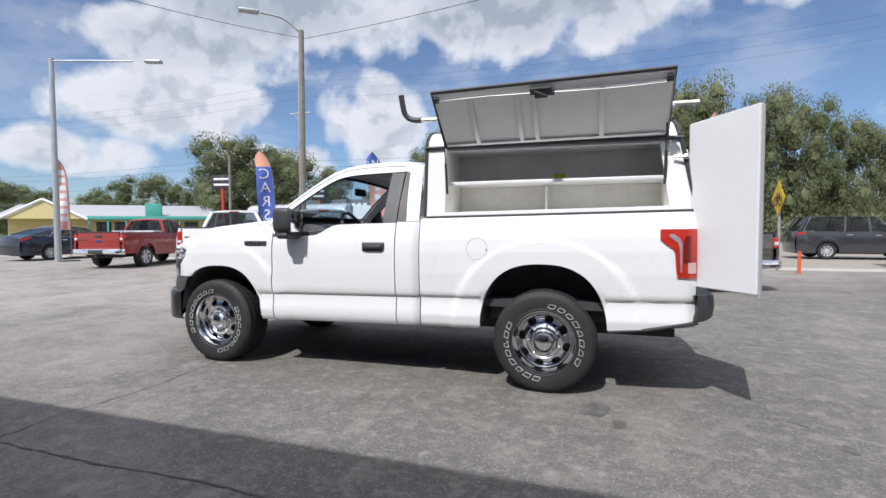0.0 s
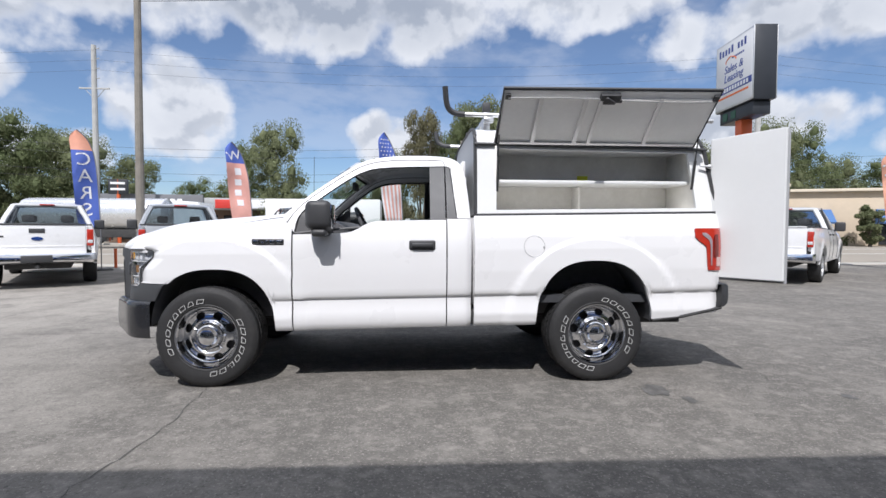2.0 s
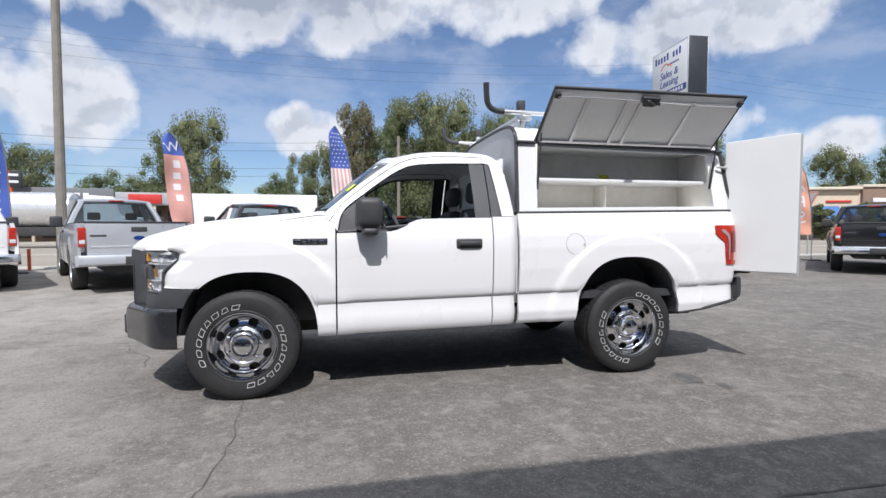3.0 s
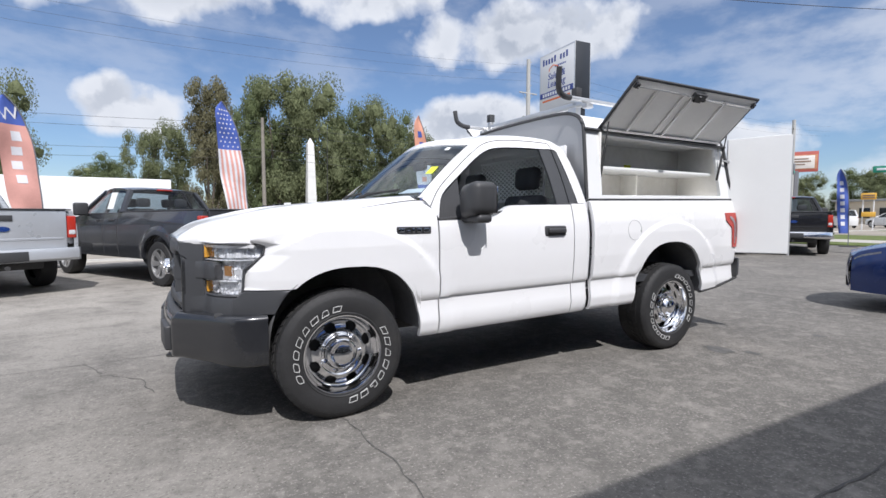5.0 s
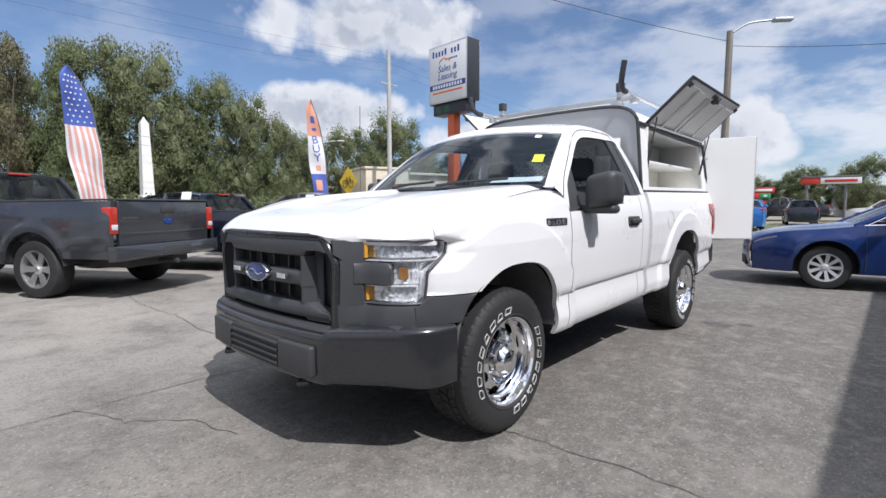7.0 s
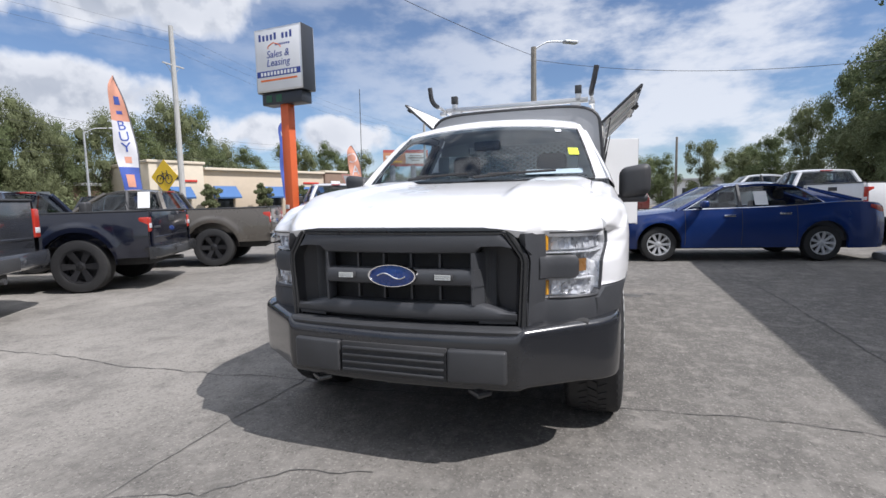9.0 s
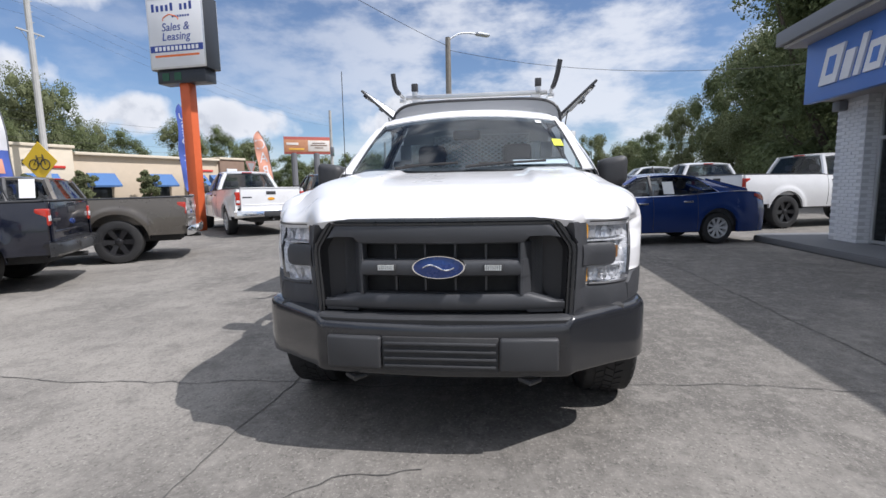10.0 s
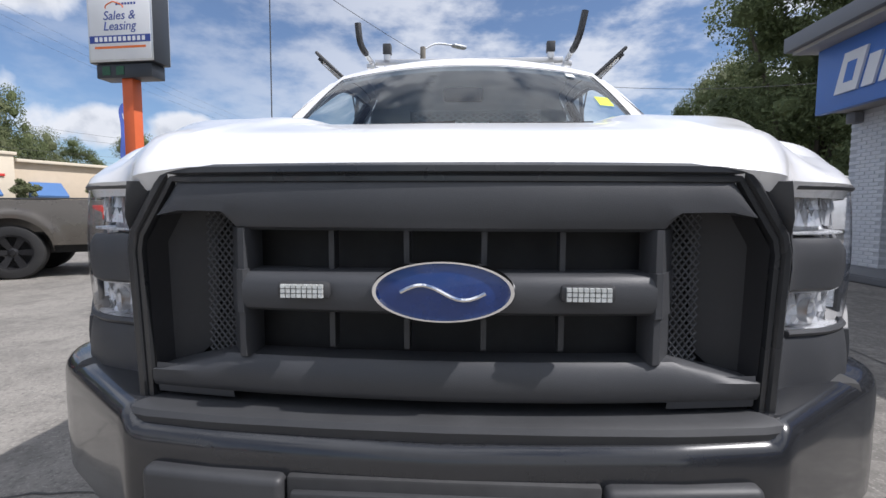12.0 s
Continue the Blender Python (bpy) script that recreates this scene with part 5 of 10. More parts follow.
    def gbox(bm, y0, y1, z0, z1, front, back, bevel=0.008, n=10):
        """A bar that follows the bowed front."""
        rows = []
        for y in [y0 + (y1 - y0) * k / n for k in range(n + 1)]:
            x = gx(y)
            rows.append([(x + back, y, z0), (x + front + bevel, y, z0), (x + front, y, z0 + bevel), (x + front, y, z1 - bevel), (x + front + bevel, y, z1), (x + back, y, z1)])
        vs = grid(bm, rows)
        bm.faces.new(vs[0])
        bm.faces.new(list(reversed(vs[-1])))
    def sheet_grille(bm, y0, y1, z0, z1, off):
        """Expanded mesh of small links."""
        step_y, step_z = 0.013, 0.016
        r = 0
        z = z0
        while z < z1:
            y = y0 + (step_y / 2 if r % 2 else 0)
            while y < y1 - step_y * 0.5:
                x = gx(y + step_y / 2) + off(y)
                c = [(y, z + step_z / 2), (y + step_y / 2, z + step_z), (y + step_y, z + step_z / 2), (y + step_y / 2, z)]
                i = [(y + step_y / 2 + (p - y - step_y / 2) * 0.62, z + step_z / 2 + (q - z - step_z / 2) * 0.62) for p, q in c]
                vo = [bm.verts.new((x - 0.001, *p)) for p in c]
                vi = [bm.verts.new((x + 0.002, *p)) for p in i]
                for k in range(4):
                    bm.faces.new((vo[k], vo[(k + 1) % 4], vi[(k + 1) % 4], vi[k]))
                y += step_y
            z += step_z / 2
            r += 1
    bm = bmesh.new()
    frame_pts = [(-0.572, 0.632), (-0.587, 0.945), (-0.508, 1.064), (0.508, 1.064), (0.587, 0.945), (0.572, 0.632)]
    fo = resample(frame_pts, 60)
    rows = []
    for i, (y, z) in enumerate(fo):
        q = fo[min(i + 1, 59)]
        p = fo[max(i - 1, 0)]
        d = Vector((q[0] - p[0], q[1] - p[1])).normalized()
        nrm = Vector((d.y, -d.x))
        x = gx(y)
        rows.append([(x + dx, y + nrm.x * o, z + nrm.y * o) for o, dx in ((-0.020, 0.07), (-0.021, 0.010), (-0.019, -0.002), (-0.014, -0.008), (-0.004, -0.009), (0.000, -0.003), (0.004, -0.006), (0.012, -0.006), (0.015, 0.004), (0.018, 0.045), (0.020, 0.07))])
    grid(bm, rows)
    bmesh.ops.recalc_face_normals(bm, faces=bm.faces)
    gr = part("grille", bm, M["gloss_black"], T, "dark grey grille with two open bands")
    def gp(y, z, d):
        return (gx(y) + d, y, z)

    def bar(name, y1, sec, knee=None, lid=None):
        """A moulded bar across the bowed front; sec gives heights and depths."""
        bm = bmesh.new()
        ys = sorted(set([-y1 + 2 * y1 * k / 24 for k in range(25)] + [-knee[0], knee[0]] if knee else [-y1 + 2 * y1 * k / 24 for k in range(25)]))
        rows = []
        for y in ys:
            row = []
            for z, d in sec:
                if knee and abs(y) > knee[0]:
                    u = (abs(y) - knee[0]) / (y1 - knee[0])
                    z = z + (knee[1] - z) * min(1, u / knee[4]) * knee[2] if (z - knee[1]) * knee[3] > 0 else z
                if lid:
                    z = min(z, lid(abs(y)))
                row.append(gp(y, z, d))
            rows.append(row)
        vs = grid(bm, rows)
        bm.faces.new(vs[0])
        bm.faces.new(list(reversed(vs[-1])))
        bmesh.ops.recalc_face_normals(bm, faces=bm.faces)
        return part(name, bm, M["grey_plastic"], gr)
    bar("top_bar", 0.536, [(0.966, 0.055), (0.966, 0.008), (0.972, -0.003), (0.985, -0.008), (1.020, -0.008), (1.046, -0.004), (1.058, 0.002), (1.060, 0.055)], (0.375, 1.000, 1.0, -1, 0.18), lambda y: 1.060 if y < 0.49 else 1.060 - (y - 0.49) * 1.5)
    bar("middle_bar", 0.362, [(0.822, 0.05), (0.822, 0.000), (0.828, -0.010), (0.838, -0.014), (0.872, -0.014), (0.888, -0.006), (0.894, 0.004), (0.896, 0.05)])
    bar("bottom_bar", 0.556, [(0.664, 0.055), (0.664, 0.006), (0.669, -0.004), (0.680, -0.010), (0.706, -0.011), (0.730, -0.004), (0.738, 0.004), (0.740, 0.055)], (0.40, 0.700, 1.0, 1, 1.0))
    for s in (-1, 1):
        # faceted post, turned outwards to the wire side panel
        for z0, z1, inset in ((0.736, 0.822, 0.006), (0.818, 0.896, 0.0), (0.892, 0.970, 0.006)):
            bm = bmesh.new()
            ys = [(0.350, 0.05), (0.352, 0.0 + inset), (0.360, -0.014 + inset), (0.372, -0.012 + inset), (0.412, 0.046 + inset), (0.412, 0.07)]
            vs = grid(bm, [[gp(s * y, z, d) for y, d in ys] for z in (z0, z0 + 0.006, z1 - 0.006, z1)])
            bm.faces.new(vs[0])
            bm.faces.new(list(reversed(vs[-1])))
            bmesh.ops.recalc_face_normals(bm, faces=bm.faces)
            part("grille_post", bm, M["grey_plastic"], gr)
        bm = bmesh.new()
        sheet_grille(bm, min(s * 0.400, s * 0.462), max(s * 0.400, s * 0.462), 0.725, 0.985, lambda y: 0.046)
        part("side_mesh", bm, M["mesh_grey"], gr, "grey wire mesh side panel")
        # sloped near-black walls of the side panel's recess: outer flank, top corner and foot
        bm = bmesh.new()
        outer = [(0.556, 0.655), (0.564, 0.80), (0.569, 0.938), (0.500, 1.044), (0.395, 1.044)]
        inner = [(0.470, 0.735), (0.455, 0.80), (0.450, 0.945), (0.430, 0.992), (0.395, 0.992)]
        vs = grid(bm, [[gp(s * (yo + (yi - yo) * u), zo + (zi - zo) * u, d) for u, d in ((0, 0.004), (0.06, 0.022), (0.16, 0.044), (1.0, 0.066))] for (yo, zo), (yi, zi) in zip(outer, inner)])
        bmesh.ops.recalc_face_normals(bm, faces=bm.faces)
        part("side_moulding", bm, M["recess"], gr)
        bm = bmesh.new()
        grid(bm, [[gp(s * y, z, d) for z, d in ((0.655, 0.03), (0.655, 0.0), (0.690, -0.008), (0.712, -0.004), (0.742 - 0.05 * (y - 0.39) / 0.16, 0.040))] for y in (0.39, 0.42, 0.46, 0.50, 0.55)])
        bmesh.ops.recalc_face_normals(bm, faces=bm.faces)
        part("grille_foot", bm, M["grey_plastic"], gr)
        for k in range(3):
            bm = bmesh.new()
            y = s * (0.069 + 0.138 * k) if k < 2 else 0.0
            if k < 2:
                gbox(bm, y - 0.005, y + 0.005, 0.75, 1.0, 0.028, 0.06, 0.002, 2)
                part("grille_rib", bm, M["black_plastic"], gr)
            else:
                bm.free()
        # warning light
        bm = bmesh.new()
        add_box(bm, (-0.036, -0.046, 0.850), (-0.018, 0.046, 0.880), 0.008)
        for v in bm.verts:
            v.co.x += gx(0.24)
            v.co.y += s * 0.24
        wl_ = part("warning_light", bm, M["black_plastic"], gr, "small amber-clear warning light")
        bm = bmesh.new()
        for r in range(3):
            for c in range(8):
                add_box(bm, (gx(0.24) - 0.041, s * 0.24 - 0.036 + 0.0093 * c, 0.8535 + 0.008 * r), (gx(0.24) - 0.034, s * 0.24 - 0.0285 + 0.0093 * c, 0.8600 + 0.008 * r), 0)
        part("led_face", bm, M["led"], wl_, smooth=False)
    # lower dark air gap
    bm = bmesh.new()
    gbox(bm, -0.55, 0.55, 0.628, 0.680, 0.05, 0.10)
    part("air_gap", bm, M["dark"], gr)
    # oval emblem: chrome rim and a blue field with a plain stroke
    bm = bmesh.new()
    lathe(bm, [(1.0, 0.02), (1.0, -0.004), (0.97, -0.010), (0.92, -0.010), (0.89, -0.004)], 48)
    bmesh.ops.transform(bm, matrix=Matrix.Diagonal((0.121, 1, 0.052, 1)), verts=bm.verts)
    em = link("emblem", bm, M["chrome"], gr, "blue oval emblem with chrome rim", loc=pose(gx(0) - 0.032, 0, 0.868, 0, 0, -90))
    bm = bmesh.new()
    lathe(bm, [(0.90, 0.0), (0.90, -0.004), (0.6, -0.008), (0.001, -0.010)], 48)
    bmesh.ops.transform(bm, matrix=Matrix.Diagonal((0.121, 1, 0.052, 1)), verts=bm.verts)
    part("emblem_field", bm, M["emblem_blue"], em)
    bm = bmesh.new()
    wave = [(-0.070 + 0.14 * k / 24, -0.0125, 0.012 * math.sin(k / 24 * 2 * math.pi)) for k in range(25)]
    tube(bm, wave, 0.0034, 6)
    part("emblem_stroke", bm, M["chrome"], em)

    for s in (-1, 1):
        build_wheel(T, 0.0, s * 0.862, s, 0)
        build_wheel(T, 3.109, s * 0.866, s, 125)
    return T


truck = build_truck()


# ---- canopy on the bed, its flaps and rear door, ladder rack ----
def build_canopy():
    C = empty("truck_canopy", TRUCK @ pose(2.13, 0, 1.335), "white metal work canopy with both side flaps and rear door open", "truck canopy")
    o = Vector((2.13, 0, 1.335))

    def P(name, bm, mat, parent=None, label="", smooth=True):
        bmesh.ops.translate(bm, vec=-o, verts=bm.verts)
        return part(name, bm, mat, parent or C, label, smooth)

    def lean(x, z):
        return x - 0.13 * max(0, (z - 1.36)) / 0.68 * max(0, (x - 3.6) / 0.57)

    def zbase(x):
        return 1.303 + RAKE * x + 0.004
    top = spline([(-0.855, 1.925), (-0.845, 1.965), (-0.80, 2.03), (-0.70, 2.075), (-0.5, 2.098), (0, 2.105), (0.5, 2.098), (0.70, 2.075), (0.80, 2.03), (0.845, 1.965), (0.855, 1.925)], 4)
    bm = bmesh.new()
    grid(bm, [[(lean(x, z), y, z - 0.012 * (x - 2.13)) for y, z in top] for x in frange(2.13, 4.17, 0.2)])
    rim(bm, (0, 0, -0.02))
    bmesh.ops.recalc_face_normals(bm, faces=bm.faces)
    P("canopy_roof", bm, M["white2"])
    # posts, sill and header of both sides
    for s in (-1, 1):
        def wall(name, xa, xb, za, zb, slant=False):
            bm = bmesh.new()
            rows = []
            for t in (0, 0.25, 0.5, 0.75, 1):
                z_ = lambda x: za(x) + (zb(x) - za(x)) * t
                row = []
                for x in (xa, (xa + xb) / 2, xb):
                    z = z_(x)
                    y = 0.915 - 0.06 * max(0, (z - 1.335)) / 0.59
                    row.append((lean(x, z), s * y, z))
                rows.append(row)
            grid(bm, rows)
            rim(bm, (0, -s * 0.03, 0))
            bmesh.ops.recalc_face_normals(bm, faces=bm.faces)
            P(name, bm, M["white2"])
        head = lambda x: 1.925 - 0.012 * (x - 2.13)
        wall("canopy_post", 2.13, 2.29, zbase, head)
        wall("canopy_post", 4.0, 4.17, zbase, head)
        wall("canopy_sill", 2.29, 4.0, zbase, lambda x: zbase(x) + 0.04)
        wall("canopy_header", 2.29, 4.0, lambda x: head(x) - 0.03, head)
        # black gasket along the foot and the two end frames
        bm = bmesh.new()
        add_box(bm, (2.13, -0.012, -0.011), (4.18, 0.012, 0.011), 0.004)
        for v in bm.verts:
            v.co.y += s * 0.918
            v.co.z += zbase(v.co.x)
        P("base_seal", bm, M["black_plastic"])
        bm = bmesh.new()
        pts = [(lean(4.175, z), s * (0.922 - 0.06 * (z - 1.335) / 0.59), z) for z in frange(zbase(4.17), 1.90, 0.1)] + [(lean(4.175, z), y * (-s), z - 0.012 * 2.04) for y, z in top[:16]]
        tube(bm, pts, 0.017, 6)
        P("edge_trim", bm, M["black_plastic"])
        # drip rail over the opening
        bm = bmesh.new()
        tube(bm, [(2.11, s * 0.872, 1.925), (4.09, s * 0.872, 1.90)], 0.014, 6)
        P("drip_rail", bm, M["black_plastic"])
    # front wall in grey sheet, with a window behind the cab, and black edging
    bm = bmesh.new()
    prof = [(-0.905, 1.345)] + list(top) + [(0.905, 1.345)]
    prism(bm, prof, 2.115, 2.14, "x")
    P("front_wall", bm, M["alu_grey"], label="grey sheet front wall")
    bm = bmesh.new()
    tube(bm, [(2.118, y, z) for y, z in resample(prof, 60)], 0.016, 6)
    P("edge_trim", bm, M["black_plastic"])
    # tool lockers inside each flap: floor, shelf, back, ends
    for s in (-1, 1):
        lk = None
        for nm, lo, hi in (("locker", (2.29, 0.40, 1.345), (4.0, 0.42, 1.91)), ("end_panel", (2.28, 0.40, 1.345), (2.295, 0.885, 1.91)), ("end_panel", (3.99, 0.40, 1.355), (4.005, 0.87, 1.90)), ("locker_floor", (2.29, 0.42, 1.35), (4.0, 0.885, 1.365)), ("locker_top", (2.29, 0.42, 1.895), (4.0, 0.85, 1.91))):
            bm = bmesh.new()
            add_box(bm, (lo[0], min(s * lo[1], s * hi[1]), lo[2]), (hi[0], max(s * lo[1], s * hi[1]), hi[2]), 0.003)
            if lk is None:
                lk = P(nm, bm, M["cream"], label="cream-lined tool locker")
            else:
                P(nm, bm, M["cream"], lk)
        bm = bmesh.new()
        add_box(bm, (2.295, min(s * 0.42, s * 0.80), 1.612), (3.99, max(s * 0.42, s * 0.80), 1.640), 0.006)
        P("shelf", bm, M["white2"], lk)
        bm = bmesh.new()
        add_box(bm, (3.08, min(s * 0.42, s * 0.62), 1.365), (3.095, max(s * 0.42, s * 0.62), 1.60), 0.003)
        P("divider", bm, M["cream"], lk)
        bm = bmesh.new()
        add_box(bm, (3.13, min(s * 0.418, s * 0.424), 1.665), (3.23, max(s * 0.418, s * 0.424), 1.72), 0.002)
        P("label_plate", bm, M["sticker"], lk, "yellow label")
    # flaps
    for s in (-1, 1):
        hinge, tip = Vector((0, s * 0.872, 1.925)), Vector((0, s * 1.245, 2.275))
        d = (tip - hinge)
        n = Vector((0, -s * d.z, abs(d.y))).normalized()
        if n.z < 0:
            n = -n
        def F(x, t, h):
            z_fix = 0.012 * (x - 3.15)
            return Vector((x - 0.02 * (t - 0.5) * 0, 0, 0)) + hinge + d * t + n * h + Vector((0, 0, z_fix * (t if t > 0 else 0)))
        def slab(x0, x1, t0, t1, h0, h1, bevel=0.003):
            bm = bmesh.new()
            add_box(bm, (x0, t0, h0), (x1, t1, h1), 0.0)
            for v in bm.verts:
                v.co = F(*v.co)
            return bm
        fl = P("side_flap", slab(2.285, 3.985, 0.0, 1.0, 0.012, 0.024), M["white2"], label="white flap with pale liner, propped open")
        P("flap_liner", slab(2.30, 3.97, 0.02, 0.98, 0.002, 0.012), M["liner"], fl)
        bm = bmesh.new()
        tube(bm, [F(x, t, 0.014) for x, t in ((2.285, 0.0), (2.285, 1.0), (3.985, 1.0), (3.985, 0.0), (2.285, 0.0))], 0.014, 6)
        P("gasket", bm, M["black_plastic"], fl)
        for x in (2.58, 2.93, 3.05, 3.52):
            P("flap_rib", slab(x - 0.016, x + 0.016, 0.04, 0.88, -0.016, 0.004), M["alu"], fl)
        P("flap_rail", slab(2.31, 3.96, 0.02, 0.06, -0.014, 0.004), M["alu"], fl)
        P("flap_rail", slab(2.31, 3.96, 0.84, 0.865, -0.010, 0.004), M["liner"], fl)
        bm = bmesh.new()
        tube(bm, [F(x, 0.86 + 0.03 * math.sin(x * 3), -0.02) for x in frange(2.32, 3.95, 0.2)], 0.005, 6)
        P("latch_rod", bm, M["alu"], fl)
        bm = bmesh.new()
        for a, b, t0, t1 in ((3.03, 3.18, 0.86, 0.95), (3.06, 3.15, 0.80, 0.90), (3.10, 3.20, 0.83, 0.87)):
            add_box(bm, (a, t0, -0.035), (b, t1, 0.0), 0.0)
        tube(bm, [(3.07, 0.93, -0.05), (3.14, 0.85, -0.05)], 0.012, 6)
        for v in bm.verts:
            v.co = F(*v.co)
        P("latch", bm, M["black_plastic"], fl, "black and steel latch")
        for x in (2.32, 3.95):
            bm = bmesh.new()
            add_box(bm, (x - 0.02, 0.85, -0.02), (x + 0.02, 0.93, 0.0), 0.0)
            for v in bm.verts:
                v.co = F(*v.co)
            P("catch", bm, M["black_plastic"], fl)
        for x, t in ((2.30, 0.20), (3.965, 0.22)):
            a = F(x, t, -0.01)
            b = Vector((x, s * 0.878, 1.535 + (0.03 if x > 3 else 0)))
            bm = bmesh.new()
            tube(bm, [a, a + (b - a) * 0.45], 0.006, 8)
            tube(bm, [a + (b - a) * 0.45, b], 0.011, 8)
            P("gas_strut", bm, M["dark"], fl)
    # tall rear door standing open, hinged on the canopy's rear edge
    a, b = Vector((4.155, -0.86, 0)), Vector((4.47, -1.315, 0))
    zt = 2.005
    bm = bmesh.new()
    nrm = Vector((b - a)).normalized().cross(Vector((0, 0, 1)))
    q = []
    for side in (0, 0.045):
        for p, zb, z1 in ((a, 0.825, 1.985), (b, 0.825, zt)):
            q.append(bm.verts.new(p + nrm * side + Vector((0, 0, zb))))
            q.append(bm.verts.new(p + nrm * side + Vector((0, 0, z1))))
    for f in ((0, 1, 3, 2), (4, 6, 7, 5), (0, 4, 5, 1), (2, 3, 7, 6), (1, 5, 7, 3), (0, 2, 6, 4)):
        bm.faces.new([q[i] for i in f])
    bmesh.ops.recalc_face_normals(bm, faces=bm.faces)
    bmesh.ops.bevel(bm, geom=list(bm.edges), offset=0.007, segments=2, affect="EDGES")
    rd = P("rear_door", bm, M["white2"], label="tall plain white rear door standing open")
    bm = bmesh.new()
    e = b + (b - a).normalized() * 0.004 + nrm * 0.022
    tube(bm, [e + Vector((0, 0, 0.81)), e + Vector((0, 0, zt - 0.01))], 0.012, 6)
    P("door_seal", bm, M["alu_grey"], rd)
    bm = bmesh.new()
    tube(bm, [(4.02, -0.90, 1.76), (4.10, -0.915, 1.755)], 0.009, 8)
    lathe(bm, [(0.001, -0.02), (0.02, -0.012), (0.02, 0.0), (0.001, 0.0)], 10, Matrix.Translation((4.10, -0.905, 1.755)))
    P("door_stay", bm, M["alu"])
    return C


def build_rack():
    R = empty("ladder_rack", TRUCK @ pose(3.1, 0, 2.10), "aluminium ladder rack with black hooks on the canopy roof", "ladder rack")
    o = Vector((3.1, 0, 2.10))

    def P(name, bm, mat, label=""):
        bmesh.ops.translate(bm, vec=-o, verts=bm.verts)
        return part(name, bm, mat, R, label)
    for x in (2.24, 4.0):
        bm = bmesh.new()
        add_box(bm, (x - 0.025, -0.74, 2.145), (x + 0.025, 0.74, 2.195), 0.006)
        P("cross_bar", bm, M["alu"])
        for s in (-1, 1):
            bm = bmesh.new()
            add_box(bm, (x - 0.03, s * 0.62 - 0.05, 2.07), (x + 0.03, s * 0.62 + 0.05, 2.15), 0.006)
            P("foot", bm, M["alu"])
            bm = bmesh.new()
            add_box(bm, (x - 0.025, s * 0.645 - 0.026, 2.16), (x + 0.025, s * 0.645 + 0.026, 2.235), 0.005)
            P("stop_post", bm, M["alu"])
            bm = bmesh.new()
            add_box(bm, (x - 0.032, s * 0.645 - 0.032, 2.235), (x + 0.032, s * 0.645 + 0.032, 2.315), 0.006)
            P("stop_pad", bm, M["black_plastic"])
    for s in (-1, 1):
        bm = bmesh.new()
        tube(bm, [(2.02, s * 0.775, 2.185), (4.20, s * 0.775, 2.165)], 0.019, 10)
        P("side_rail", bm, M["alu"])
        bm = bmesh.new()
        tube(bm, spline([(2.04, s * 0.775, 2.186), (1.97, s * 0.778, 2.19), (1.915, s * 0.785, 2.215), (1.885, s * 0.80 - 0.012 * (s > 0), 2.27 - 0.02 * (s > 0)), (1.87, s * 0.825 - 0.03 * (s > 0), 2.40 - 0.055 * (s > 0))], 4), 0.024, 10)
        P("hook", bm, M["black_plastic"], "black rubber-covered hook")
        for x in (2.24, 4.0):
            bm = bmesh.new()
            add_box(bm, (x - 0.04, s * 0.775 - 0.03, 2.12), (x + 0.04, s * 0.775 + 0.03, 2.16), 0.006)
            P("rail_clamp", bm, M["alu"])
    return R


canopy = build_canopy()
rack = build_rack()


# ---- parked vehicles ----
PAINT = {}


def paint(name, c, rough=0.3, metal=0.0):
    if name not in PAINT:
        PAINT[name] = material("car_paint_" + name, c, rough, metal=metal, var=0.06, scale=2, fine=25, coat=0.7)
    return PAINT[name]


M["steel_wheel"] = material("alloy", (0.62, 0.63, 0.64), 0.32, metal=0.35, var=0.08, scale=20)
M["black_wheel"] = material("black_alloy", (0.02, 0.02, 0.022), 0.35, var=0.2, scale=20)
M["clear_lamp"] = material("clear_lamp", (0.55, 0.56, 0.57), 0.15, metal=0.5, var=0.1, scale=30)


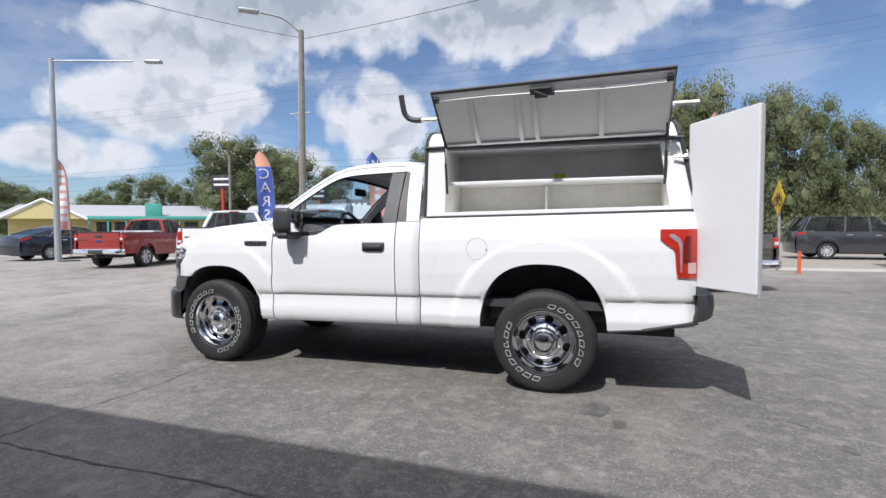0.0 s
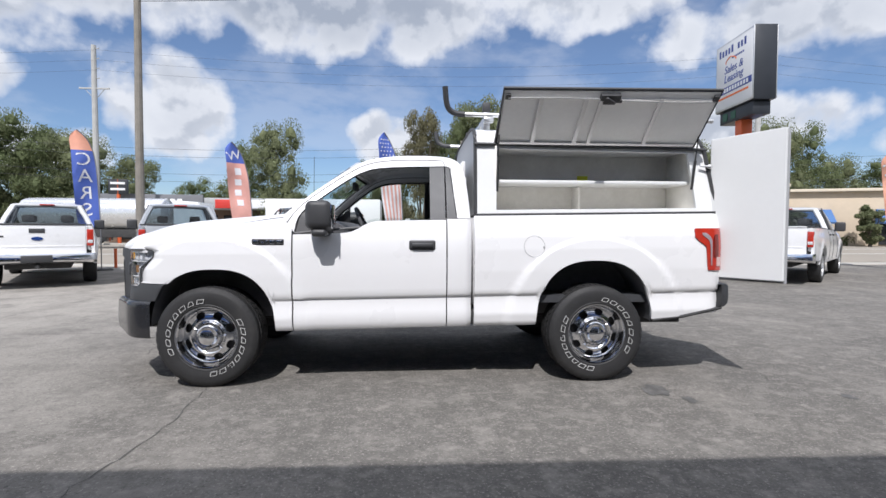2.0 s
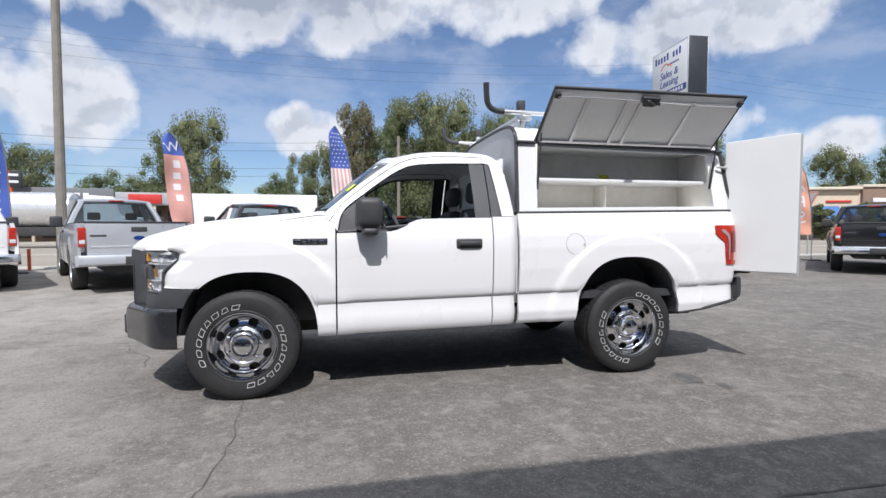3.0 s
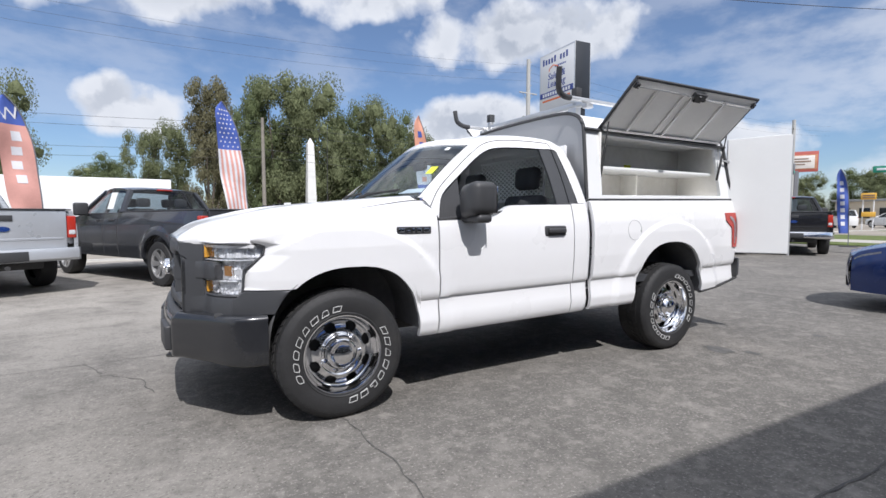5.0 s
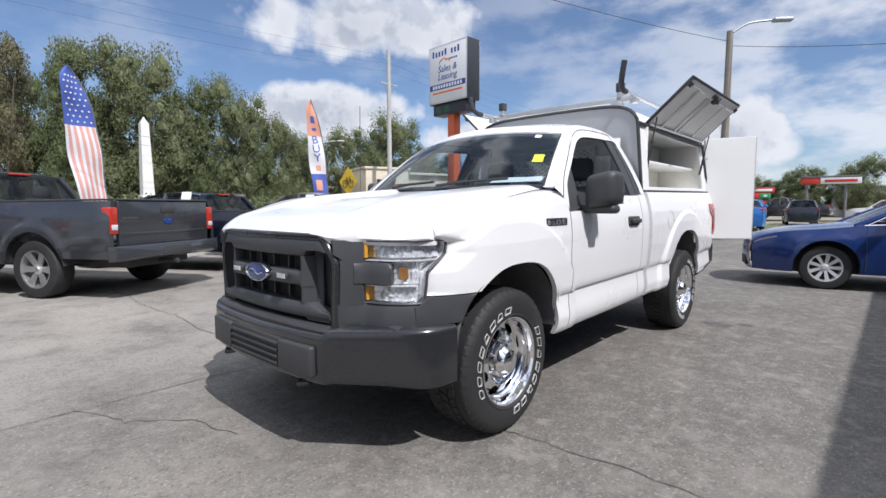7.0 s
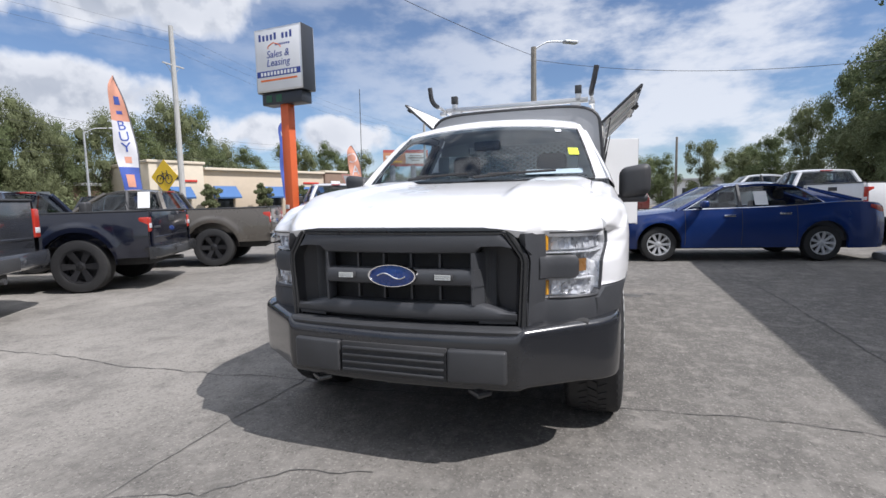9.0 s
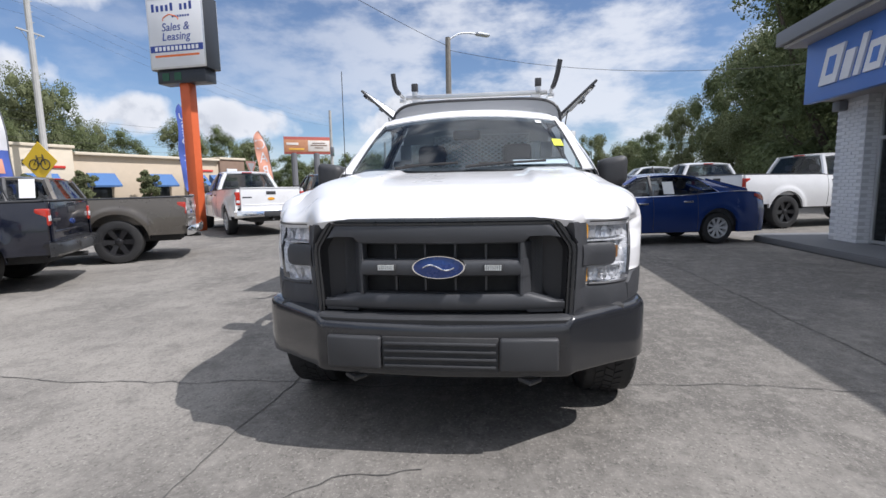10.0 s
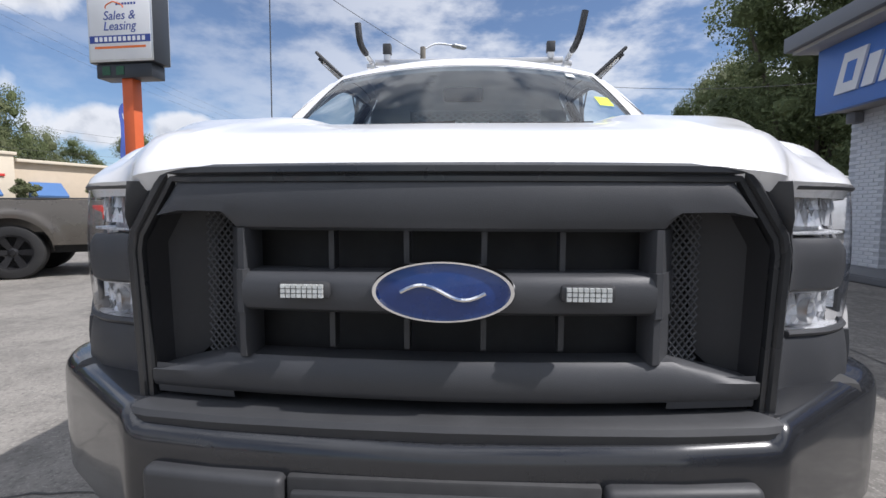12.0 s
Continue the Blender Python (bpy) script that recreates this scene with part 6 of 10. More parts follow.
def car_wheel(parent, x, y, r, s, rim_mat, spokes=6, width=0.24):
    bm = bmesh.new()
    lathe(bm, [(0.02, 0.02), (r * 0.62, 0.02), (r * 0.62, 0.05), (0.02, 0.05)], 20)
    w = link("wheel", bm, M["dark"], parent, loc=pose(x, y, r, 0, 0, 0 if s < 0 else 180))
    h = width / 2
    bm = bmesh.new()
    lathe(bm, [(r * 0.62, h * 0.8), (r * 0.8, h), (r * 0.95, h * 0.9), (r, h * 0.65), (r, -h * 0.65), (r * 0.95, -h * 0.9), (r * 0.8, -h), (r * 0.66, -h * 0.95), (r * 0.62, -h * 0.8)], 36)
    part("tyre", bm, M["rubber"], w)
    bm = bmesh.new()
    lathe(bm, [(r * 0.64, -h * 0.5), (r * 0.65, -h * 0.92), (r * 0.60, -h * 0.90), (r * 0.57, -h * 0.3), (r * 0.57, 0.02)], 36)
    for k in range(spokes):
        a = 2 * math.pi * k / spokes
        q = []
        tip = r * 0.6 * math.pi / spokes * 0.40
        for back in (0.022, 0.0):
            for rad, hw, yy in ((r * 0.10, tip * 0.62, -h * 0.60), (r * 0.60, tip, -h * 0.86)):
                for sg in (-1, 1):
                    q.append(bm.verts.new((rad * math.cos(a) - sg * hw * math.sin(a), yy + back, rad * math.sin(a) + sg * hw * math.cos(a))))
        for f in ((4, 5, 7, 6), (0, 1, 5, 4), (2, 3, 7, 6), (0, 2, 6, 4), (1, 3, 7, 5)):
            bm.faces.new([q[i] for i in f])
    lathe(bm, [(r * 0.19, -h * 0.4), (r * 0.18, -h * 0.62), (r * 0.11, -h * 0.70), (r * 0.10, -h * 0.78), (0.001, -h * 0.80)], 16)
    bmesh.ops.recalc_face_normals(bm, faces=bm.faces)
    part("rim", bm, rim_mat, w)
    return w


def car_shell(V, col, spec, lower=None):
    """Sides, bonnet, deck, roof, glass and pillars of a car from its measures."""
    hw, r, arch_r = spec["hw"], spec["r"], spec["arch"]
    xa, xb, wb = spec["nose"], spec["tail"], spec["wb"]
    tops, rocker = spec["tops"], spec["rocker"]
    wz = r + 0.02

    def ytaper(x):
        y = 0.0
        if x < xa + 0.7:
            y += spec.get("front_taper", 0.22) * ((xa + 0.7 - x) / 0.7) ** 2
        if x > xb - 0.5:
            y += spec.get("rear_taper", 0.10) * ((x - xb + 0.5) / 0.5) ** 2
        return y

    def width(x, z):
        t = (z - rocker) / (tops_at(x) - rocker)
        y = hw * (0.955 + 0.045 * math.sin(math.pi * min(1, max(0, t * 0.9 + 0.08)))) - 0.02 * max(0, t - 0.75) / 0.25
        for cx in (0, wb):
            d = math.hypot(x - cx, z - wz)
            k = min(1, max(0, (arch_r + 0.13 - d) / 0.05))
            y += spec.get("flare", 0.02) * k
        return y - ytaper(x)

    def tops_at(x):
        return smooth_interp(x, tops)

    def bottom(x):
        base = rocker
        if x < -arch_r or x > wb + arch_r:
            base = spec.get("end_bottom", rocker + 0.06)
        z = base
        for cx in (0, wb):
            d = abs(x - cx) / arch_r
            if d < 1:
                z = max(z, wz + arch_r * 0.98 * math.sqrt(1 - d * d) if d < 1 else z)
        return z
    for s in (-1, 1):
        cols = even_columns(xa, xb, (-arch_r, arch_r, wb - arch_r, wb + arch_r), 0.06)
        bm = bmesh.new()
        rows = []
        for x in cols:
            zb, zt = bottom(x), tops_at(x)
            rows.append([(x, s * width(x, zb + (zt - zb) * k / 10), zb + (zt - zb) * k / 10) for k in range(11)])
        grid(bm, rows)
        rim(bm, (0, -s * 0.06, 0))
        bmesh.ops.recalc_face_normals(bm, faces=bm.faces)
        part("body_side", bm, col, V)
        for cx in (0, wb):
            bm = bmesh.new()
            xs = [cx - arch_r * math.cos(math.pi * k / 12) * 0.995 for k in range(13)]
            zz = lambda x: wz + arch_r * 0.97 * math.sqrt(max(0, 1 - ((x - cx) / arch_r) ** 2))
            grid(bm, [[(x, s * (hw - 0.05), zz(x)), (x, s * (hw - 0.40), zz(x))] for x in xs])
            bm.faces.new([bm.verts.new((x, s * (hw - 0.40), zz(x))) for x in xs])
            part("wheel_liner", bm, M["dark"], V)
            car_wheel(V, cx, s * (hw - 0.14), r, s, spec["rim"], spec.get("spokes", 6), spec.get("tyre_w", 0.24))
        # door joints and handles
        for xj in spec["joints"]:
            bm = bmesh.new()
            tube(bm, [(xj, s * (width(xj, z) + 0.001), z) for z in frange(rocker + 0.05, tops_at(xj) - 0.01, 0.12)], 0.005, 4)
            part("door_joint", bm, M["dark"], V)
        for xh in spec["handles"]:
            bm = bmesh.new()
            zh = tops_at(xh) - 0.13
            add_box(bm, (xh - 0.10, s * width(xh, zh) - 0.025, zh - 0.02), (xh + 0.10, s * width(xh, zh) + 0.025, zh + 0.02), 0.012)
            part("door_handle", bm, spec.get("handle_mat", col), V)
    # bonnet and deck
    def deck(name, x0, x1, crown, drop=0.0):
        bm = bmesh.new()
        rows = []
        for x in frange(x0, x1, 0.10):
            w = width(x, tops_at(x)) - 0.004
            rows.append([(x - (0.10 * (1 - v * v) if x == x0 and x0 == xa else 0), w * v, tops_at(x) + crown * (1 - abs(v) ** 2.5) - drop) for v in [k / 6 - 1 for k in range(13)]])
        grid(bm, rows)
        rim(bm, (0, 0, -0.04))
        bmesh.ops.recalc_face_normals(bm, faces=bm.faces)
        part(name, bm, col, V)
    g = spec["glass"]          # cowl x, header x, roof rear x, rear foot x, roof z
    deck("bonnet", xa, g[0] + 0.10, 0.05)
    # nose
    bm = bmesh.new()
    rows = []
    for v in [k / 8 - 1 for k in range(17)]:
        zt = tops_at(xa) + 0.05 * (1 - abs(v) ** 2.5)
        w = width(xa, tops_at(xa))
        rows.append([(xa - 0.10 * (1 - v * v) - 0.04 * math.sin(math.pi * k / 8), w * v * (1 + 0.0 * k), bottom(xa) + (zt - bottom(xa)) * k / 8) for k in range(9)])
    grid(bm, rows)
    bmesh.ops.recalc_face_normals(bm, faces=bm.faces)
    part("nose", bm, col, V)
    zr = g[4]
    wbelt = [width(g[0], tops_at(g[0])), width(g[3], tops_at(g[3]))]
    wr = spec["roof_hw"]
    # roof
    bm = bmesh.new()
    rows = []
    n = 10
    for k in range(n + 1):
        t = k / n
        x = g[1] + (g[2] - g[1]) * t
        z = zr - 0.05 * (2 * t - 1) ** 2 * (1 if t < 0.5 else spec.get("roof_fall", 1.0))
        rows.append([(x, wr * v * (1 - 0.03 * (2 * t - 1) ** 2), z + 0.035 * (1 - abs(v) ** 3) - 0.02) for v in [j / 8 - 1 for j in range(17)]])
    grid(bm, rows)
    rim(bm, (0, 0, -0.05))
    bmesh.ops.recalc_face_normals(bm, faces=bm.faces)
    part("roof", bm, col, V)
    zf, zk = rows[0][0][2], rows[-1][0][2]
    belt = lambda x: tops_at(x)

    def quad_glass(name, a, b, c, d, mat, bow=(0, 0, 0)):
        bm = bmesh.new()
        a, b, c, d = map(Vector, (a, b, c, d))
        rows = []
        for i in range(7):
            t = i / 6
            p, q = a + (d - a) * t, b + (c - b) * t
            rows.append([p + (q - p) * (j / 8) + Vector(bow) * math.sin(math.pi * j / 8) for j in range(9)])
        grid(bm, rows)
        facing_out(bm, ((g[1] + g[2]) / 2, 0, 0.8))
        o = part(name, bm, mat, V)
        o.visible_shadow = False
        return o
    tint = spec.get("tint", M["glass_tint"])
    quad_glass("windscreen", (g[0], -wbelt[0] + 0.06, belt(g[0]) + 0.0), (g[0], wbelt[0] - 0.06, belt(g[0])), (g[1], wr - 0.03, zf), (g[1], -wr + 0.03, zf), M["glass"], (-0.10, 0, 0.01))
    quad_glass("rear_window", (g[3], -wbelt[1] + 0.08, belt(g[3]) + 0.03), (g[3], wbelt[1] - 0.08, belt(g[3]) + 0.03), (g[2], wr - 0.05, zk), (g[2], -wr + 0.05, zk), tint, (0.03, 0, 0))
    for s in (-1, 1):
        # pillars and side panes
        cuts = spec["cuts"]
        def roof_pt(x):
            t = min(1, max(0, (x - g[1]) / (g[2] - g[1])))
            z = zr - 0.05 * (2 * t - 1) ** 2 * (1 if t < 0.5 else spec.get("roof_fall", 1.0)) - 0.03
            return Vector((g[1] + (g[2] - g[1]) * t, s * (wr * (1 - 0.03 * (2 * t - 1) ** 2) - 0.004), z))
        def belt_pt(x):
            return Vector((x, s * (width(x, belt(x)) - 0.02), belt(x)))
        bars = [(belt_pt(g[0]), roof_pt(g[1]), 0.045), (belt_pt(g[3]), roof_pt(g[2]), 0.06)]
        for xp, xt in cuts[1:-1]:
            bars.append((belt_pt(xp), roof_pt(xt), 0.04))
        for a, b, w in bars:
            bm = bmesh.new()
            tube(bm, [a, (a + b) / 2 + Vector((0, s * 0.012, 0)), b], w, 6)
            for v in bm.verts:
                v.co.y -= s * w * 0.55
            part("pillar", bm, spec.get("pillar_mat", col) if w > 0.041 else M["black_plastic"], V)
        for (x0, t0), (x1, t1) in zip(cuts, cuts[1:]):
            quad_glass("side_window", belt_pt(x0) - Vector((0, s * 0.012, 0)), belt_pt(x1) - Vector((0, s * 0.012, 0)), roof_pt(t1) - Vector((0, s * 0.012, 0)), roof_pt(t0) - Vector((0, s * 0.012, 0)), tint, (0, s * 0.012, 0))
        if cuts[-1][0] < g[3] - 0.15:
            # body-coloured quarter panel behind the last side window
            bm = bmesh.new()
            a, b, c, d = belt_pt(cuts[-1][0]), belt_pt(g[3]), roof_pt(g[2]), roof_pt(cuts[-1][1])
            c = c + Vector((0.03, 0, 0))
            grid(bm, [[(a + (b - a) * u) * (1 - w_) + (d + (c - d) * u) * w_ + Vector((0, s * 0.012 * math.sin(math.pi * w_), 0)) for u in (0, 0.33, 0.66, 1.0)] for w_ in (0, 0.2, 0.4, 0.6, 0.8, 1.0)])
            rim(bm, (0, -s * 0.04, 0))
            bmesh.ops.recalc_face_normals(bm, faces=bm.faces)
            part("quarter_panel", bm, col, V)
        # bright line round the side windows
        if spec.get("trim_mat") is not None:
            bm = bmesh.new()
            tube(bm, [belt_pt(g[0] + 0.12) + Vector((0, s * 0.012, 0.0))] + [roof_pt(x) + Vector((0, s * 0.004, 0.0)) for x in frange(g[1], cuts[-1][1], 0.15)] + [belt_pt(cuts[-1][0]) + Vector((0, s * 0.012, 0.0))], 0.010, 5)
            part("window_trim", bm, spec["trim_mat"], V)
        bm = bmesh.new()
        tube(bm, [belt_pt(x) + Vector((0, s * 0.012, 0.004)) for x in frange(g[0] + 0.1, g[3], 0.2)], 0.012, 5)
        part("belt_trim", bm, spec.get("trim_mat", M["black_plastic"]), V)
        # mirror
        bm = bmesh.new()
        xm = g[0] + 0.42
        mw = spec.get("mirror", (0.07, 0.11, 0.10))
        add_box(bm, (xm - mw[0], -mw[1], -mw[2]), (xm + mw[0], mw[1], mw[2]), 0.04, seg=3)
        add_box(bm, (xm - 0.03, -0.16 if s > 0 else 0.0, -mw[2]), (xm + 0.03, 0.0 if s > 0 else 0.16, -mw[2] + 0.05), 0.015)
        for v in bm.verts:
            v.co.y += s * (width(xm, belt(xm)) + 0.13)
            v.co.z += belt(xm) + 0.10
        part("mirror", bm, spec.get("mirror_mat", M["black_plastic"]), V)
    # cabin: dark tub with seats
    bm = bmesh.new()
    add_box(bm, (g[0] + 0.1, -hw + 0.12, rocker + 0.1), (g[3] - 0.05, hw - 0.12, belt(g[0] + 0.4) - 0.16), 0.04)
    part("cabin_floor", bm, M["interior"], V)
    for xs in spec["seats"]:
        for yy in (-0.38, 0.38):
            bm = bmesh.new()
            add_box(bm, (xs, yy - 0.24, 0.6), (xs + 0.16, yy + 0.24, belt(xs) + 0.10), 0.06)
            add_box(bm, (xs + 0.06, yy - 0.13, belt(xs) + 0.13), (xs + 0.16, yy + 0.13, belt(xs) + 0.31), 0.05)
            part("seat", bm, M["interior"], V)
    # underside
    bm = bmesh.new()
    add_box(bm, (xa + 0.15, -hw + 0.45, rocker - 0.06), (xb - 0.15, hw - 0.45, rocker + 0.20), 0.03)
    add_box(bm, (arch_r + 0.02, -hw + 0.10, rocker - 0.02), (wb - arch_r - 0.02, hw - 0.10, rocker + 0.16), 0.03)
    part("underbody", bm, M["dark"], V)
    # lamps at the nose
    for s in (-1, 1):
        bm = bmesh.new()
        rows = []
        for k in range(7):
            t = k / 6
            x = xa - 0.03 + 0.34 * t
            zt = tops_at(max(x, xa)) - 0.05
            y = width(max(x, xa), zt) * (1 if t > 0 else 0.80) + 0.006
            rows.append([(x, s * y, zt - 0.16 * (1 - 0.5 * t)), (x - 0.005, s * (y + 0.004), zt - 0.08), (x, s * y, zt)])
        grid(bm, rows)
        part("head_lamp", bm, M["clear_lamp"], V)
    return width, tops_at, bottom


def place_heading(contact, h, wb, half_track, side=-1, axle="rear"):
    """The pose of a car whose wheel touches the ground at a place, facing along h."""
    n = Vector((h[0], h[1])).normalized()
    yaw = math.degrees(math.atan2(-n.y, -n.x))
    a = math.radians(yaw)
    lx, ly = (wb if axle == "rear" else 0.0), side * half_track
    return pose(contact[0] - (lx * math.cos(a) - ly * math.sin(a)), contact[1] - (lx * math.sin(a) + ly * math.cos(a)), 0, 0, 0, yaw)


def pickup(m, col, label, wb=3.68, L_front=0.93, L_rear=1.25, hw=1.0, r=0.40, cab_end=2.30, crew=True, wheels=None, spokes=6, lift=0.0, high=1.0, bumper=None, tail="tall", group="parked pickups", notice=False, chrome_bow=False, name="parked_pickup", tool_box=False, roof_drop=0.0):
    V = empty(name, m, label, "pickup truck", group)
    k = high
    belt = 1.27 * k + lift
    tops = [(-L_front, 1.02 * k + lift), (-L_front + 0.25, 1.10 * k + lift), (0.0, 1.18 * k + lift), (0.55, 1.23 * k + lift), (0.9, belt), (cab_end, belt + 0.02), (cab_end + 0.12, belt + 0.03), (wb + L_rear, belt + 0.05)]
    spec = dict(hw=hw, r=r, arch=r + 0.10, nose=-L_front, tail=wb + L_rear, wb=wb, tops=tops, rocker=0.46 * k + lift, rim=wheels or M["steel_wheel"], spokes=spokes,
                joints=[0.72, 1.72, cab_end - 0.02] if crew else [0.72, 1.72], handles=[1.55] + ([cab_end - 0.25] if crew else []), glass=(0.62, 1.22, cab_end - 0.16, cab_end, 1.90 * k + lift - roof_drop), roof_hw=0.70 * hw,
                cuts=[(0.74, 1.24), (1.70, 1.62), (cab_end - 0.12, cab_end - 0.22)], seats=[1.45] + ([cab_end - 0.35] if crew else []), rear_taper=0.03, flare=0.025, tyre_w=0.27, handle_mat=M["black_plastic"], mirror=(0.07, 0.12, 0.13), end_bottom=0.56 * k + lift)
    width, tops_at, bottom = car_shell(V, col, spec)
    x1 = wb + L_rear
    # open bed with floor, walls and tailgate
    w = width(cab_end + 0.5, belt) - 0.02
    bm = bmesh.new()
    add_box(bm, (cab_end + 0.05, -w + 0.06, 0.74 * k + lift), (x1 - 0.06, w - 0.06, 0.80 * k + lift), 0.01)
    part("bed_floor", bm, M["dark"], V)
    for s in (-1, 1):
        bm = bmesh.new()
        add_box(bm, (cab_end + 0.03, min(s * (w + 0.0), s * (w - 0.09)), 0.78 * k + lift), (x1 - 0.07, max(s * (w + 0.0), s * (w - 0.09)), belt + 0.012), 0.012)
        part("bed_wall", bm, col, V)
        bm = bmesh.new()
        add_box(bm, (cab_end + 0.04, min(s * w, s * (w - 0.10)), 0.008), (x1 - 0.08, max(s * w, s * (w - 0.10)), 0.032), 0.008)
        for v in bm.verts:
            v.co.z += tops_at(v.co.x)
        part("bed_rail", bm, M["black_plastic"], V)
    bm = bmesh.new()
    add_box(bm, (cab_end + 0.005, -w, 0.5 * k + lift), (cab_end + 0.035, w, belt + 0.0), 0.01)
    add_box(bm, (cab_end - 0.03, -w + 0.02, belt - 0.2), (cab_end + 0.01, w - 0.02, belt + 0.06), 0.01)
    part("cab_back", bm, col, V)
    wt = width(x1, belt) - 0.10
    bm = bmesh.new()
    add_box(bm, (x1 - 0.06, -wt, 0.72 * k + lift), (x1 + 0.012, wt, tops_at(x1) + 0.01), 0.02, seg=3)
    tg = part("tailgate", bm, col, V)
    bm = bmesh.new()
    add_box(bm, (x1 - 0.05, -wt, tops_at(x1) + 0.008), (x1 + 0.03, wt, tops_at(x1) + 0.035), 0.012)
    part("tailgate_cap", bm, M["black_plastic"] if not chrome_bow else col, tg)
    bm = bmesh.new()
    add_box(bm, (x1 + 0.008, -0.13, tops_at(x1) - 0.16), (x1 + 0.024, 0.13, tops_at(x1) - 0.07), 0.012)
    part("tailgate_handle", bm, M["black_plastic"], tg)
    bm = bmesh.new()
    lathe(bm, [(0.115, 0), (0.11, -0.012), (0.001, -0.016)], 24)
    bmesh.ops.transform(bm, matrix=pose(x1 + 0.012, 0, tops_at(x1) - 0.28, 0, 0, 90) @ Matrix.Diagonal((0.85, 1, 0.36, 1)), verts=bm.verts)
    part("emblem", bm, M["amber"] if chrome_bow else M["emblem_blue"], tg)
    bm = bmesh.new()
    add_box(bm, (x1 + 0.010, -wt + 0.05, tops_at(x1) - 0.25), (x1 + 0.017, -wt + 0.30, tops_at(x1) - 0.215), 0.003)
    part("badge_bar", bm, M["black_plastic"], tg)
    bm = bmesh.new()
    add_box(bm, (x1 + 0.002, -wt + 0.06, 0.86 * k + lift), (x1 + 0.020, wt - 0.06, 0.90 * k + lift), 0.008)
    part("tailgate_crease", bm, col, tg)
    # tail lamps
    for s in (-1, 1):
        wl0 = width(x1, belt - 0.1)
        bm = bmesh.new()
        zt, zb = tops_at(x1) - 0.08, tops_at(x1) - (0.44 if tail == "tall" else 0.30)
        add_box(bm, (x1 - 0.13, min(s * (wl0 - 0.115), s * (wl0 + 0.008)), zb), (x1 + 0.014, max(s * (wl0 - 0.115), s * (wl0 + 0.008)), zt), 0.02, seg=3)
        tl = part("tail_lamp", bm, M["red_lens"], V)
        bm = bmesh.new()
        add_box(bm, (x1 + 0.006, min(s * (wl0 - 0.10), s * (wl0 - 0.01)), zb + 0.06), (x1 + 0.019, max(s * (wl0 - 0.10), s * (wl0 - 0.01)), zb + 0.13), 0.005)
        part("reverse_lamp", bm, M["lamp_white"], tl)
    bm = bmesh.new()
    add_box(bm, (cab_end - 0.17, -0.15, 1.835 * k + lift - roof_drop), (cab_end - 0.10, 0.15, 1.868 * k + lift - roof_drop), 0.012)
    part("high_brake_lamp", bm, M["red_lens"], V)
    # rear bumper with a number-plate recess
    bm = bmesh.new()
    rows = []
    sec = [(-0.05, 0.52), (0.10, 0.53), (0.15, 0.57), (0.155, 0.68), (0.13, 0.73), (-0.05, 0.73)]
    for y, d in ((-hw, 0.0), (-hw + 0.05, 0.08), (-0.75, 0.14), (-0.3, 0.16), (0.3, 0.16), (0.75, 0.14), (hw - 0.05, 0.08), (hw, 0.0)):
        rows.append([(x1 + (px if px < 0 else px / 0.155 * (d + 0.01)), y, pz * k + lift) for px, pz in sec])
    grid(bm, rows)
    bmesh.ops.holes_fill(bm, edges=[e for e in bm.edges if len(e.link_faces) == 1])
    bmesh.ops.recalc_face_normals(bm, faces=bm.faces)
    rb = part("rear_bumper", bm, bumper or M["chrome"], V)
    bm = bmesh.new()
    add_box(bm, (x1 + 0.14, -0.26, 0.55 * k + lift), (x1 + 0.172, 0.26, 0.70 * k + lift), 0.015)
    part("plate_recess", bm, M["black_plastic"], rb)
    bm = bmesh.new()
    tube(bm, [(x1 - 0.2, 0, 0.46 * k + lift), (x1 + 0.16, 0, 0.46 * k + lift)], 0.035, 8)
    part("tow_bar", bm, M["dark"], rb)
    # front bumper and grille
    bm = bmesh.new()
    rows = []
    for v in [q / 8 - 1 for q in range(17)]:
        x = -L_front - 0.12 * (1 - v * v) - 0.05 + 0.28 * max(0, abs(v) - 0.8) / 0.2
        rows.append([(x + 0.08, hw * v * 0.97, 0.42 * k + lift), (x, hw * v * 0.97, 0.46 * k + lift), (x, hw * v * 0.97, 0.64 * k + lift), (x + 0.08, hw * v * 0.97, 0.68 * k + lift)])
    grid(bm, rows)
    bmesh.ops.recalc_face_normals(bm, faces=bm.faces)
    part("front_bumper", bm, bumper or M["chrome"], V)
    if notice:
        for s in (-1, 1):
            bm = bmesh.new()
            x = cab_end - 0.35
            a, b = belt + 0.10, belt + 0.42
            q = [(x - 0.11, s * (width(x, belt) + 0.0), a), (x + 0.11, s * (width(x, belt) + 0.0), a), (x + 0.09, s * (width(x, belt) - 0.11), b), (x - 0.13, s * (width(x, belt) - 0.11), b)]
            vs = [bm.verts.new(p) for p in q]
            bm.faces.new(vs)
            rim(bm, (0, -s * 0.006, 0))
            part("window_notice", bm, M["paper"], V, "white paper notice in the side window")
    if tool_box:
        bm = bmesh.new()
        add_box(bm, (cab_end + 0.1, -w + 0.02, belt - 0.25), (cab_end + 0.6, w - 0.02, belt + 0.12), 0.03)
        part("tool_box", bm, M["alu"], V, "bright aluminium tool box")
    return V


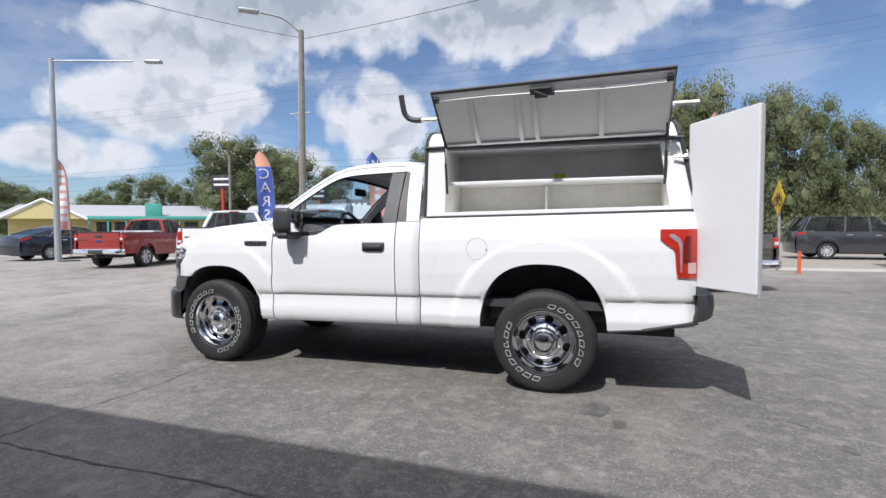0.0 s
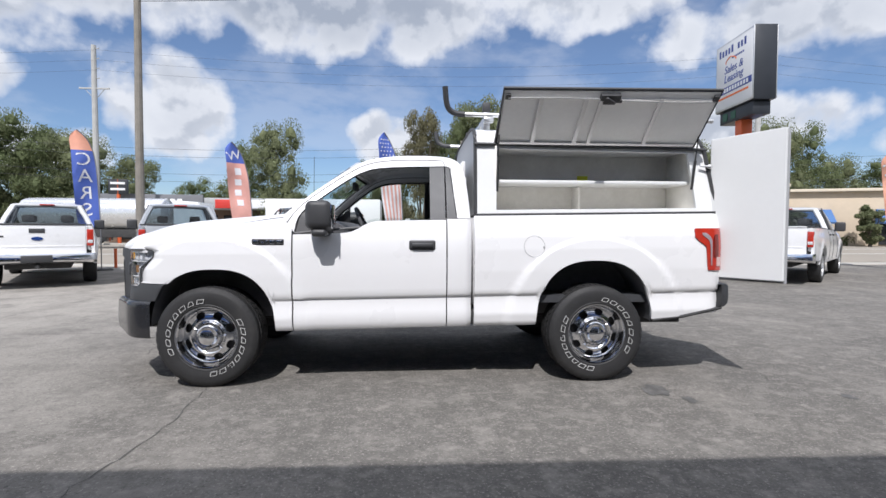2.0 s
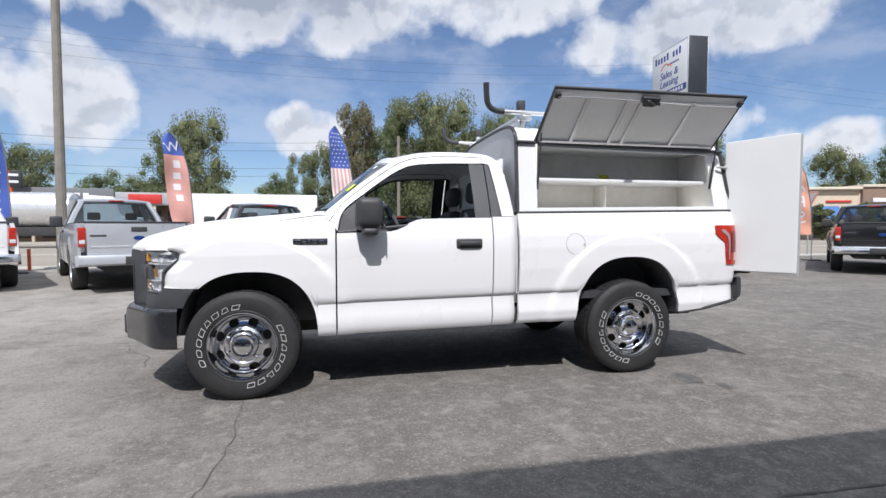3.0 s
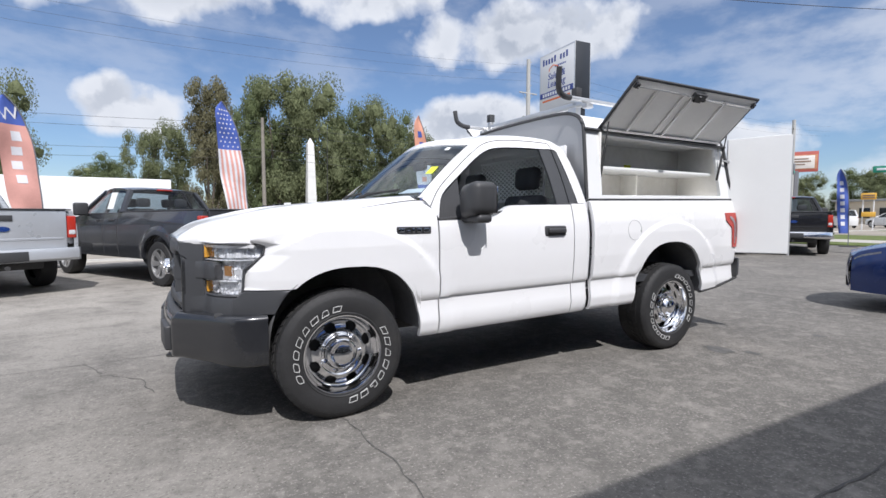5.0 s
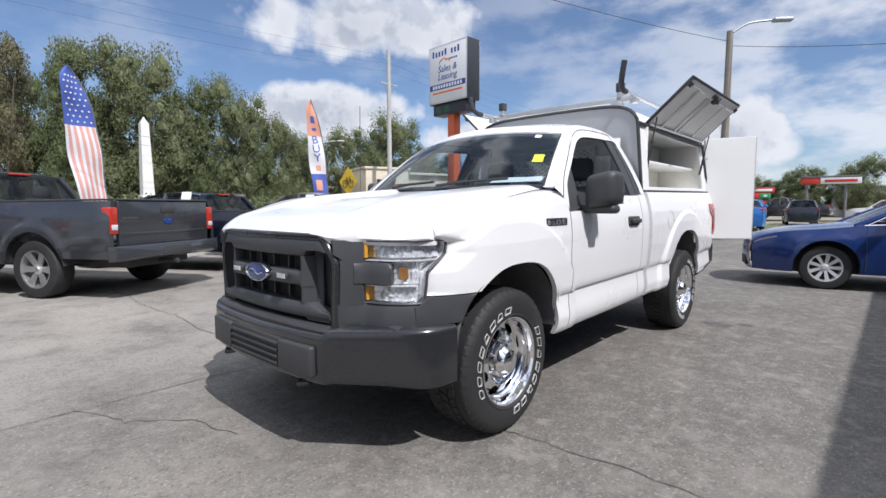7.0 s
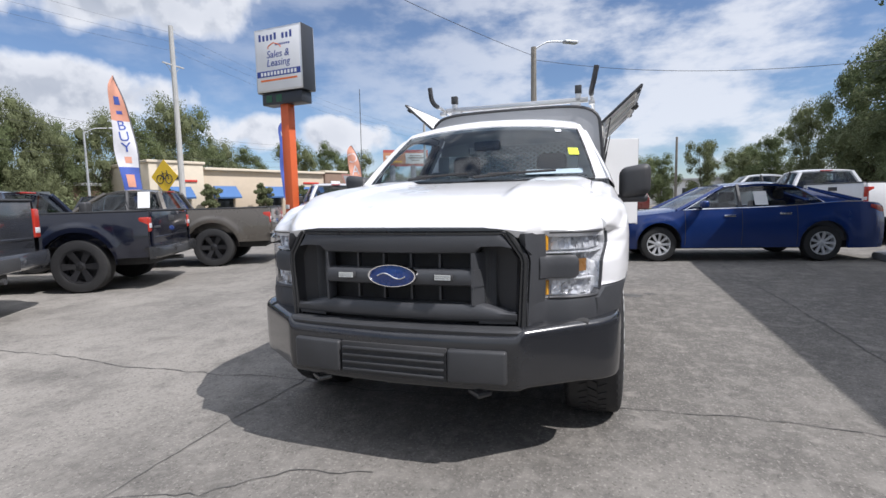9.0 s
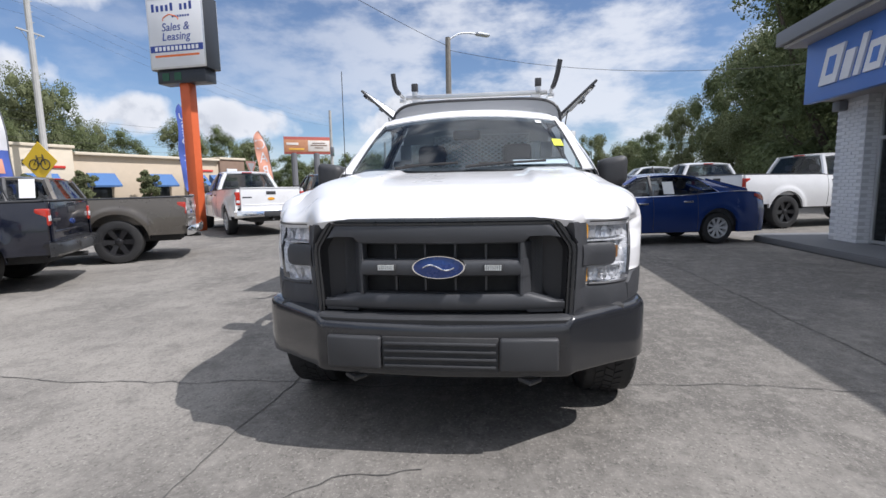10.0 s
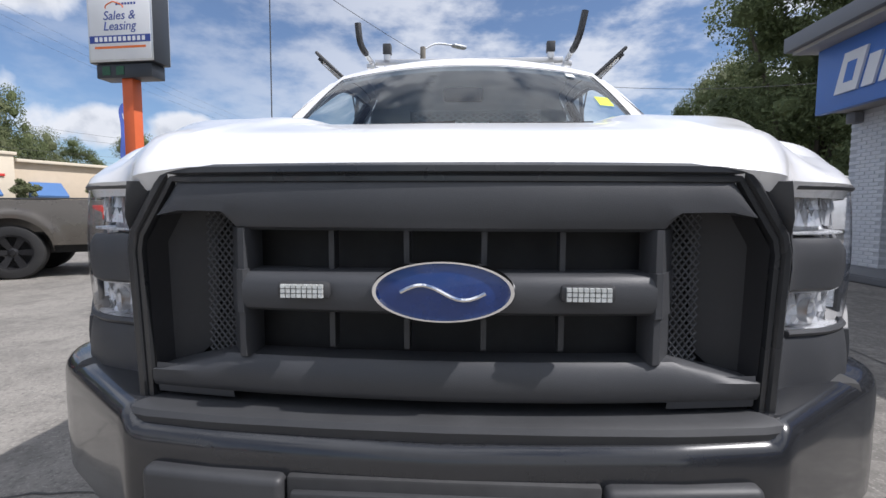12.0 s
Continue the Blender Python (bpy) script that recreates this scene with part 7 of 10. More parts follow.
def saloon(m, col, label, wb=2.70, nose=0.92, tail=1.02, hw=0.90, high=1.48, name="parked_car", category="car", suv=False, group="", notice=False, r=0.325):
    V = empty(name, m, label, category, group)
    if suv:
        tops = [(-nose, 0.80), (-nose + 0.3, 0.95), (0.3, 1.05), (0.7, 1.08), (wb, 1.12), (wb + tail - 0.05, 1.12), (wb + tail, 1.08)]
        g = (0.50, 1.20, wb + tail - 0.42, wb + tail - 0.10, high)
        cuts = [(0.65, 1.25), (1.45, 1.45), (2.30, 2.20), (wb + tail - 0.22, wb + tail - 0.5)]
    else:
        tops = [(-nose, 0.70), (-nose + 0.08, 0.765), (-nose + 0.4, 0.85), (0.0, 0.905), (0.42, 0.95), (0.8, 0.965), (1.8, 0.985), (2.5, 1.02), (wb + 0.35, 1.06), (wb + tail - 0.12, 1.03), (wb + tail, 0.95)]
        g = (0.32, 1.18, wb - 0.16, wb + 0.60, high)
        cuts = [(0.52, 1.12), (1.42, 1.42), (wb + 0.02, wb - 0.40)]
    spec = dict(hw=hw, r=r, arch=r + 0.07, nose=-nose, tail=wb + tail, wb=wb, tops=tops, rocker=0.26, rim=M["steel_wheel"], spokes=9, joints=[0.45, 1.43, 2.35], handles=[1.22, 2.15], glass=g, roof_hw=hw * 0.70, cuts=cuts, seats=[1.30, 2.15],
                front_taper=0.24, rear_taper=0.14, flare=0.012, tyre_w=0.205, mirror=(0.06, 0.10, 0.065), mirror_mat=col, trim_mat=M["chrome"], handle_mat=M["chrome"], end_bottom=0.24, roof_fall=2.6 if not suv else 0.8, tint=M["glass_tint"], pillar_mat=col)
    width, tops_at, bottom = car_shell(V, col, spec)
    x1 = wb + tail
    # boot deck and tail
    bm = bmesh.new()
    rows = []
    for x in frange(g[3] - 0.08, x1, 0.08):
        w = width(x, tops_at(x)) - 0.004
        rows.append([(x + (0.06 * (1 - v * v) if x > x1 - 0.01 else 0), w * v, tops_at(x) + 0.035 * (1 - abs(v) ** 2.5)) for v in [q / 6 - 1 for q in range(13)]])
    last = rows[-1]
    for t in (0.1, 0.25, 0.45, 0.6, 0.8, 1.0):
        rows.append([(p[0] + 0.05 * math.sin(math.pi * t), p[1], p[2] + (bottom(x1) - p[2]) * t) for p in last])
    grid(bm, rows)
    bmesh.ops.recalc_face_normals(bm, faces=bm.faces)
    part("tail", bm, col, V)
    for s in (-1, 1):
        zt = tops_at(x1) - 0.03
        bm = bmesh.new()
        rows = []
        for q in range(7):
            x = x1 - 0.30 + 0.30 * q / 6
            y = width(x, zt) + 0.010
            zz = tops_at(x) - 0.04
            rows.append([(x, s * y, zz - 0.05 - 0.09 * q / 6), (x, s * (y + 0.004), zz - 0.03), (x, s * y, zz)])
        rows.append([(x1 + 0.045, s * (width(x1, zt) - 0.28), zz - 0.14), (x1 + 0.05, s * (width(x1, zt) - 0.28), zz - 0.07), (x1 + 0.045, s * (width(x1, zt) - 0.28), zz)])
        grid(bm, rows)
        bmesh.ops.recalc_face_normals(bm, faces=bm.faces)
        part("tail_lamp", bm, M["red_lens"], V)
        if notice:
            bm = bmesh.new()
            q = [(1.66, s * (width(1.7, 0.98) - 0.012), 1.03), (1.88, s * (width(1.7, 0.98) - 0.012), 1.03), (1.87, s * (width(1.7, 0.98) - 0.105), 1.28), (1.65, s * (width(1.7, 0.98) - 0.105), 1.28)]
            bm.faces.new([bm.verts.new(p) for p in q])
            rim(bm, (0, -s * 0.006, 0))
            part("window_notice", bm, M["paper"], V, "white paper notice in the side window")
    bm = bmesh.new()
    add_box(bm, (x1 + 0.03, -0.28, tops_at(x1) - 0.26), (x1 + 0.062, 0.28, tops_at(x1) - 0.12), 0.01)
    part("plate", bm, M["paper"], V)
    bm = bmesh.new()
    rows = []
    for v in [k / 8 - 1 for k in range(17)]:
        x = -nose - 0.10 * (1 - (0.72 * v) ** 2) - 0.034
        rows.append([(x + 0.03, 0.44 * v, 0.27), (x + 0.002, 0.44 * v, 0.29), (x - 0.004, 0.44 * v, 0.40), (x + 0.002, 0.44 * v, 0.52), (x + 0.03, 0.44 * v, 0.54)])
    grid(bm, rows)
    bmesh.ops.recalc_face_normals(bm, faces=bm.faces)
    part("grille", bm, M["dark"], V)
    return V


H = (-0.47, 0.88)
pickup(place_heading((-10.9, 11.18), (-0.52, 0.86), 3.68, 0.86), paint("white", (0.78, 0.785, 0.79)), "white crew-cab pickup with chrome bumper and tinted windows", crew=True, tail="tall")
pickup(place_heading((-7.76, 11.21), H, 3.68, 0.86), paint("silver", (0.50, 0.52, 0.55), 0.3, 0.35), "silver pickup with a grey bumper", crew=False, cab_end=2.3, bumper=paint("silver", (0.5, 0.52, 0.55)), tail="tall")
pickup(place_heading((-4.31, 10.85), H, 3.68, 0.86), paint("slate", (0.052, 0.055, 0.063), 0.18, 0.3), "slate grey pickup with chrome wheels and window notice", roof_drop=0.09, crew=True, wheels=M["alu"], bumper=paint("slate", (0.052, 0.055, 0.063)), tail="tall", notice=True)
pickup(place_heading((-1.28, 11.1), H, 3.55, 0.82), paint("navy", (0.006, 0.008, 0.018), 0.16), "dark navy pickup with black wheels and tyres", wb=3.55, roof_drop=0.13, L_rear=0.94, hw=0.94, high=0.875, cab_end=2.60, r=0.39, wheels=M["black_wheel"], bumper=M["gloss_black"], tail="short", notice=True)
pickup(place_heading((1.55, 11.34), H, 3.24, 0.82), paint("bronze", (0.115, 0.103, 0.088), 0.28, 0.4), "bronze grey pickup with black wheels and chrome bumper", roof_drop=0.08, wb=3.24, L_rear=1.10, hw=0.94, high=0.875, cab_end=2.35, r=0.39, wheels=M["black_wheel"], bumper=M["chrome"], tail="short", notice=True)
pickup(place_heading((7.0, 12.35), (0.75, 0.66), 3.64, 0.86), paint("white", (0.78, 0.785, 0.79)), "white crew-cab pickup with chrome bumper and gold emblem", wb=3.64, cab_end=2.45, chrome_bow=True, tail="tall")
pickup(place_heading((11.25, 11.05), (0.77, 0.64), 3.68, 0.86), paint("black", (0.012, 0.012, 0.014), 0.22), "black crew-cab pickup with chrome bumper", cab_end=2.5)
pickup(place_heading((13.9, 8.20), (0.89, 0.45), 3.68, 0.86, side=1), paint("black", (0.012, 0.012, 0.014), 0.22), "black crew-cab pickup with chrome bumper beside a flag", cab_end=2.5)
pickup(place_heading((-14.98, 13.15), (-0.22, 0.97), 3.2, 0.78, side=1), paint("red", (0.26, 0.022, 0.014), 0.3), "red older pickup with chrome bumper and tool box", wb=3.2, hw=0.90, high=0.90, L_rear=1.05, cab_end=2.1, crew=False, r=0.36, tool_box=True, tail="short")
pickup(place_heading((7.3, -2.95), (0.32, -0.95), 4.05, 0.92, side=1), paint("white", (0.78, 0.785, 0.79)), "lifted white crew-cab pickup with black off-road wheels", wb=4.05, hw=1.03, high=1.0, lift=0.10, r=0.44, cab_end=2.75, wheels=M["black_wheel"], tail="tall")
pickup(pose(15.3, -0.2, 0, 0, 0, -92), paint("white", (0.78, 0.785, 0.79)), "white crew-cab pickup parked behind the blue car", wb=3.68, cab_end=2.5, lift=0.05)
pickup(pose(12.6, -2.15, 0, 0, 0, 184), paint("white", (0.78, 0.785, 0.79)), "white pickup seen from behind", wb=3.68, cab_end=2.3)
blue = paint("blue", (0.010, 0.034, 0.155), 0.22, 0.2)
saloon(place_heading((3.57, 2.86), (-0.17, 0.985), 2.80, 0.77, axle="front"), blue, "metallic blue saloon car with silver wheels and window notice", notice=True, wb=2.80, tail=1.03, high=1.45)
saloon(place_heading((-22.3, 15.0), (0.05, 1.0), 2.70, 0.77, side=1), paint("midnight", (0.008, 0.013, 0.030), 0.25), "dark blue saloon car at the lot's far edge")


# ---- the dealer's building ----
M["brick_white"] = material("white_painted_brick", (0.72, 0.73, 0.75), 0.6, var=0.06, scale=6, fine=60, bump=0.25, bump_scale=90)
M["mortar"] = material("painted_joint", (0.55, 0.56, 0.58), 0.8, var=0.08, scale=10)
M["fascia_blue"] = material("blue_sign_panel", (0.075, 0.19, 0.55), 0.45, var=0.04, scale=2, fine=30)
M["sign_white"] = material("white_sign_face", (0.76, 0.77, 0.79), 0.5, var=0.03, scale=2)
M["grey_trim"] = material("grey_metal_trim", (0.16, 0.165, 0.18), 0.5, var=0.08, scale=3)
M["soffit"] = material("soffit", (0.42, 0.40, 0.37), 0.8, var=0.06, scale=4)
M["slab"] = material("painted_slab", (0.15, 0.155, 0.165), 0.75, var=0.12, scale=2, fine=40, bump=0.15)


def text_mesh(body, size, depth=0.01, shear=0.0):
    cu = bpy.data.curves.new("letters", "FONT")
    cu.body, cu.size, cu.extrude, cu.shear, cu.align_x, cu.align_y = body, size, depth, shear, "CENTER", "CENTER"
    cu.resolution_u = 3
    ob = bpy.data.objects.new("letters", cu)
    scene.collection.objects.link(ob)
    dg = bpy.context.evaluated_depsgraph_get()
    me = bpy.data.meshes.new_from_object(ob.evaluated_get(dg))
    bpy.data.objects.remove(ob)
    bpy.data.curves.remove(cu)
    return me


def letters(body, size, mat, parent, m, depth=0.008, shear=0.0, name="lettering"):
    me = text_mesh(body, size, depth, shear)
    me.materials.clear()
    me.materials.append(mat)
    ob = new(name, me)
    ob.parent = parent
    ob.matrix_basis = m
    return ob


def building():
    xr = 3.62
    W = empty("dealer_building", pose(3.6, -1.5, 0, 0, 0, -1.6) @ pose(-3.6, 1.46, 0), "white brick sales office with blue fascia and glass front", "building", kind="structure")
    bm = bmesh.new()
    add_box(bm, (-14, -11, 0.12), (xr - 0.1, -2.45, 2.75), 0.0)
    part("core_wall", bm, M["slab"], W)
    bm = bmesh.new()
    add_box(bm, (-14.2, -11.2, 3.80), (xr + 0.32, -0.75, 4.05), 0.01)
    part("roof", bm, M["grey_trim"], W)
    bm = bmesh.new()
    add_box(bm, (-14.1, -11, 3.74), (xr + 0.22, -0.85, 3.796), 0.0)
    part("soffit", bm, M["soffit"], W)
    bm = bmesh.new()
    add_box(bm, (-13.8, -1.28, 2.66), (xr + 0.03, -1.16, 3.735), 0.01)
    f = part("fascia", bm, M["fascia_blue"], W, "blue sign fascia")
    bm = bmesh.new()
    add_box(bm, (-13.8, -2.44, 2.70), (xr + 0.0, -1.285, 3.735), 0.0)
    part("bulkhead", bm, M["soffit"], W)
    # big pale slanted strokes stand for the trade name
    x = 3.17
    for k in range(12):
        w = (0.46, 0.22, 0.13, 0.36, 0.38)[k % 5]
        h = (0.60, 0.44, 0.60, 0.44, 0.44)[k % 5]
        x -= 0.0 if k == 0 else 0.10 + (0.46, 0.22, 0.13, 0.36, 0.38)[(k - 1) % 5]
        bm = bmesh.new()
        sl = 0.20
        pts = [(x, 2.90), (x - w, 2.90), (x - w - sl * h / 0.62, 2.90 + h), (x - sl * h / 0.62, 2.90 + h)]
        prism(bm, pts, -1.16, -1.122, "y")
        part("sign_stroke", bm, M["sign_white"], f)
        if w > 0.25:
            bm = bmesh.new()
            cx, cz = x - w / 2 - sl / 2 * h / 0.62, 2.90 + h / 2
            q = [(cx + (px - cx) * 0.42, cz + (pz - cz) * 0.5) for px, pz in pts]
            prism(bm, q, -1.122, -1.119, "y")
            part("sign_stroke", bm, M["fascia_blue"], f)
    # shop front: mullions and glass
    bm = bmesh.new()
    add_box(bm, (-13.8, -1.985, 0.14), (2.83, -1.975, 2.68), 0.0)
    g = part("shop_glass", bm, M["glass_tint"], W)
    for x in [2.80, 2.42, 1.55, 0.1, -1.1, -2.3, -3.5, -5.0, -6.5, -8.0, -9.5, -11.0]:
        bm = bmesh.new()
        add_box(bm, (x - 0.03, -2.03, 0.12), (x + 0.03, -1.94, 2.70), 0.006)
        part("mullion", bm, M["alu"], W)
    for z in (0.16, 1.95, 2.66):
        bm = bmesh.new()
        add_box(bm, (-13.8, -2.025, z - 0.03), (2.83, -1.945, z + 0.03), 0.006)
        part("transom", bm, M["alu"], W)
    # brick pier: mortar core, then single bricks
    bm = bmesh.new()
    add_box(bm, (2.855, -2.60, 0.12), (xr - 0.005, -1.755, 2.70), 0.0)
    pier = part("brick_pier", bm, M["mortar"], W, "white painted brick pier")
    mesh_len = bpy.data.meshes.new("brick")
    bb = bmesh.new()
    add_box(bb, (-0.097, -0.012, -0.0255), (0.097, 0.006, 0.0255), 0.004, seg=1)
    bb.to_mesh(mesh_len)
    bb.free()
    mesh_len.materials.append(M["brick_white"])
    half = bpy.data.meshes.new("brick_half")
    bb = bmesh.new()
    add_box(bb, (-0.046, -0.012, -0.0255), (0.046, 0.006, 0.0255), 0.004, seg=1)
    bb.to_mesh(half)
    bb.free()
    half.materials.append(M["brick_white"])
    rb = random.Random(3)
    rows = int((2.68 - 0.13) / 0.0625)
    for r in range(rows):
        z = 0.155 + r * 0.0625
        # front face towards the lot
        n = 5
        for k in range(n):
            x = 2.855 + 0.097 + k * 0.2045 - (0.1 if r % 2 else 0)
            if x - 0.09 < 2.84 or x + 0.09 > xr + 0.02:
                continue
            b = new("brick", mesh_len)
            b.parent = pier
            b.matrix_basis = pose(x, -1.757 + rb.uniform(-0.002, 0.003), z, 0, 0, 180)
        if r % 2:
            b = new("brick", half)
            b.parent = pier
            b.matrix_basis = pose(xr - 0.05, -1.757, z, 0, 0, 180)
        # face beside the glass
        for k in range(2):
            y = -1.76 - 0.10 - k * 0.2045 + (0.1 if r % 2 else 0)
            if y + 0.09 > -1.74:
                continue
            b = new("brick", mesh_len)
            b.parent = pier
            b.matrix_basis = pose(2.857, y, z, 0, 0, 90)
        # far end face
    bm = bmesh.new()
    add_box(bm, (xr - 0.28, -1.75, 2.50), (xr - 0.06, -1.60, 2.68), 0.02)
    part("flood_lamp", bm, M["grey_trim"], W)
    # raised slab in front
    bm = bmesh.new()
    prism(bm, [(-15, -12), (4.9, -12), (4.9, -1.2), (4.45, -0.85), (-15, -0.85)], 0.0, 0.12, "z")
    bmesh.ops.bevel(bm, geom=list(bm.edges), offset=0.02, segments=2, affect="EDGES")
    link("entrance_slab", bm, M["slab"], None, "dark grey painted concrete slab before the office", True, "slab", kind="structure")


building()

# ---- roadside sign on an orange post ----
M["orange"] = material("orange_paint", (0.62, 0.12, 0.035), 0.5, var=0.08, scale=3, fine=40)
M["sign_blue"] = material("sign_blue", (0.03, 0.06, 0.28), 0.5, var=0.04, scale=5)
M["sign_dark"] = material("sign_dark_frame", (0.03, 0.034, 0.042), 0.4, var=0.1, scale=4)
M["sign_orange"] = material("sign_orange", (0.70, 0.16, 0.03), 0.5, var=0.04, scale=5)
M["led_green"] = material("display_green", (0.02, 0.10, 0.05), 0.4, var=0.3, scale=20)


def dealer_sign():
    S = empty("roadside_sign", pose(8.55, 14.35, 0, 0, 0, -5), "tall white lightbox sign with dark sides on an orange post", "sign")
    bm = bmesh.new()
    add_box(bm, (-0.17, -0.17, 0.0), (0.17, 0.17, 4.75), 0.02)
    part("post", bm, M["orange"], S, "orange painted square post")
    bm = bmesh.new()
    add_box(bm, (-0.26, -0.02, 1.05), (-0.17, 0.10, 1.20), 0.01)
    part("meter_box", bm, M["alu_grey"], S)
    bm = bmesh.new()
    add_box(bm, (-0.32, -1.0, 5.08), (0.32, 1.0, 7.22), 0.02)
    cab = part("cabinet", bm, M["sign_dark"], S)
    bm = bmesh.new()
    add_box(bm, (-0.26, -0.86, 4.68), (0.26, 0.86, 5.07), 0.02)
    dis = part("display_box", bm, M["sign_dark"], S)
    for s in (-1, 1):
        bm = bmesh.new()
        add_box(bm, (s * 0.335 - 0.015, -0.985, 5.10), (s * 0.335 + 0.015, 0.985, 7.20), 0.01)
        part("frame", bm, M["alu"], cab)
        bm = bmesh.new()
        add_box(bm, (s * 0.352 - 0.006, -0.93, 5.16), (s * 0.352 + 0.006, 0.93, 7.14), 0.003)
        face = part("sign_face", bm, M["sign_white"], cab)
        face_x = s * 0.361
        turn = -90 if s < 0 else 90
        # bars for the trade name, then the words that name the trade
        def bar(y0, y1, z0, z1, mat):
            bm = bmesh.new()
            add_box(bm, (face_x - 0.003, y0, z0), (face_x + 0.003, y1, z1), 0.0)
            part("bar", bm, mat, cab)
        for k in range(9):
            if k != 5:
                y = (0.74 - 0.165 * k) * (1 if s < 0 else -1)
                bar(y - 0.045, y + 0.045, 6.80, 6.98 if k % 4 else 7.03, M["sign_blue"])
        bm = bmesh.new()
        tube(bm, [(face_x, 0.40 - 0.05 * k + 0.10 * math.sin(k * 0.6), 6.70 - 0.035 * abs(5 - k)) for k in range(11)], 0.018, 6)
        part("flourish", bm, M["sign_orange"], cab)
        for k in range(7):
            y = 0.05 - 0.09 * k
            bar(y - 0.03, y + 0.03, 6.60, 6.66, M["sign_blue"])
        letters("Sales &", 0.34, M["sign_blue"], cab, pose(face_x, 0.0, 6.32, 90, 0, turn), 0.006, 0.18)
        letters("Leasing", 0.34, M["sign_blue"], cab, pose(face_x, 0.0, 6.04, 90, 0, turn), 0.006, 0.18)
        bar(-0.93, 0.93, 5.60, 5.80, M["sign_blue"])
        for k in range(11):
            y = 0.72 - 0.144 * k
            bm = bmesh.new()
            add_box(bm, (face_x - 0.008, y - 0.045, 5.64), (face_x + 0.008, y + 0.045, 5.76), 0.0)
            part("bar", bm, M["sign_white"], cab)
        bar(-0.78, 0.78, 5.45, 5.51, M["sign_orange"])
        for k, y in enumerate((0.55, 0.12)):
            bm = bmesh.new()
            add_box(bm, (s * 0.265 - 0.006, y - 0.12, 4.76), (s * 0.265 + 0.006, y + 0.12, 5.0), 0.0)
            part("display_digit", bm, M["led_green"], dis)


dealer_sign()

# ---- feather flags ----
FL = {n: material("flag_" + n, c, 0.8, var=0.12, scale=3, fine=60) for n, c in (("blue", (0.07, 0.12, 0.42)), ("orange", (0.70, 0.34, 0.24)), ("white", (0.70, 0.70, 0.73)), ("red", (0.62, 0.06, 0.05)), ("pale_red", (0.66, 0.34, 0.29)))}
FLAG_R = ([(0, 0.0), (0.5, -0.03), (0.80, -0.10), (0.93, -0.38), (1, -0.82)], [(0, 0.0), (0.35, -0.12), (0.63, -0.33), (0.85, -0.68), (1, -1.02)])
FLAG_L = ([(0, -0.80), (0.12, -0.95), (0.5, -1.0), (0.80, -1.02), (0.90, -1.08), (0.96, -1.02), (1, -0.86)], [(0, -0.86), (0.42, -1.18), (0.8, -1.34), (0.92, -1.34), (1, -1.06)])


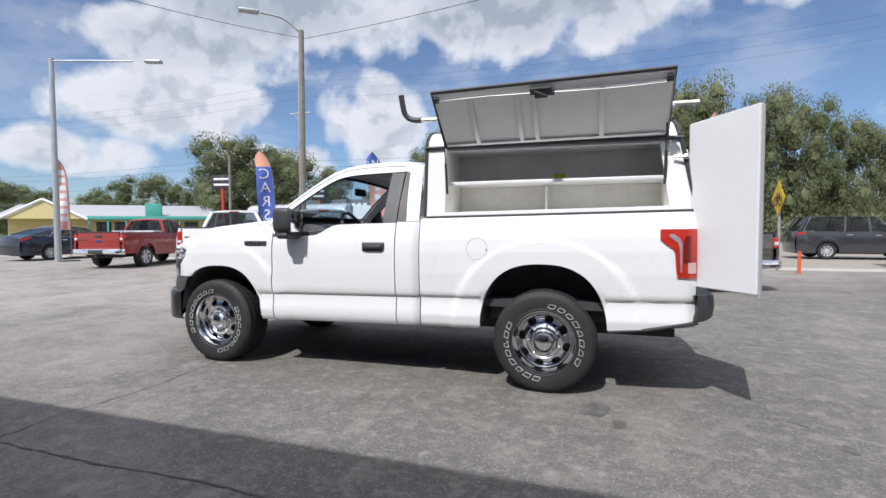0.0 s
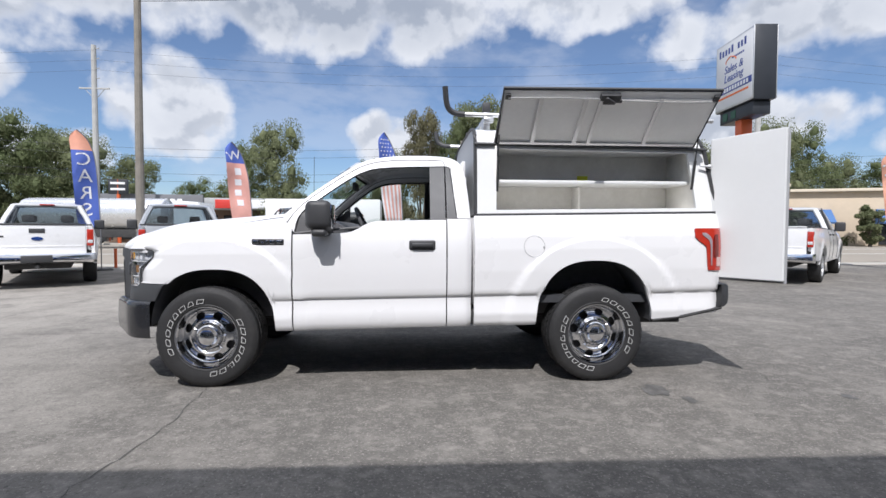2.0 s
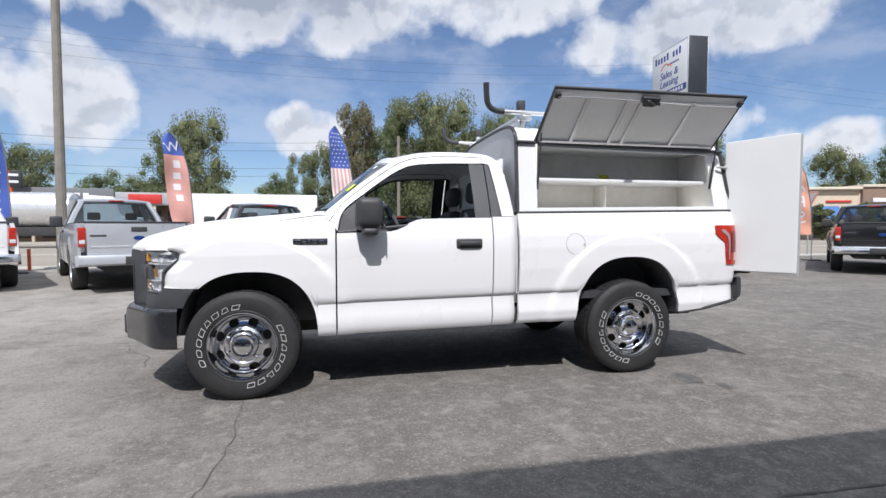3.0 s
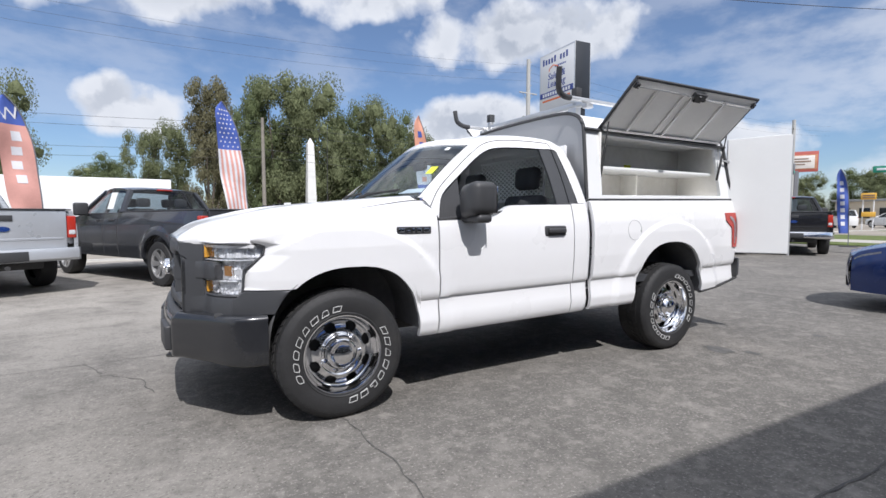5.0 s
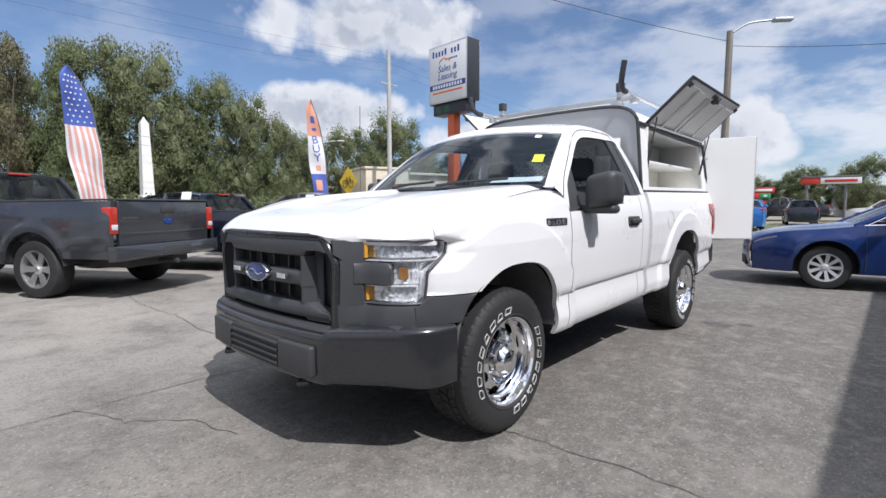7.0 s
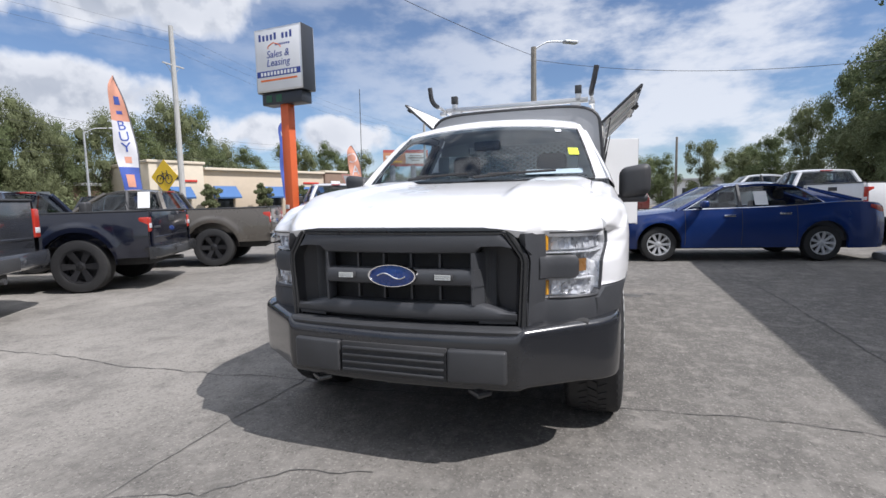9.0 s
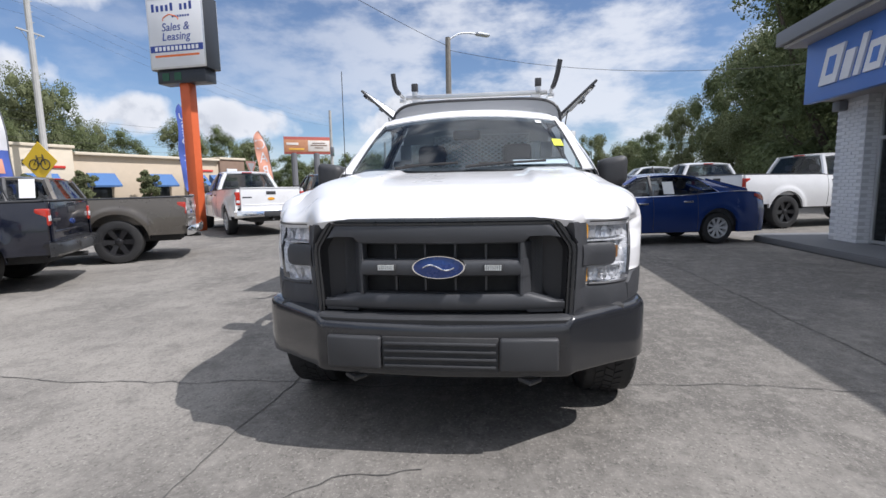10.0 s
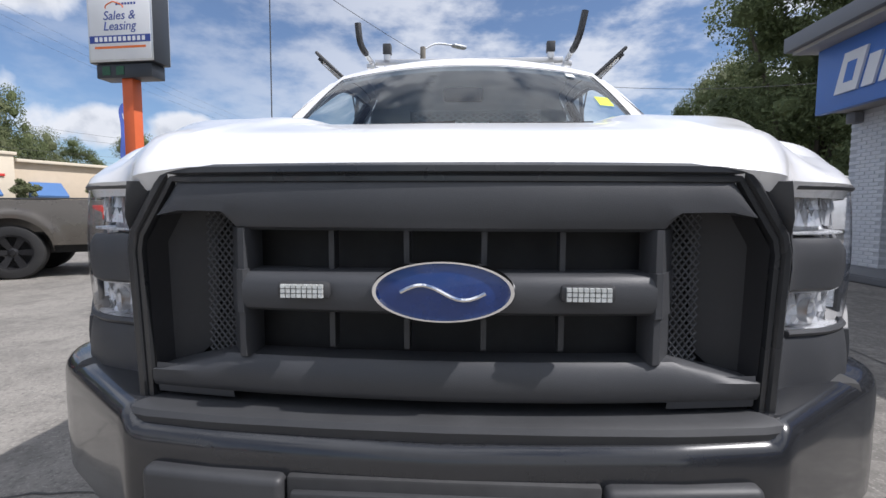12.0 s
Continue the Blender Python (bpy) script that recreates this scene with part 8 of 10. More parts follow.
def feather(x, y, yaw, height, bands, words, label, width=0.62, word_mat="white", size=0.42, low=1.30, stars=False, stripes=False, lean=0.3, top=0.80, step=0.92, bars=(), back=False):
    """A tall feather flag: bent pole, cloth in bands, letters one below the other."""
    F = empty("feather_flag", pose(x, y, 0, 0, 0, yaw), label, "flag", "feather flags")
    H_ = height

    def edge(z):
        """The cloth's pole edge and free edge at a height."""
        t = min(1, max(0, (z - low) / (H_ - low)))
        r = smooth_interp(t, FLAG_R[0]) * (1 - lean) + smooth_interp(t, FLAG_R[1]) * lean
        l = smooth_interp(t, FLAG_L[0]) * (1 - lean) + smooth_interp(t, FLAG_L[1]) * lean
        return r * width, l * width

    def wave(u, z):
        return 0.07 * math.sin(2.3 * z + 4 * u + x) * (0.15 + abs(u)) + 0.03 * math.sin(5.1 * z - 3 * u + y)
    bm = bmesh.new()
    tube(bm, [(0, 0, 0)] + [(edge(z)[0], wave(0, z), z) for z in frange(low, H_, (H_ - low) / 24)], 0.016, 6)
    part("pole", bm, M["grey_trim"], F)
    bm = bmesh.new()
    add_box(bm, (-0.28, -0.28, 0.0), (0.28, 0.28, 0.03), 0.01)
    part("base", bm, M["dark"], F)

    def strip(u0, u1, z0, z1, mat, name, off=0.0, thick=0.006):
        bm = bmesh.new()
        n = max(2, int((z1 - z0) / 0.08))
        rows = []
        for k in range(n + 1):
            z = z0 + (z1 - z0) * k / n
            a, b = edge(z)
            rows.append([(a + (b - a) * u, wave(u, z) + off, z) for u in [u0 + (u1 - u0) * j / 6 for j in range(7)]])
        grid(bm, rows)
        rim(bm, (0, thick, 0))
        part(name, bm, FL[mat], F)
    span = H_ - low
    cuts = [low] + [low + span * 0.995 * b[0] for b in bands]
    for (z0, z1), (frac, mat) in zip(zip(cuts, cuts[1:]), bands):
        strip(0.0, 1.0, z0, z1, mat, "cloth")
    if stripes:
        for j in range(5):
            strip((2 * j + 0.6) / 10.5, (2 * j + 1.6) / 10.5, low, cuts[1], "pale_red", "stripe", -0.006, 0.018)
    for u0, u1, f0, f1, mat in bars:
        strip(u0, u1, low + span * f0, low + span * f1, mat, "patch", -0.006, 0.018)
    if stars:
        for r in range(9):
            for c in range(4):
                z = cuts[1] + 0.10 + (low + span * 0.93 - cuts[1]) * r / 9
                a, b = edge(z)
                u = (c + 0.6 + 0.5 * (r % 2)) / 4.9
                if abs(b - a) < 0.25:
                    continue
                bm = bmesh.new()
                cx, cy = a + (b - a) * u, wave(u, z) - 0.008
                pts = [(cx + 0.034 * (1 if k % 2 == 0 else 0.42) * math.sin(k * math.pi / 5), z + 0.034 * (1 if k % 2 == 0 else 0.42) * math.cos(k * math.pi / 5)) for k in range(10)]
                prism(bm, pts, cy, cy + 0.02, "y")
                part("star", bm, FL["white"], F)
    zt = low + span * top
    for k, ch in enumerate(words):
        z = zt - k * size * step
        if ch == " ":
            continue
        a, b = edge(z)
        a2, b2 = edge(z + 0.1)
        tilt = math.degrees(math.atan2((a2 + b2 - a - b) / 2, 0.1))
        me = text_mesh(ch, size, 0.0, 0.0)
        me.materials.clear()
        me.materials.append(FL[word_mat])
        # the letter bends with the cloth
        mm = pose((a + b) / 2, 0, z, 0, tilt, 0)
        for v in me.vertices:
            p = mm @ Vector((-v.co.x if back else v.co.x, 0, v.co.y))
            e0, e1 = edge(p.z)
            u = (p.x - e0) / (e1 - e0) if abs(e1 - e0) > 1e-6 else 0.5
            v.co = Vector((p.x, wave(u, p.z) - 0.010, p.z))
        ob = new("lettering", me)
        ob.parent = F
    return F


feather(-11.1, 15.3, 35, 4.15, [(0.80, "blue"), (1.0, "orange")], "CARS", "blue and orange feather flag with white letters", size=0.54, width=0.60, lean=0.30, top=0.70, back=True)
feather(-6.75, 15.7, 22, 3.95, [(0.76, "pale_red"), (1.0, "blue")], "W", "faded red feather flag with a blue tip", size=0.40, width=0.62, lean=0.6, top=0.84, bars=((0.3, 0.6, 0.62, 0.70, "white"), (0.35, 0.65, 0.50, 0.57, "white"), (0.4, 0.7, 0.38, 0.45, "white"), (0.35, 0.65, 0.26, 0.33, "white")))
feather(-2.0, 17.0, 8, 4.62, [(0.58, "white"), (1.0, "blue")], "", "feather flag with stars above red and white stripes", stars=True, stripes=True, width=0.68, lean=0.75)
feather(3.95, 15.9, -20, 4.68, [(0.30, "blue"), (0.66, "white"), (1.0, "orange")], "BUY", "orange, white and blue feather flag", word_mat="blue", size=0.36, width=0.50, lean=1.0, top=0.62, step=0.80, bars=((0.35, 0.8, 0.14, 0.24, "orange"), (0.35, 0.65, 0.33, 0.38, "orange"), (0.3, 0.65, 0.78, 0.84, "blue"), (0.3, 0.6, 0.71, 0.735, "blue")))
feather(10.55, 15.6, -35, 4.40, [(1.0, "blue")], "USED CARS", "blue feather flag with white letters", size=0.32, width=0.50, lean=0.2, top=0.86, back=True)
feather(14.45, 14.45, -42, 3.85, [(1.0, "orange")], "CARS", "orange feather flag with white letters", size=0.62, width=0.60, lean=0.8, top=0.80, low=0.95, back=True)
feather(-20.75, 14.8, 50, 4.20, [(1.0, "pale_red")], "", "faded red and white feather flag", width=0.40, bars=tuple((0.15, 0.85, 0.12 + 0.11 * k, 0.19 + 0.11 * k, "white") for k in range(7)))
feather(18.95, 9.36, -68, 3.05, [(1.0, "blue")], "", "narrow blue feather flag with white marks", width=0.36, low=0.52, lean=0.6, bars=tuple((0.35, 0.72, 0.12 + 0.105 * k, 0.18 + 0.105 * k, "white") for k in range(7)))
feather(27.6, 8.05, -76, 3.15, [(0.80, "white"), (1.0, "pale_red")], "", "narrow white and red feather flag on the verge", width=0.34, low=0.7, bars=tuple((0.3, 0.7, 0.2 + 0.12 * k, 0.25 + 0.12 * k, "pale_red") for k in range(5)))

# ---- poles, street lamps and wires ----
M["pole_wood"] = material("weathered_pole", (0.24, 0.22, 0.19), 0.9, var=0.2, scale=4, fine=50, bump=0.4)
M["pole_concrete"] = material("concrete_pole", (0.42, 0.42, 0.41), 0.85, var=0.12, scale=3)
M["pole_stout"] = material("bleached_pole", (0.36, 0.34, 0.29), 0.9, var=0.2, scale=3, fine=40, bump=0.3)
M["teal_lens"] = material("green_lens", (0.03, 0.42, 0.32), 0.3, var=0.1, scale=10)
M["wire"] = material("black_cable", (0.05, 0.05, 0.055), 0.7, var=0.1, scale=5)
M["galv"] = material("galvanised_steel", (0.42, 0.44, 0.46), 0.5, metal=0.5, var=0.1, scale=6)


def lamp_pole(x, y, h, arm, mat, label, lean_x=0.0, r=0.14, arm_z=0.35, crossarm=False, lamp=True):
    P_ = empty("street_lamp" if lamp else "utility_pole", pose(x, y, 0), label, "street lamp" if lamp else "utility pole", "poles")
    bm = bmesh.new()
    tube(bm, [(lean_x * t, 0, h * t) for t in (0, 0.25, 0.5, 0.75, 1.0)], r, 10, True, [r, r * 0.93, r * 0.86, r * 0.79, r * 0.72])
    part("pole", bm, mat, P_)
    if lamp:
        bm = bmesh.new()
        a = Vector(arm)
        top = Vector((lean_x * 0.97, 0, h - 0.12))
        pts = spline([tuple(top), tuple(top + Vector((a.x * 0.35, a.y * 0.35, arm_z * 0.8))), tuple(top + Vector((a.x * 0.8, a.y * 0.8, arm_z)))], 5)
        tube(bm, pts, 0.035, 6)
        part("arm", bm, M["galv"], P_)
        bm = bmesh.new()
        ang = math.degrees(math.atan2(a.y, a.x))
        add_box(bm, (-0.30, -0.13, -0.06), (0.36, 0.13, 0.07), 0.05, seg=3)
        e = top + Vector((a.x, a.y, arm_z))
        bmesh.ops.transform(bm, matrix=pose(*e, 0, 0, ang), verts=bm.verts)
        part("lamp_head", bm, M["galv"], P_, "grey cobra-head lamp")
    if crossarm:
        for zz in (h - 3.3,):
            bm = bmesh.new()
            add_box(bm, (-1.1, -0.05, zz), (1.1, 0.05, zz + 0.11), 0.01)
            part("cross_arm", bm, mat, P_)
            for s in (-1, 1):
                bm = bmesh.new()
                tube(bm, [(s * 0.7, 0.03, zz), (0, 0.08, zz - 0.8)], 0.025, 5)
                part("brace", bm, M["galv"], P_)
        for k in range(4):
            bm = bmesh.new()
            tube(bm, [(0, 0, h - 0.3 - 0.75 * k), (0.42, 0, h - 0.2 - 0.75 * k)], 0.03, 6)
            part("insulator", bm, M["pole_concrete"], P_)
    return P_


lamp_pole(-9.9, 15.2, 8.30, (-1.35, -1.0, 0), M["pole_wood"], "weathered wooden pole with a cobra-head lamp", 0.05, 0.13, 0.55)
lamp_pole(14.72, 6.58, 7.50, (1.0, -1.4, 0), M["pole_wood"], "weathered wooden pole with a lamp arm", 0.02, 0.15, 0.45)
lamp_pole(-20.5, 14.1, 8.1, (3.6, 1.4, 0), M["galv"], "tall grey steel street lamp with a long arm", 0, 0.12, 0.05)
lamp_pole(27.5, 38.8, 16.5, (0, 0, 0), M["pole_concrete"], "tall concrete utility pole with cross arm", 0, 0.26, 0, True, False)
lamp_pole(-25.6, 39.2, 15.2, (0, 0, 0), M["pole_concrete"], "tall concrete utility pole with insulators", 0, 0.24, 0, True, False)
lamp_pole(2.8, 41.0, 8.8, (0, 0, 0), M["pole_wood"], "wooden utility pole across the road", 0, 0.16, 0, False, False)
lamp_pole(-36, 42.0, 9.0, (0, 0, 0), M["pole_wood"], "wooden utility pole across the road", 0, 0.16, 0, False, False)
lamp_pole(21.0, 41.2, 7.0, (1.6, -1.0, 0), M["galv"], "grey steel street lamp across the road", 0, 0.10, 0.5)
P_SIG = lamp_pole(36.7, 19.4, 8.3, (0, 0, 0), M["pole_concrete"], "slim concrete pole with a traffic signal", 0, 0.16, 0, False, False)
for zz, dx in ((7.6, -0.4), (7.1, 0.4), (6.5, -0.4)):
    bm = bmesh.new()
    tube(bm, [(0, 0, zz), (dx, 0.3 * dx, zz + 0.05)], 0.03, 6)
    part("insulator", bm, M["pole_wood"], P_SIG)
bm = bmesh.new()
add_box(bm, (-0.42, -0.30, 4.25), (-0.14, -0.02, 5.05), 0.03)
signal = part("signal_head", bm, M["grey_trim"], P_SIG)
bm = bmesh.new()
lathe(bm, [(0.11, 0.0), (0.09, 0.03), (0.002, 0.045)], 14, pose(-0.36, -0.30, 4.42, 0, 0, 210))
part("signal_lens", bm, M["teal_lens"], signal, "green signal lens")
lamp_pole(53.3, 18.3, 6.9, (0, 0, 0), M["pole_concrete"], "concrete pole before the corner shops", 0, 0.2, 0, False, False)
STOUT = lamp_pole(33.7, 10.55, 6.7, (0, 0, 0), M["pole_stout"], "stout weathered pole stump by the side road", -0.05, 0.30, 0, False, False)
for zz in (6.3, 5.6, 5.2, 3.9):
    bm = bmesh.new()
    add_box(bm, (-0.42, -0.10, zz), (-0.20, 0.06, zz + 0.16), 0.03)
    part("bracket", bm, M["galv"], STOUT)
lamp_pole(52.0, -4.0, 7.5, (0, 0, 0), M["pole_wood"], "wooden utility pole before the far trees", 0, 0.16, 0, False, False)


def cable(a, b, sag, r=0.009):
    bm = bmesh.new()
    a, b = Vector(a), Vector(b)
    tube(bm, [a + (b - a) * t - Vector((0, 0, sag * 4 * t * (1 - t))) for t in [k / 40 for k in range(41)]], r, 5)
    link("overhead_cable", bm, M["wire"], None, "thin black overhead cable", True, "cable", "cables")


cable((-9.86, 15.2, 8.0), (14.74, 6.58, 7.15), 0.55)
cable((-9.86, 15.2, 8.05), (-19.0, 0.5, 9.2), 0.7)
cable((14.74, 6.58, 7.0), (9.0, -13.0, 5.8), 1.3)
for z, dy in ((8.4, 0.0), (7.8, 0.1), (6.4, 0.0), (5.8, 0.1)):
    for a, b in ((-90, -36), (-36, 2.8), (2.8, 46)):
        cable((a, 41.0 + dy, z), (b, 41.0 + dy, z), 0.7, 0.011)
for k in range(3):
    cable((-80, 39.0, 14.8 - 0.75 * k), (-25.2, 39.0, 14.8 - 0.75 * k), 1.0, 0.007)
    cable((-25.2, 39.0, 14.8 - 0.75 * k), (27.9, 38.8, 16.0 - 0.75 * k), 1.2, 0.007)
    cable((27.9, 38.8, 16.0 - 0.75 * k), (90, 38.0, 15.5 - 0.75 * k), 1.2, 0.007)

# ---- small roadside signs ----
M["yellow_sign"] = material("yellow_sign", (0.72, 0.48, 0.02), 0.5, var=0.05, scale=4)


def bike_sign():
    B = empty("warning_sign", pose(5.27, 16.55, -0.06, 0, 0, -90), "yellow diamond cycle warning sign on a steel post", "road sign")
    bm = bmesh.new()
    tube(bm, [(0, 0.03, 0), (0, 0.03, 2.6)], 0.035, 6)
    part("post", bm, M["galv"], B)
    bm = bmesh.new()
    prism(bm, [(0, 1.68), (0.52, 2.20), (0, 2.72), (-0.52, 2.20)], -0.012, 0.0, "y")
    pl = part("plate", bm, M["yellow_sign"], B)
    for cx in (-0.17, 0.17):
        bm = bmesh.new()
        tube(bm, [(cx + 0.13 * math.cos(a), -0.018, 2.12 + 0.13 * math.sin(a)) for a in [2 * math.pi * k / 20 for k in range(21)]], 0.014, 5, False)
        part("wheel_symbol", bm, M["dark"], pl)
    bm = bmesh.new()
    tube(bm, [(a, -0.018, b) for a, b in ((-0.08, 2.36), (0.0, 2.12), (-0.17, 2.12), (-0.05, 2.30), (0.12, 2.30), (0.0, 2.12))], 0.014, 5)
    part("cycle_frame_symbol", bm, M["dark"], pl)
    bm = bmesh.new()
    tube(bm, [(0.17, -0.018, 2.12), (0.10, -0.018, 2.38)], 0.014, 5)
    part("cycle_fork_symbol", bm, M["dark"], pl)


bike_sign()


def street_name_sign():
    N = empty("street_sign", pose(22.9, 8.95, 0, 0, 0, -72), "green street-name plates on a steel post", "street sign")
    bm = bmesh.new()
    tube(bm, [(0, 0.03, 0), (0, 0.03, 3.5)], 0.035, 6)
    part("post", bm, M["galv"], N)
    for x0, x1 in ((-1.02, -0.06), (0.06, 0.42)):
        bm = bmesh.new()
        add_box(bm, (x0, -0.02, 3.08), (x1, 0.0, 3.36), 0.008)
        pl = part("plate", bm, M["sign_green"], N)
        bm = bmesh.new()
        add_box(bm, (x0 + 0.12, -0.026, 3.17), (x1 - 0.12, -0.016, 3.27), 0.003)
        part("bar", bm, M["sign_white"], pl)


M["sign_green"] = material("street_sign_green", (0.02, 0.26, 0.17), 0.5, var=0.05, scale=4)
street_name_sign()


def yield_sign():
    Y_ = empty("give_way_sign", pose(17.4, 17.05, 0, 0, 0, -8), "weathered give-way triangle seen from behind", "road sign")
    bm = bmesh.new()
    tube(bm, [(0, 0.03, 0), (0, 0.03, 2.75)], 0.03, 6)
    part("post", bm, M["galv"], Y_)
    bm = bmesh.new()
    prism(bm, [(-0.42, 2.72), (-0.36, 2.78), (0.36, 2.78), (0.42, 2.72), (0.05, 2.06), (-0.05, 2.06)], -0.006, 0.006, "y")
    pl = part("plate", bm, M["sign_back"], Y_)
    bm = bmesh.new()
    prism(bm, [(-0.27, 2.68), (0.27, 2.68), (0.0, 2.22)], -0.011, 0.0, "y")
    part("centre_panel", bm, M["galv"], pl)


M["sign_back"] = material("faded_red_sheet", (0.38, 0.20, 0.17), 0.6, var=0.15, scale=6)
yield_sign()
for x, y in ((5.5, 15.6), (-11.2, 16.2)):
    bm = bmesh.new()
    tube(bm, [(x, y, 0), (x, y, 0.62)], 0.045, 8)
    link("marker_post", bm, M["orange"], None, "thin orange marker post at the kerb", True, "marker post", "marker posts")


# ---- across the road ----
M["stucco"] = material("tan_stucco", (0.56, 0.47, 0.36), 0.9, var=0.06, scale=1.5, fine=40, bump=0.2)
M["stucco_light"] = material("cream_stucco", (0.62, 0.55, 0.44), 0.9, var=0.05, scale=1.5, fine=40)
M["awning"] = material("blue_awning", (0.07, 0.16, 0.36), 0.8, var=0.08, scale=3)
M["shop_dark"] = material("dark_shop_window", (0.03, 0.035, 0.04), 0.15, var=0.2, scale=2)
M["roof_grey"] = material("grey_sheet_roof", (0.38, 0.39, 0.40), 0.6, var=0.1, scale=2)
M["teal"] = material("teal_paint", (0.06, 0.33, 0.28), 0.6, var=0.08, scale=3)
M["yellow_wall"] = material("yellow_paint", (0.58, 0.50, 0.24), 0.8, var=0.08, scale=2)
M["brown_wall"] = material("brown_wall", (0.22, 0.15, 0.11), 0.8, var=0.12, scale=2)
M["sign_red"] = material("red_sign", (0.55, 0.04, 0.03), 0.5, var=0.06, scale=3)
M["stone_white"] = material("white_stone", (0.70, 0.70, 0.68), 0.7, var=0.06, scale=2)
M["white_trailer"] = material("white_trailer_sheet", (0.76, 0.77, 0.78), 0.45, var=0.04, scale=1.5, fine=20)
M["tank"] = material("polished_tank", (0.70, 0.71, 0.72), 0.25, metal=0.6, var=0.06, scale=2)


def local_building(name, a, b, label):
    """An empty at a, its x axis running to b, y away from the road."""
    ang = math.degrees(math.atan2(b[1] - a[1], b[0] - a[0]))
    E_ = empty(name, pose(a[0], a[1], 0, 0, 0, ang), label, "building")
    return E_, math.dist(a, b)


def tan_shops():
    B, L = local_building("shop_building", (27.6, 42.2), (48.5, 34.5), "tan stucco shop row with blue awnings")
    bm = bmesh.new()
    add_box(bm, (3.0, 0.3, 0), (L, 12, 4.7), 0.05)
    part("wall", bm, M["stucco"], B)
    bm = bmesh.new()
    add_box(bm, (-0.3, 0, 0), (4.6, 12, 5.2), 0.05)
    part("tower", bm, M["stucco_light"], B)
    bm = bmesh.new()
    add_box(bm, (L - 3.0, 0.0, 0), (L + 0.4, 12, 4.9), 0.05)
    part("end_tower", bm, M["brown_wall"], B)
    for x0, x1, z in ((-0.45, 4.75, 5.2), (4.7, L - 3.1, 4.7), (L - 3.1, L + 0.5, 4.9)):
        bm = bmesh.new()
        add_box(bm, (x0, -0.15, z), (x1, 12.1, z + 0.25), 0.04)
        part("cornice", bm, M["stucco_light"], B)
    for x in (1.0, 5.6, 11.2, 15.0, 18.0):
        bm = bmesh.new()
        prism(bm, [(-1.0, 2.05), (-0.95, 1.9), (0.3, 1.9), (0.3, 3.15), (0.1, 3.15)], x, x + 2.3, "x")
        part("awning", bm, M["awning"], B)
        bm = bmesh.new()
        add_box(bm, (x + 0.3, 0.22, 0.1), (x + 2.0, 0.32, 2.1), 0.01)
        part("window", bm, M["shop_dark"], B)
    for x0, x1, mt in ((0.9, 2.3, "shop_dark"), (2.35, 3.9, "sign_red"), (L - 2.2, L - 0.8, "sign_white"), (L - 6.0, L - 3.8, "sign_red")):
        bm = bmesh.new()
        z = 3.75 if x0 < 2.3 else 3.5
        add_box(bm, (x0, -0.12 if x0 < 5 or x0 > L - 3 else 0.2, z), (x1, -0.02 if x0 < 5 or x0 > L - 3 else 0.28, z + (0.38 if mt != "sign_red" else 0.20)), 0.02)
        part("sign_bar", bm, M[mt], B)


def strip_shops():
    B, L = local_building("strip_mall", (-29.5, 46.5), (-5.5, 48.5), "long low shop strip with flat grey canopy")
    bm = bmesh.new()
    add_box(bm, (0, 0.8, 0), (L, 12, 3.8), 0.04)
    part("wall", bm, M["brown_wall"], B)
    bm = bmesh.new()
    add_box(bm, (-0.5, -1.2, 3.1), (L + 0.3, 12.2, 4.15), 0.05)
    part("canopy", bm, M["roof_grey"], B)
    bm = bmesh.new()
    add_box(bm, (0.2, -1.4, 2.9), (9.0, -1.15, 4.4), 0.04)
    part("fascia", bm, M["grey_trim"], B)
    for k in range(8):
        bm = bmesh.new()
        add_box(bm, (2.5 + 0.62 * k, -1.46, 3.45), (2.5 + 0.62 * k + 0.40, -1.38, 4.0), 0.01)
        part("sign_bar", bm, M["sign_white"], B)
    for x0, w, mt in ((13.0, 4.5, "sign_white"), (18.0, 2.6, "yellow_wall"), (22.0, 2.2, "yellow_wall"), (10.0, 2.5, "sign_red")):
        bm = bmesh.new()
        add_box(bm, (x0, -1.30, 3.2), (x0 + w, -1.18, 4.0), 0.02)
        part("sign_bar", bm, M[mt], B)
    for k in range(10):
        bm = bmesh.new()
        add_box(bm, (0.8 + 2.35 * k, 0.70, 0.3), (2.6 + 2.35 * k, 0.82, 2.6), 0.02)
        part("window", bm, M["shop_dark"], B)
    for k in range(9):
        bm = bmesh.new()
        add_box(bm, (0.2 + 2.9 * k, -1.1, 0), (0.4 + 2.9 * k, -0.9, 3.15), 0.02)
        part("post", bm, M["stucco_light"], B)


